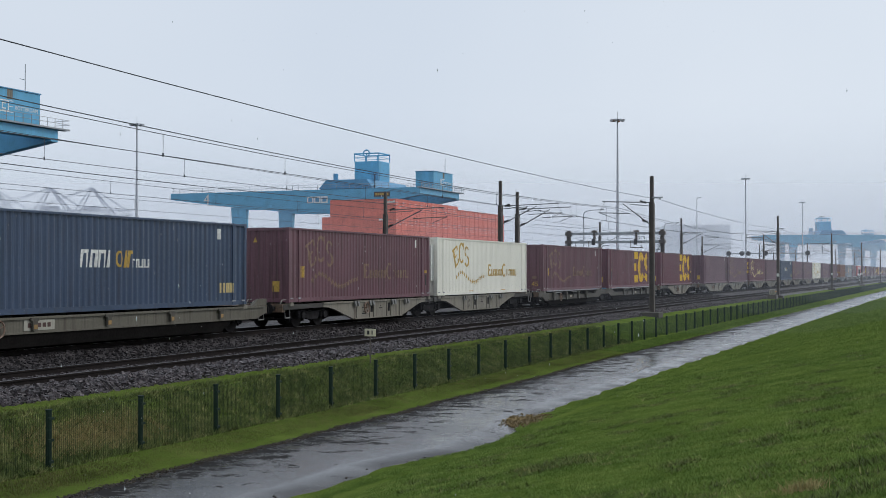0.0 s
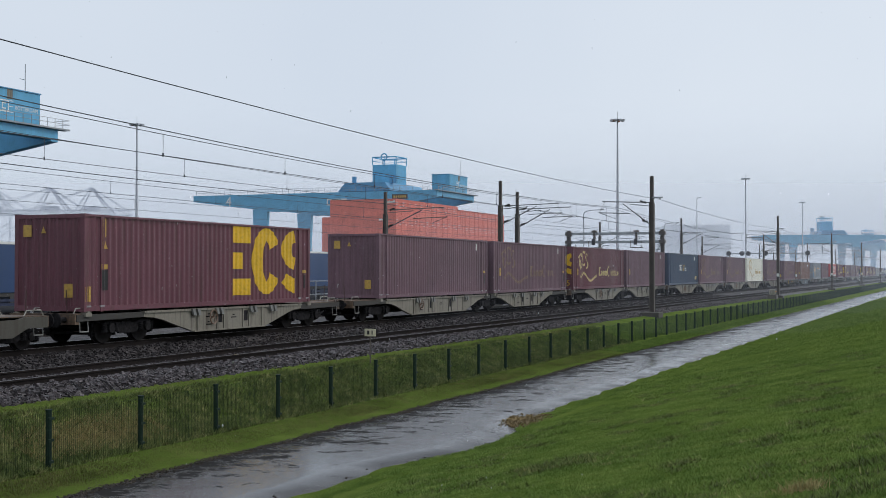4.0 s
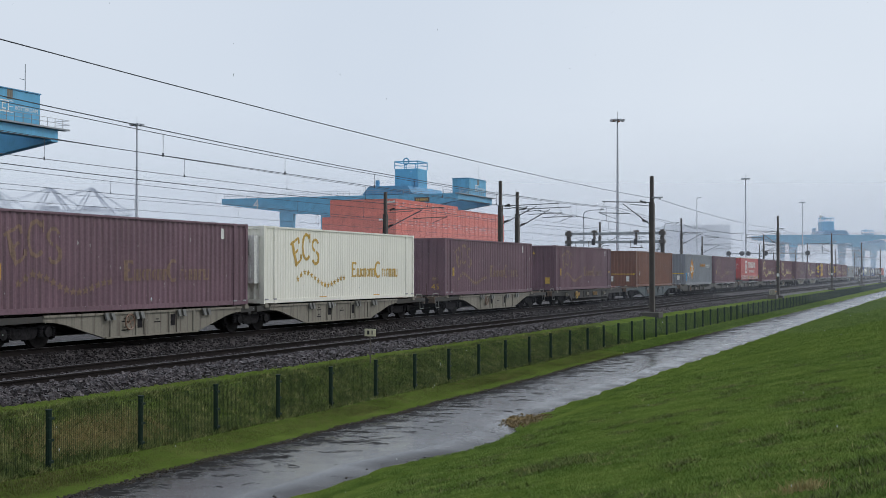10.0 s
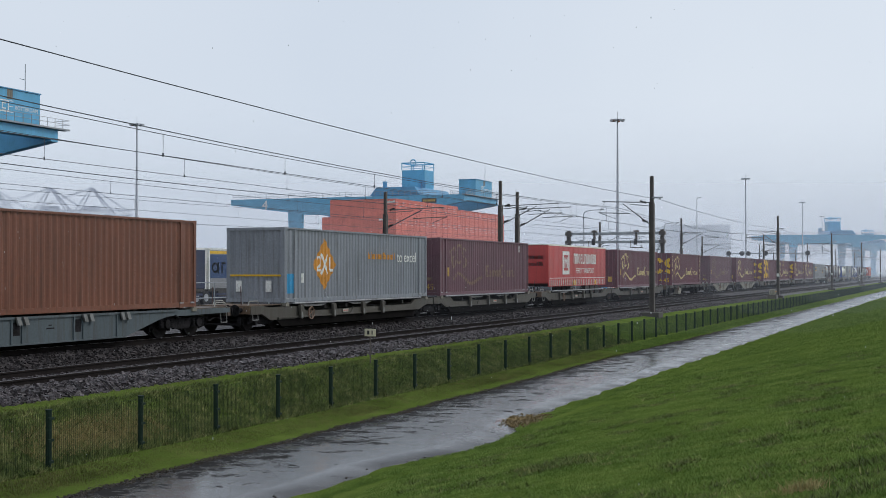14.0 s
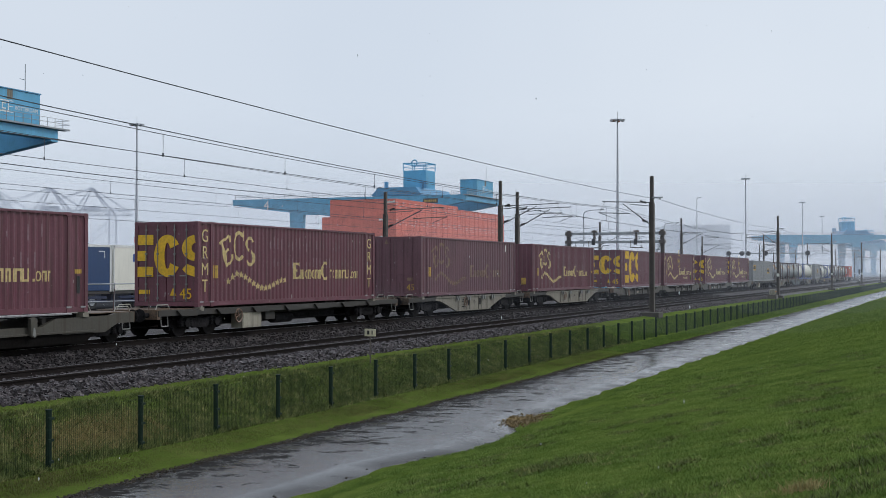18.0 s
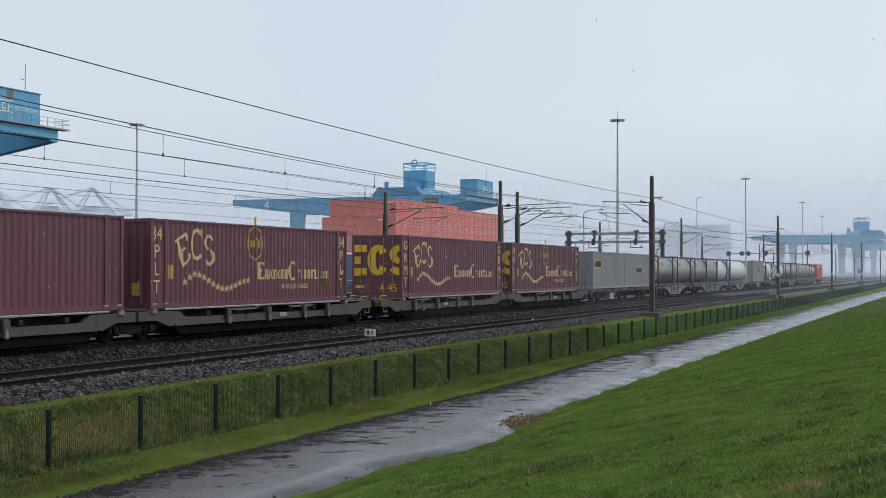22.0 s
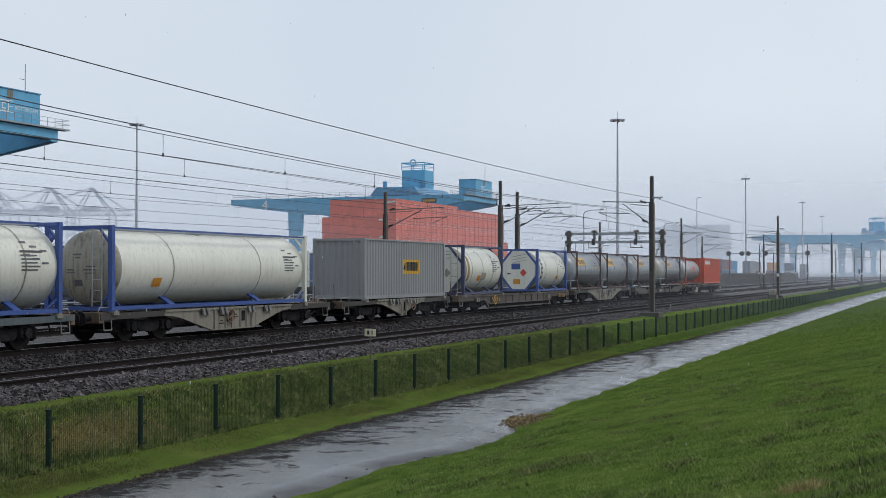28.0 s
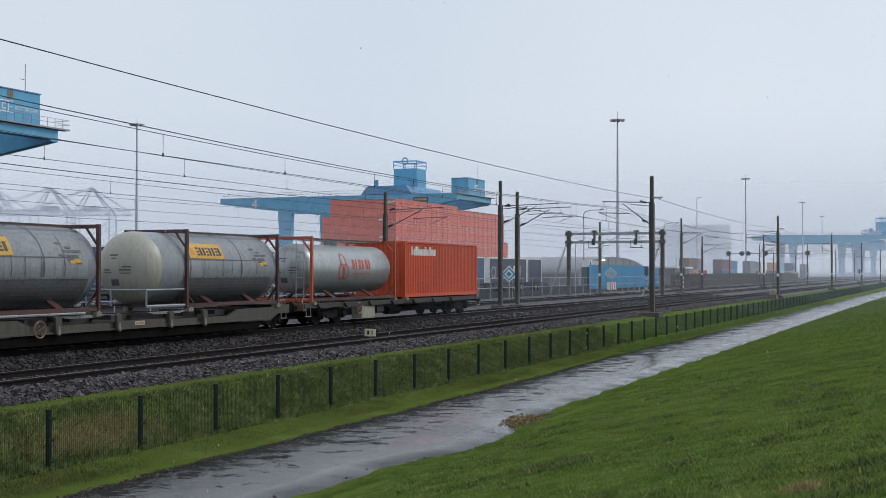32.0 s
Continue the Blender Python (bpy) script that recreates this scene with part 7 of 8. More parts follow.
# ------------------------------------------------------------ lamp masts and street lamps
def lamp_mast(x, y, h, bands):
    c = thing("lamp_mast", "tall slim grey floodlight mast with a ring of lamps", "lamp mast", pose(x, y, -0.2), "floodlight masts of the yard")
    bm = bmesh.new()
    bar(bm, (0, 0, 0), (0, 0, h), 0.38, 12, 0.15)
    part("pole", bm, M["pole_pale"], c, smooth=True)
    bm = bmesh.new()
    bar(bm, (0, 0, h - 0.25), (0, 0, h - 0.1), 1.25, 16)
    part("lamp_ring", bm, M["pole_pale"], c)
    for k in range(8):
        a = k * math.tau / 8
        bm = bmesh.new()
        box(bm, math.cos(a) * 1.3 - 0.28, math.cos(a) * 1.3 + 0.28, math.sin(a) * 1.3 - 0.28, math.sin(a) * 1.3 + 0.28, h - 0.5, h - 0.1)
        part("floodlight", bm, M["pole_pale"], c)
    bm = bmesh.new()
    bar(bm, (0, 0, h), (0, 0, h + 1.6), 0.05, 5)
    part("lightning_rod", bm, M["galv"], c)
    if bands:
        for k in range(4):
            bm = bmesh.new()
            bar(bm, (0, 0, 6 + k * 1.4), (0, 0, 7.4 + k * 1.4), 0.46, 12)
            part("warning_band", bm, M["barrier_red" if k % 2 == 0 else "label"], c)


for x, y, b in ((231.8, 167.8, True), (264, 67, False), (447, 67.6, False), (610, 66, False), (769, 72, False)):
    lamp_mast(x, y, 35.3, b)


def street_lamp(x, y, h, arm):
    c = thing("street_lamp", "grey street lamp with a curved arm", "street lamp", pose(x, y, -0.2), "street lamps of the yard")
    bm = bmesh.new()
    bar(bm, (0, 0, 0), (0, 0, h - 0.5), 0.09, 8, 0.06)
    p = (0, 0, h - 0.5)
    for k in range(1, 6):
        a = k / 5 * math.pi / 2
        q = (0, -arm * (1 - math.cos(a)) * 0.5, h - 0.5 + 0.5 * math.sin(a))
        bar(bm, p, q, 0.05, 6)
        p = q
    bar(bm, p, (0, -arm, h + 0.05), 0.05, 6)
    part("pole", bm, M["galv"], c)
    bm = bmesh.new()
    box(bm, -0.15, 0.15, -arm - 0.5, -arm, h, h + 0.14)
    part("lamp_head", bm, M["galv"], c)


for x, y, h, a in ((166.5, 47, 10.8, 2.4), (218, 47, 10.9, 2.2), (172, 46, 6.0, 0.6), (152, 44, 6.2, 0.6), (205, 46, 6.0, 0.6), (228, 47, 6.0, 0.6), (264, 50, 17.9, 0.4)):
    street_lamp(x, y, h, a)


# ------------------------------------------------------------ lorries along the yard road
def parked_trailer(x, tarp, label, shapes, cab=False, L=13.6):
    c = thing("parked_trailer", label, "trailer", pose(x, 49.5, -0.2), "trailers parked in the yard")
    bm = bmesh.new()
    box(bm, 0, L, 0, 2.5, 1.15, 3.95)
    bmesh.ops.bevel(bm, geom=bm.edges[:], offset=0.03, segments=1, affect="EDGES")
    part("tarpaulin", bm, M[tarp], c)
    bm = bmesh.new()
    box(bm, -0.03, L + 0.03, -0.03, 2.53, 3.9, 4.05)
    box(bm, -0.04, 0.1, -0.03, 2.53, 1.1, 4.0)
    box(bm, L - 0.1, L + 0.04, -0.03, 2.53, 1.1, 4.0)
    part("roof_frame", bm, M["label"], c, "pale roof edge and corner posts")
    bm = bmesh.new()
    box(bm, 0, L, 0.05, 2.45, 0.95, 1.15)
    box(bm, 4.5, 8.2, 0.02, 0.1, 0.45, 0.95)
    box(bm, 2.5, 2.65, 0.3, 0.5, 0.1, 1.0)
    part("chassis", bm, M["wagon_dark"], c)
    bm = bmesh.new()
    for z0, z1 in ((0.42, 0.58), (0.66, 0.82)):
        box(bm, 0.6, L - 0.4, 0.0, 0.05, z0, z1)
    box(bm, 0.4, L - 0.3, 0.5, 2.3, 0.5, 1.0)
    part("side_guard", bm, M["trailer_dark"], c, "dark side guard and underbody")
    for xx in (9.2, 10.5, 11.8) if L > 12.5 else (L * 0.62, L * 0.62 + 1.2):
        bm = bmesh.new()
        bar(bm, (xx, 2.15, 0.5), (xx, 2.45, 0.5), 0.5, 18)
        part("wheel", bm, M["tyre"], c)
        bm = bmesh.new()
        bar(bm, (xx, 0.05, 0.5), (xx, 0.35, 0.5), 0.5, 18)
        w = part("wheel", bm, M["tyre"], c)
        bm = bmesh.new()
        bar(bm, (xx, 0.03, 0.5), (xx, 0.05, 0.5), 0.28, 14)
        part("rim", bm, M["galv"], w)
    for nm, mt, pts in shapes:
        bm = bmesh.new()
        for p in pts:
            a = [bm.verts.new((px_, -0.012, pz)) for px_, pz in p]
            bm.faces.new(a)
        part(nm, bm, M[mt], c)
    return c


def ring(cx, cz, rx, rz, th, a0, a1, n=16):
    out = []
    for k in range(n):
        q = []
        for a, f in ((k, 0), (k + 1, 0), (k + 1, 1), (k, 1)):
            t = radians(a0 + (a1 - a0) * a / n)
            q.append((cx + (rx - th * f) * math.cos(t), cz + (rz - th * f) * math.sin(t)))
        out.append(q)
    return out


quad = lambda x0, x1, z0, z1: [(x0, z0), (x1, z0), (x1, z1), (x0, z1)]
parked_trailer(52.1, "trailer_blue", "blue curtain-sided trailer with white round shapes, parked", (("round_shapes", "label", ring(6.6, 2.6, 0.75, 0.7, 0.28, 40, 330) + ring(8.6, 2.6, 0.85, 0.7, 0.28, 0, 360)), ("corner_mark", "label", [quad(12.4, 13.0, 3.6, 3.66), quad(12.94, 13.0, 3.2, 3.6)])))
parked_trailer(66.0, "white", "white trailer with a broad blue swoosh, parked", (("swoosh", "frame_blue", ring(4.2, 1.6, 2.2, 1.9, 0.9, 0, 110) + [quad(2.0, 3.6, 3.0, 3.5)]),), L=7.4)
parked_trailer(73.8, "trailer_dark", "navy trailer parked in a row", (), L=2.8)
parked_trailer(77.0, "grey", "grey trailer with a blue panel, parked", (("blue_panel", "trailer_blue", [quad(0.1, 3.6, 1.9, 3.6)]), ("panel_shapes", "label", ring(0.8, 2.65, 0.42, 0.4, 0.16, 0, 360) + ring(2.9, 2.65, 0.42, 0.4, 0.16, 20, 330) + [quad(1.15, 1.3, 2.25, 3.05), quad(1.65, 1.82, 2.25, 3.05), quad(1.82, 2.2, 2.9, 3.05), quad(2.6, 3.2, 2.6, 2.72)]), ("yellow_strip", "yellow", [quad(0.1, 3.6, 3.66, 3.86)])), L=13.0)
parked_trailer(92.0, "trailer_blue", "blue curtain-sided trailer parked in a row", ())
parked_trailer(106.5, "trailer_mid", "bright blue curtain-sided trailer parked in a row", ())
parked_trailer(120.4, "trailer_blue", "blue curtain-sided trailer parked in a row", ())
parked_trailer(135.5, "trailer_dark", "navy trailer with grey letter shapes and a white square, parked", (("grey_shapes", "grey_blue", ring(1.5, 2.3, 0.75, 0.75, 0.26, 0, 360) + [quad(2.1, 2.4, 1.6, 3.0), quad(3.6, 3.9, 1.6, 3.6), quad(3.1, 4.5, 2.7, 2.95)]), ("white_square", "label", [quad(8.6, 11.2, 1.5, 3.1)]), ("square_shape", "trailer_dark", ring(9.9, 2.6, 0.5, 0.35, 0.2, 20, 250) + ring(9.9, 2.0, 0.5, 0.35, 0.2, 200, 430))))
parked_trailer(149.6, "trailer_dark", "navy trailer parked near the gate", (), L=5.6)


# ------------------------------------------------------------ gate: hall, blue screen, barriers
def arched_hall():
    h = thing("storage_hall", "dark grey sheet-metal hall with an arched roof", "hall", pose(235, 60, -0.2))
    bm = bmesh.new()
    pts = [(26 * math.cos(a), 2.0 + 3.2 * math.sin(a)) for a in [math.pi * k / 24 for k in range(25)]]
    a = [bm.verts.new((x, 0, z)) for x, z in pts]
    b = [bm.verts.new((x, 22, z)) for x, z in pts]
    for k in range(24):
        bm.faces.new((a[k], a[k + 1], b[k + 1], b[k]))
    bm.faces.new(a), bm.faces.new(b[::-1])
    part("arched_roof", bm, M["hall"], h)
    bm = bmesh.new()
    box(bm, -25.9, 25.9, 0.05, 21.95, 0, 2.05)
    part("wall", bm, M["hall"], h)
    for k in range(9):
        bm = bmesh.new()
        x = -22 + k * 5.5
        box(bm, x - 0.08, x + 0.08, -0.06, 0.0, 0, 2.0 + 3.2 * math.sqrt(1 - (x / 26) ** 2) - 0.05)
        part("sheet_seam", bm, M["wagon_b"], h)
    bm = bmesh.new()
    box(bm, 6, 12, -0.1, 0.0, 0, 3.6)
    part("door", bm, M["wagon_b"], h)
    lamp = bpy.data.materials.new("warm_lamp")
    lamp.use_nodes = True
    lamp.node_tree.nodes["Principled BSDF"].inputs["Emission Color"].default_value = (1.0, 0.62, 0.2, 1)
    lamp.node_tree.nodes["Principled BSDF"].inputs["Emission Strength"].default_value = 6
    bm = bmesh.new()
    box(bm, -10.3, -9.7, -0.4, -0.06, 4.45, 4.75)
    part("wall_lamp", bm, lamp, h, "small glowing amber lamp")


arched_hall()


def blue_screen():
    s = thing("sheet_screen", "bright blue sheet-metal screen wall", "screen wall", pose(162, 45, -0.2))
    for k in range(17):
        bm = bmesh.new()
        corrugated(bm, k * 2.5, k * 2.5 + 2.46, 0.05, 3.3 if k < 14 else 2.9, lambda q, d, z: (q, d, z), 0.2, 0.03)
        part("panel", bm, M["screen_blue"], s)
    bm = bmesh.new()
    box(bm, 0, 42.5, 0.05, 0.15, 0, 0.4)
    part("base_rail", bm, M["wagon_b"], s)
    for k, x in enumerate((1.2, 5.8)):
        u_ = thing("air_unit", "white air-conditioning unit above the blue screen", "air conditioner", pose(162 + x, 45.6, -0.2), "air units by the gate")
        bm = bmesh.new()
        box(bm, 0, 1.8, 0, 0.8, 0, 3.0)
        part("pedestal", bm, M["wagon_b"], u_)
        bm = bmesh.new()
        box(bm, 0, 1.8, -0.2, 0.7, 3.0, 3.9)
        part("casing", bm, M["label"], u_)
        bm = bmesh.new()
        bar(bm, (0.9, -0.23, 3.45), (0.9, -0.2, 3.45), 0.34, 16)
        part("fan_grille", bm, M["mast"], u_)


blue_screen()
hut = thing("gate_hut", "low grey gate hut with a flat roof and windows", "hut", pose(222, 46, -0.2))
bm = bmesh.new()
box(bm, 0, 14, 0, 4, 0, 3.0)
part("wall", bm, M["hall"], hut)
bm = bmesh.new()
box(bm, -0.4, 14.4, -0.5, 4.4, 3.0, 3.3)
part("roof", bm, M["label"], hut)
for k in range(4):
    bm = bmesh.new()
    box(bm, 1 + k * 3.2, 3.2 + k * 3.2, -0.03, 0.02, 1.1, 2.4)
    part("window", bm, M["glass"], hut)


def barrier(x, y):
    b = thing("road_barrier", "red and white striped road barrier", "barrier", pose(x, y, -0.25), "striped barriers by the gate")
    for k in range(5):
        bm = bmesh.new()
        plate(bm, ((k * 0.55, 0.0), (k * 0.55 + 0.55, 0.0), (k * 0.55 + 0.5, 1.05), (k * 0.55 + 0.05, 1.05)), -0.25, 0.25)
        part("segment", bm, M["barrier_red" if k % 2 else "label"], b)


barrier(161.5, 42.2)


def diamond_sign(x, y, h):
    s = thing("diamond_sign", "white diamond sign with a blue outline on a post", "sign", pose(x, y, -0.25), "diamond signs by the yard")
    bm = bmesh.new()
    bar(bm, (0, 0, 0), (0, 0, h), 0.05, 6)
    part("post", bm, M["galv"], s)
    for nm, r, mt, dx in (("board", 0.8, "label", 0.0), ("outline", 0.62, "screen_blue", -0.012), ("centre", 0.46, "label", -0.024), ("dot", 0.25, "screen_blue", -0.036)):
        bm = bmesh.new()
        a = [bm.verts.new((-0.06 + dx, y_, h + z_)) for y_, z_ in ((-r, 0), (0, -r), (r, 0), (0, r))]
        b = [bm.verts.new((-0.03 + dx, y_, h + z_)) for y_, z_ in ((-r, 0), (0, -r), (r, 0), (0, r))]
        bm.faces.new(a), bm.faces.new(b[::-1])
        for k in range(4):
            bm.faces.new((a[k], a[(k + 1) % 4], b[(k + 1) % 4], b[k]))
        part(nm, bm, M[mt], s)


diamond_sign(158, 41.0, 2.2)
diamond_sign(108, 37.5, 2.2)


def yard_rail():
    r = thing("pipe_railing", "galvanised pipe railing along the yard", "railing", pose(0, 38.2, -0.3))
    bm = bmesh.new()
    bar(bm, (0, 0, 0), (0, 0, 1.9), 0.035, 6)
    post = mesh_of("post", bm, M["galv"])
    for k in range(45):
        shared("post", post, r, pose(45 + k * 3.0, 0, 0))
    for z in (1.0, 1.85):
        bm = bmesh.new()
        bar(bm, (45, 0, z), (178, 0, z), 0.03, 6)
        part("pipe", bm, M["galv"], r)


yard_rail()


def yard_fence():
    f = thing("yard_fence", "tall dark bar fence beyond the far track", "fence", pose(0, 37.0, -0.3))
    bm = bmesh.new()
    box(bm, -0.04, 0.04, -0.04, 0.04, 0, 2.3)
    post = mesh_of("post", bm, M["mast"])
    bm = bmesh.new()
    for k in range(16):
        box(bm, 0.1 + k * 0.16, 0.125 + k * 0.16, -0.012, 0.012, 0.1, 2.2)
    for z in (0.2, 1.2, 2.1):
        box(bm, 0, 2.6, -0.015, 0.015, z, z + 0.04)
    panel = mesh_of("bar_panel", bm, M["mast"])
    for k in range(60):
        shared("post", post, f, pose(176 + k * 2.6, 0, 0))
        shared("bar_panel", panel, f, pose(176 + k * 2.6, 0, 0))


yard_fence()


def km_marker():
    s = thing("kilometre_marker", "small white kilometre board on a thin post", "sign", pose(31.9, 15.2, -0.45))
    bm = bmesh.new()
    bar(bm, (0, 0, 0), (0, 0, 1.0), 0.018, 6)
    part("post", bm, M["mast"], s)
    bm = bmesh.new()
    box(bm, -0.02, 0.0, -0.17, 0.17, 0.78, 0.99)
    part("board", bm, M["board_cream"], s)
    bm = bmesh.new()
    box(bm, -0.028, -0.02, 0.02, 0.09, 0.83, 0.94)
    box(bm, -0.028, -0.02, -0.08, -0.05, 0.83, 0.94)
    part("board_bars", bm, M["black"], s)


km_marker()


# ------------------------------------------------------------ harbour far off
def quay_crane(x, y, turn, k):
    c = thing("quay_crane", "pale quay crane with a lattice boom far off in mist", "crane", pose(x, y, 0, 0, 0, turn), "quay cranes on the skyline")
    bm = bmesh.new()
    for a in (-14, 14):
        for b in (-10, 10):
            beam(bm, (a, b, 0), (a, b, 46), 1.0, 1.0)
        beam(bm, (a, -10, 30), (a, 10, 30), 1.0, 1.0)
    for b in (-10, 10):
        beam(bm, (-14, b, 18), (14, b, 40), 0.7, 0.7)
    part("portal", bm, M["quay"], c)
    bm = bmesh.new()
    for b in (-4, 4):
        beam(bm, (-55, b, 45), (28, b, 45), 0.8, 0.8)
        beam(bm, (-55, b, 49), (28, b, 49), 0.6, 0.6)
        for i in range(13):
            beam(bm, (-50 + i * 6, b, 45), (-47 + i * 6, b, 49), 0.35, 0.35)
            beam(bm, (-47 + i * 6, b, 49), (-44 + i * 6, b, 45), 0.35, 0.35)
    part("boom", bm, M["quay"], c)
    bm = bmesh.new()
    for b in (-4, 4):
        beam(bm, (-14, b * 2, 46), (-2, b * 0.5, 66), 0.7, 0.7)
        beam(bm, (14, b * 2, 46), (-2, b * 0.5, 66), 0.7, 0.7)
        for e in (-52, 14, 26):
            beam(bm, (-2, b * 0.5, 66), (e, b, 48), 0.4, 0.4)
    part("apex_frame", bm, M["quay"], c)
    bm = bmesh.new()
    box(bm, -7, 4, -4, 4, 48, 52)
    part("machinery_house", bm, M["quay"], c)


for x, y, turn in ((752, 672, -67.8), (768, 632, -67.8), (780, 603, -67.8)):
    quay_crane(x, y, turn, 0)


def warehouse(x, y, w, d, h):
    b = thing("far_warehouse", "pale flat-roofed warehouse far off in mist", "warehouse", pose(x, y, -0.2, 0, 0, -67.8), "warehouses on the skyline")
    bm = bmesh.new()
    box(bm, 0, w, 0, d, 0, h)
    part("wall", bm, M["far_wall"], b)
    bm = bmesh.new()
    box(bm, -0.4, w + 0.4, -0.4, d + 0.4, h, h + 0.7)
    part("roof", bm, M["label"], b)


warehouse(905, 192, 45, 60, 36)
warehouse(640, 480, 60, 30, 14)
warehouse(560, 390, 45, 30, 12)


# ------------------------------------------------------------ mist over the far land
def mist(depth, density, top):
    c, s = math.cos(0.3869), math.sin(0.3869)
    bm = bmesh.new()
    v = [bm.verts.new(p) for p in ((0, -900, -1), (0, 900, -1), (0, 900, top * 1.7), (0, -900, top * 1.7))]
    bm.faces.new(v)
    ob = new("backdrop", mesh_of("backdrop", bm, mist_material("mist_veil", density, top * 1.55)))
    ob.matrix_basis = pose(depth * c, depth * s, 0, 0, 50, math.degrees(0.3869))
    tagged(ob, "thin veil of wet mist over the far land", "mist", kind="structure")


for depth, density, top in ((58, 0.015, 12), (86, 0.025, 12), (125, 0.04, 14), (200, 0.06, 19), (290, 0.10, 36), (420, 0.13, 44), (600, 0.34, 60), (830, 0.60, 140)):
    mist(depth, density, top)


# ------------------------------------------------------------ small things by the track
def letter_sign(x, y):
    s = thing("track_sign", "white square sign with a black letter S on a post", "sign", pose(x, y, -0.3))
    bm = bmesh.new()
    bar(bm, (0, 0.03, 0), (0, 0.03, 2.3), 0.035, 8)
    part("post", bm, M["galv"], s)
    bm = bmesh.new()
    plate(bm, ((-0.36, 1.75), (0.36, 1.75), (0.36, 2.3), (0, 2.62), (-0.36, 2.3)), -0.02, 0.0)
    b = part("board", bm, M["label"], s)
    words("S", 0.62, M["black"], b, pose(0, -0.024, 2.12, 90, 0, 0), "lettering")
    bm = bmesh.new()
    box(bm, -0.36, 0.36, -0.02, 0.0, 1.42, 1.70)
    part("lower_board", bm, M["label"], s)


letter_sign(73.9, 35.0)


def cable_box(x, y):
    s = thing("cable_box", "small cream cable box on a dark plinth by the track", "cable box", pose(x, y, -0.32))
    bm = bmesh.new()
    box(bm, -0.6, 0.6, -0.4, 0.4, 0, 0.35)
    part("plinth", bm, M["mast"], s)
    bm = bmesh.new()
    box(bm, -0.35, 0.35, -0.28, 0.28, 0.35, 0.85)
    bmesh.ops.bevel(bm, geom=bm.edges[:], offset=0.08, segments=2, affect="EDGES")
    part("cover", bm, M["tank_beige"], s)
    bm = bmesh.new()
    box(bm, -0.3, 0.3, -0.30, -0.284, 0.62, 0.72)
    part("orange_strip", bm, M["rust_orange"], s)


cable_box(118.5, 15.5)


# ------------------------------------------------------------ ground cover
def stones(name, count, area, size, label, seed, mat="stone", category="gravel", spread=None):
    """Crushed stones strewn over the ballast, each a crooked eight-cornered lump."""
    rng = np.random.default_rng(seed)
    x0, x1, y0, y1 = area
    base = np.array([(-1, -1, -1), (1, -1, -1), (1, 1, -1), (-1, 1, -1), (-1, -1, 1), (1, -1, 1), (1, 1, 1), (-1, 1, 1)], float)
    quads = np.array([(3, 2, 1, 0), (4, 5, 6, 7), (0, 1, 5, 4), (1, 2, 6, 5), (2, 3, 7, 6), (3, 0, 4, 7)])
    u = rng.random(count)
    x = x0 + (x1 - x0) * u ** 1.6
    y = rng.uniform(y0, y1, count)
    prof_y = np.array((15.75, 16.1, 16.35, 16.6, 17.2, 18.7, 19.4, 20.2, 22.2, 23.1, 26.0))
    prof_z = np.array((-0.45, -0.31, -0.22, -0.17, -0.17, -0.17, -0.18, -0.30, -0.30, -0.18, -0.18))
    z = np.interp(y, prof_y, prof_z)
    if spread:
        x, y, z = spread(rng, count)
    sc = size * rng.uniform(0.5, 1.25, (count, 1)) * rng.uniform(0.6, 1.2, (count, 3))
    v = base[None] * sc[:, None, :] * rng.uniform(0.55, 1.15, (count, 8, 1))
    a, b = rng.uniform(0, 6.3, count), rng.uniform(-0.8, 0.8, count)
    ca, sa, cb, sb = np.cos(a)[:, None], np.sin(a)[:, None], np.cos(b)[:, None], np.sin(b)[:, None]
    vx, vz = v[..., 0] * cb - v[..., 2] * sb, v[..., 0] * sb + v[..., 2] * cb
    vx, vy = vx * ca - v[..., 1] * sa, vx * sa + v[..., 1] * ca
    pts = np.stack((vx + x[:, None], vy + y[:, None], vz + z[:, None] + size * 0.15), -1).reshape(-1, 3)
    faces = (quads[None] + (np.arange(count) * 8)[:, None, None]).reshape(-1, 4)
    ob = cloud(name, pts.tolist(), faces.tolist(), M[mat])
    tagged(ob, label, category, kind="stuff")


stones("ballast_stones", 22000, (14, 130, 15.95, 17.15), 0.050, "loose grey-brown ballast stones on the shoulder", 1)
stones("ballast_stones", 17000, (20, 130, 18.75, 23.7), 0.048, "loose dark ballast stones between the tracks", 2, "stone_dark")
stones("ballast_stones", 16000, (14, 130, 17.3, 18.65), 0.036, "loose ballast stones between the rails", 3)


def ground_height(x, y):
    ky = np.array((-30, -12, 0, 5, 8.2, 9.0, 12.0, 12.3, 13.65, 14.2, 15.3, 16.2))
    kz = np.array((3.0, 2.3, 0.55, -0.45, -1.10, -1.16, -1.16, -1.13, -1.06, -0.92, -0.38, -0.29))
    return np.interp(y, ky, kz)


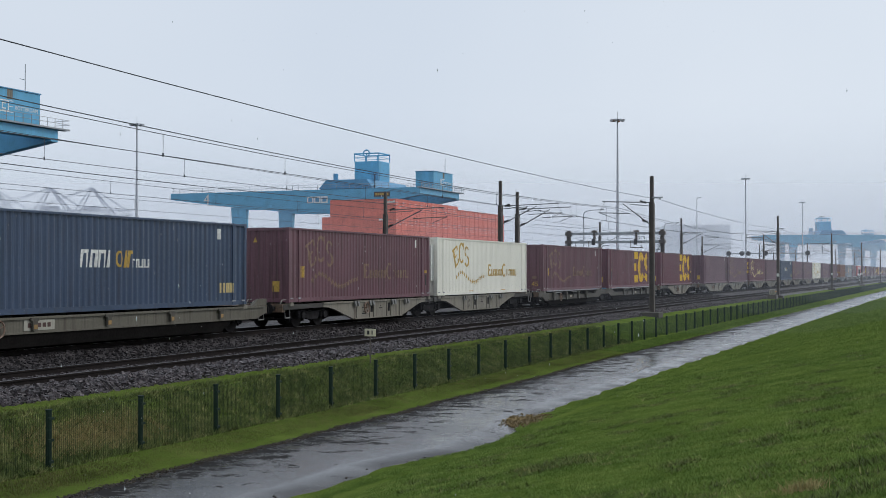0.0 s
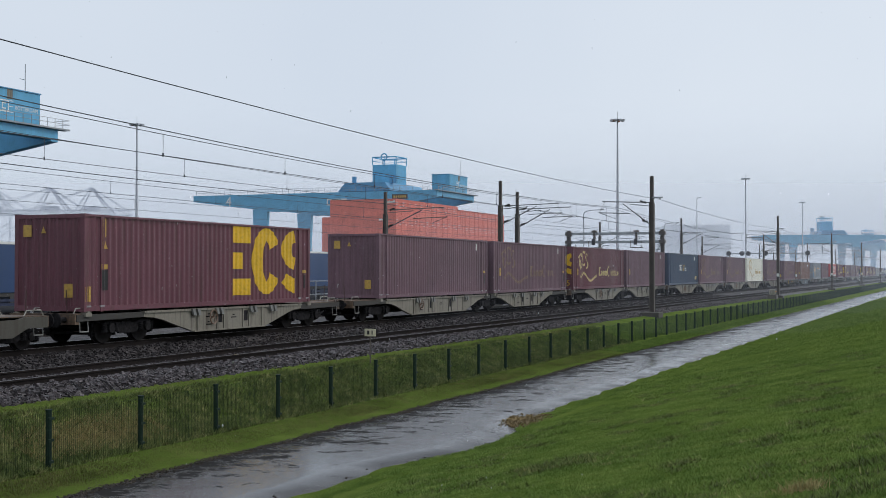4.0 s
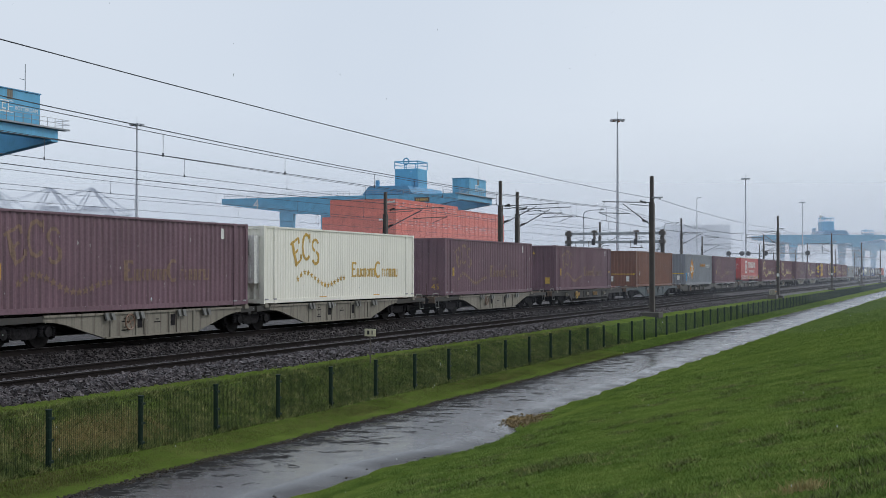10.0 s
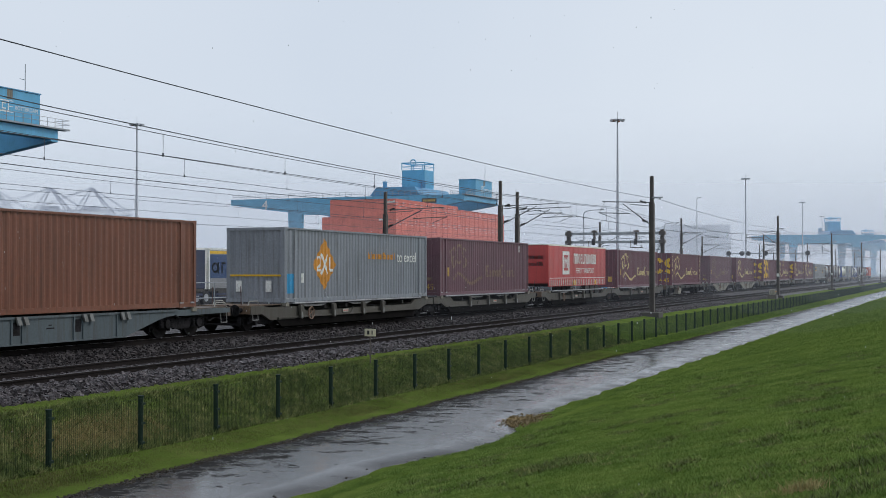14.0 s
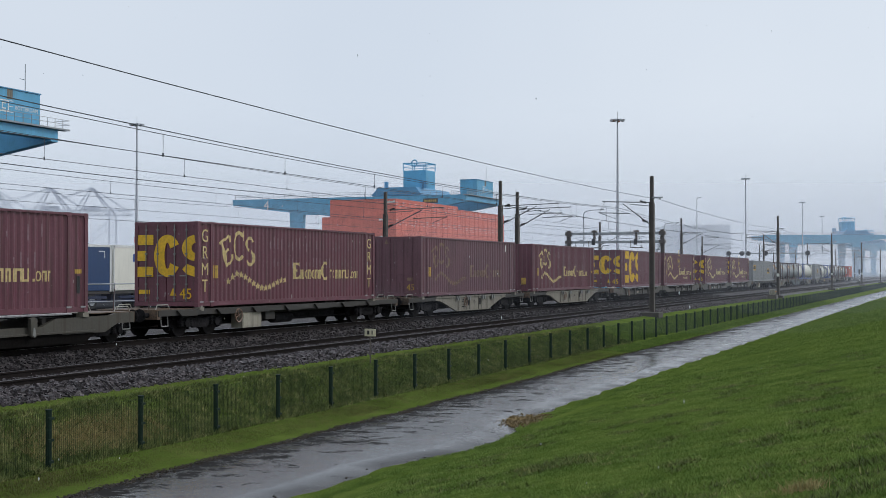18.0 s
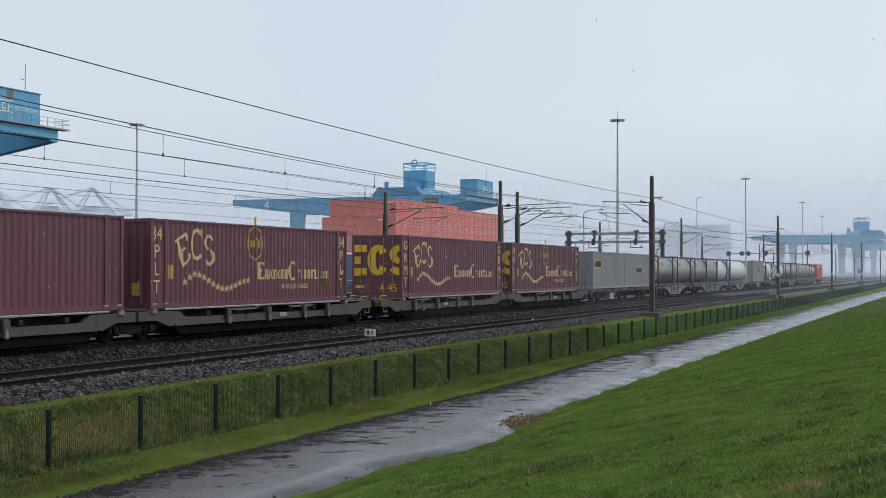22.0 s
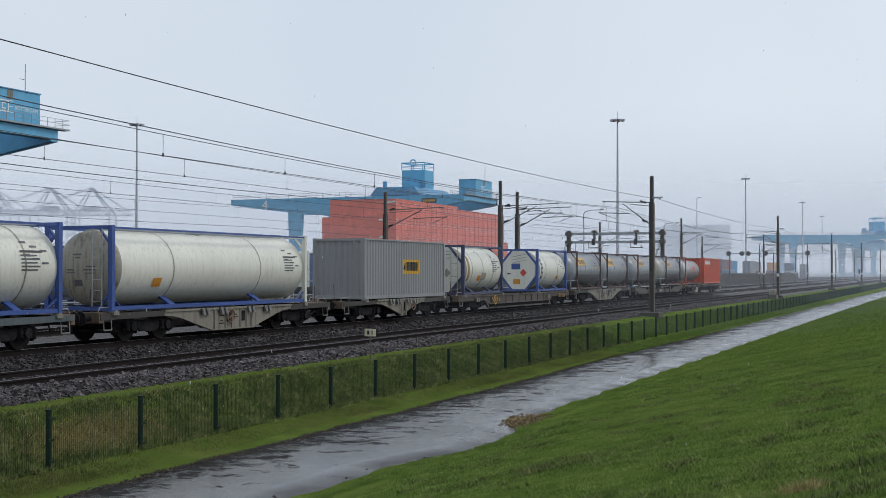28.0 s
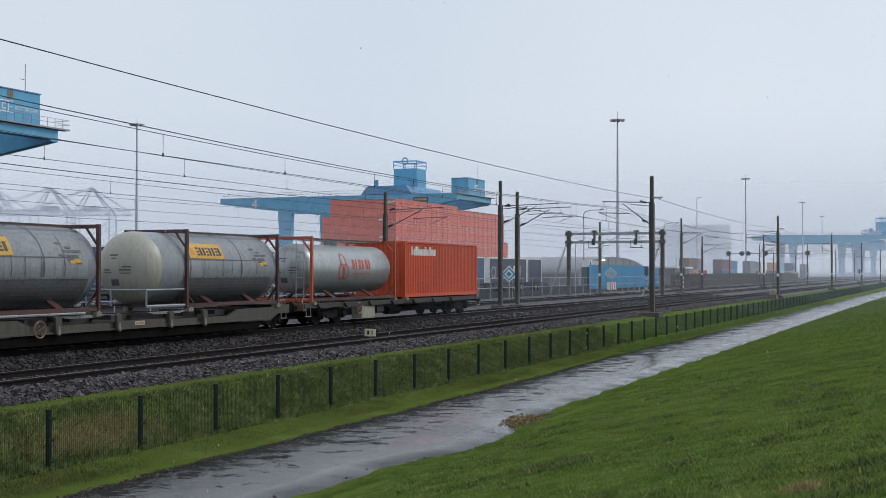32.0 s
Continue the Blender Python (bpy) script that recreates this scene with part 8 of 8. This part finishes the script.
def blades(name, count, place, height, width, mat, label, seed, lean=0.5):
    """Single leaves of grass, each a narrow leaning spike."""
    rng = np.random.default_rng(seed)
    x, y = place(rng, count)
    z = ground_height(x, y) - 0.02
    n = len(x)
    clump = np.array([noise.noise((float(p) * 0.9, float(q) * 0.9, 4.0)) + 0.5 * noise.noise((float(p) * 3.1, float(q) * 3.1, 9.0)) for p, q in zip(x, y)])
    h = height * rng.uniform(0.45, 1.25, n) * (1 + (0.35 if lean == 0.9 else 0.7) * np.clip(clump, -0.7, 1))
    a = rng.uniform(0, 6.283, n)
    wx, wy = np.cos(a) * width, np.sin(a) * width
    b = rng.uniform(0, 6.283, n)
    l = lean * h * rng.uniform(0.1, 1.3, n)
    lx, ly = np.cos(b) * l, np.sin(b) * l
    p0 = np.stack((x - wx, y - wy, z), -1)
    p1 = np.stack((x + wx, y + wy, z), -1)
    p2 = np.stack((x + lx, y + ly, z + h), -1)
    pts = np.stack((p0, p1, p2), 1).reshape(-1, 3)
    me = bpy.data.meshes.new(name)
    me.vertices.add(n * 3)
    me.vertices.foreach_set("co", pts.ravel())
    me.loops.add(n * 3)
    me.loops.foreach_set("vertex_index", np.arange(n * 3, dtype=np.int32))
    me.polygons.add(n)
    me.polygons.foreach_set("loop_start", np.arange(0, n * 3, 3, dtype=np.int32))
    me.update(calc_edges=True)
    me.materials.append(mat)
    ob = new(name, me)
    tagged(ob, label, "grass", kind="stuff")


def on_dike(rng, n):
    d = 8.0 + 30 * rng.random(n) ** 1.7
    a = rng.uniform(0.0, 0.62, n)
    x, y = d * np.cos(a), d * np.sin(a)
    edge = 9.0 - 0.85 * np.exp(-((x - 22.9) / 2.6) ** 2) + 0.07 * np.sin(x * 1.7) + 0.05 * np.sin(x * 4.3 + 1)
    keep = y < edge + 0.02 * rng.standard_normal(n)
    return x[keep], y[keep]


def on_verge(rng, n):
    x = 10 + 45 * rng.random(n) ** 1.5
    y = 12.1 + rng.random(n) * 1.35
    return x, y


def behind_fence(rng, n):
    x = 11 + 45 * rng.random(n) ** 1.5
    y = rng.uniform(13.5, 15.45, n)
    return x, y


def bank_top(rng, n):
    return 12 + 48 * rng.random(n) ** 1.5, rng.uniform(15.25, 16.18, n)


def dry_patch(rng, n):
    return 18.6 + 0.95 * rng.standard_normal(n).clip(-2, 2), 14.35 + 0.27 * rng.standard_normal(n).clip(-1.8, 1.8)


def withered_bank(rng, n):
    """Thin brown stalks where the bank begins, thinning out along it."""
    return 11 + 7 * rng.random(n) ** 1.3, rng.uniform(14.7, 16.1, n)


def verge_far(rng, n):
    return rng.uniform(50, 140, n), np.where(rng.random(n) < 0.5, rng.uniform(12.2, 13.4, n), rng.uniform(13.7, 15.2, n))


def dike_far(rng, n):
    x = rng.uniform(30, 150, n)
    return x, rng.uniform(0.0, 8.9, n)


def tussocks(rng, n):
    """Tufts a hand wide, strewn over the dike."""
    k = rng.integers(0, 260, n)
    d, a = 9 + 26 * rng.random(260) ** 1.4, rng.uniform(0.02, 0.42, 260)
    cx, cy = d * np.cos(a), d * np.sin(a)
    x, y = cx[k] + 0.11 * rng.standard_normal(n), cy[k] + 0.11 * rng.standard_normal(n)
    keep = y < 7.6
    return x[keep], y[keep]


blades("grass", 700000, on_dike, 0.025, 0.0085, M["blade"], "short wet green grass on the dike", 11, 0.9)
blades("grass", 22000, tussocks, 0.060, 0.0070, M["rank"], "dark tussocks in the grass of the dike", 18, 1.3)
blades("grass", 60000, on_verge, 0.035, 0.0055, M["verge"], "short bright green grass beside the path", 19, 0.9)
blades("grass", 60000, on_verge, 0.035, 0.0055, M["bank"], "short green grass between path and fence", 12, 0.9)
blades("grass", 120000, behind_fence, 0.11, 0.0100, M["rank"], "rank green grass behind the fence", 13, 1.1)
blades("grass", 130000, bank_top, 0.035, 0.0050, M["bank"], "short pale green grass along the ballast", 17, 0.9)
blades("dry_grass", 6000, dry_patch, 0.16, 0.005, M["straw"], "withered straw-coloured grass behind the fence", 14, 0.9)
blades("dry_grass", 14000, withered_bank, 0.05, 0.005, M["stalk"], "brown withered stalks on the bank", 24, 0.9)
blades("grass", 80000, verge_far, 0.10, 0.014, M["blade"], "green grass along the fence farther on", 15)
blades("grass", 130000, dike_far, 0.045, 0.016, M["blade"], "green grass on the dike farther on", 16)


def path_margin(rng, n):
    """Crumbs of soil along both edges of the path."""
    x = 10 + 60 * rng.random(n) ** 1.4
    left = rng.random(n) < 0.985
    l = 12.03 + 0.05 * np.sin(x * 1.1) + 0.04 * np.sin(x * 3.7) + np.where((x > 38) & (x < 60), 0.35 * np.sin((x - 38) / 22 * math.pi), 0)
    r = 9.05 - 0.85 * np.exp(-((x - 22.9) / 2.6) ** 2) + 0.07 * np.sin(x * 1.7) + 0.05 * np.sin(x * 4.3 + 1)
    y = np.where(left, l + 0.09 * rng.standard_normal(n), r + 0.05 * rng.standard_normal(n))
    return x, y, np.full(n, PATH_Z - 0.004)


def leaf_heap(rng, n):
    x = 26.4 + 0.6 * rng.standard_normal(n).clip(-2, 2)
    y = 8.85 + 0.22 * rng.standard_normal(n).clip(-2, 2) + 0.25 * (x - 26.4).clip(-1, 0)
    return x, y, np.full(n, PATH_Z + 0.012)


stones("soil_crumbs", 9000, (0, 1, 0, 1), 0.016, "dark wet soil crumbs along the path's edges", 21, "soil", "soil", path_margin)
stones("leaf_litter", 800, (0, 1, 0, 1), 0.016, "brown leaf litter heaped on the path's edge", 22, "leaf", "leaves", leaf_heap)


def straw_tuft(rng, n):
    return 10.95 + 0.10 * rng.standard_normal(n), 1.22 + 0.10 * rng.standard_normal(n)


blades("dry_grass", 500, straw_tuft, 0.10, 0.003, M["straw"], "small tuft of withered straw in the grass", 23, 1.2)


def snowfall():
    """Sparse wet flakes that fall as one loose swarm."""
    rng = np.random.default_rng(31)
    n = 2600
    d = rng.uniform(5.0, 28, n)
    a = rng.uniform(0.0, 0.78, n)
    x, y, z = d * np.cos(a), d * np.sin(a), rng.uniform(-2, 82, n)
    r, h = rng.uniform(0.002, 0.0045, n), rng.uniform(0.005, 0.014, n)
    off = np.array(((1, 0, 0), (-0.5, 0.87, 0), (-0.5, -0.87, 0), (0, 0, 1), (0, 0, -1)), float)
    pts = off[None] * np.stack((r, r, h), -1)[:, None] + np.stack((x, y, z), -1)[:, None]
    tri = np.array(((0, 1, 3), (1, 2, 3), (2, 0, 3), (1, 0, 4), (2, 1, 4), (0, 2, 4)))
    faces = (tri[None] + (np.arange(n) * 5)[:, None, None]).reshape(-1, 3)
    ob = cloud("snowfall", pts.reshape(-1, 3).tolist(), faces.tolist(), M["snow"])
    tagged(ob, "sparse wet snowflakes drifting down in mist", "snow", kind="stuff")
    MOVERS.append((ob, [(t, pose(0.02 * t, -0.03 * t, -2.3 * t)) for t in (0, 16, 32)]))


snowfall()


# ------------------------------------------------------------ what moves
TRAIN_TIMES = [0, 4, 8, 12, 16, 20, 24, 28, 32]


def motions():
    for ob, u, z in RIDERS:
        walk(ob, [(t, pose(u - S_AT(t), Y_TRAIN, z)) for t in TRAIN_TIMES])
    for ob, rows in MOVERS:
        walk(ob, rows)


motions()
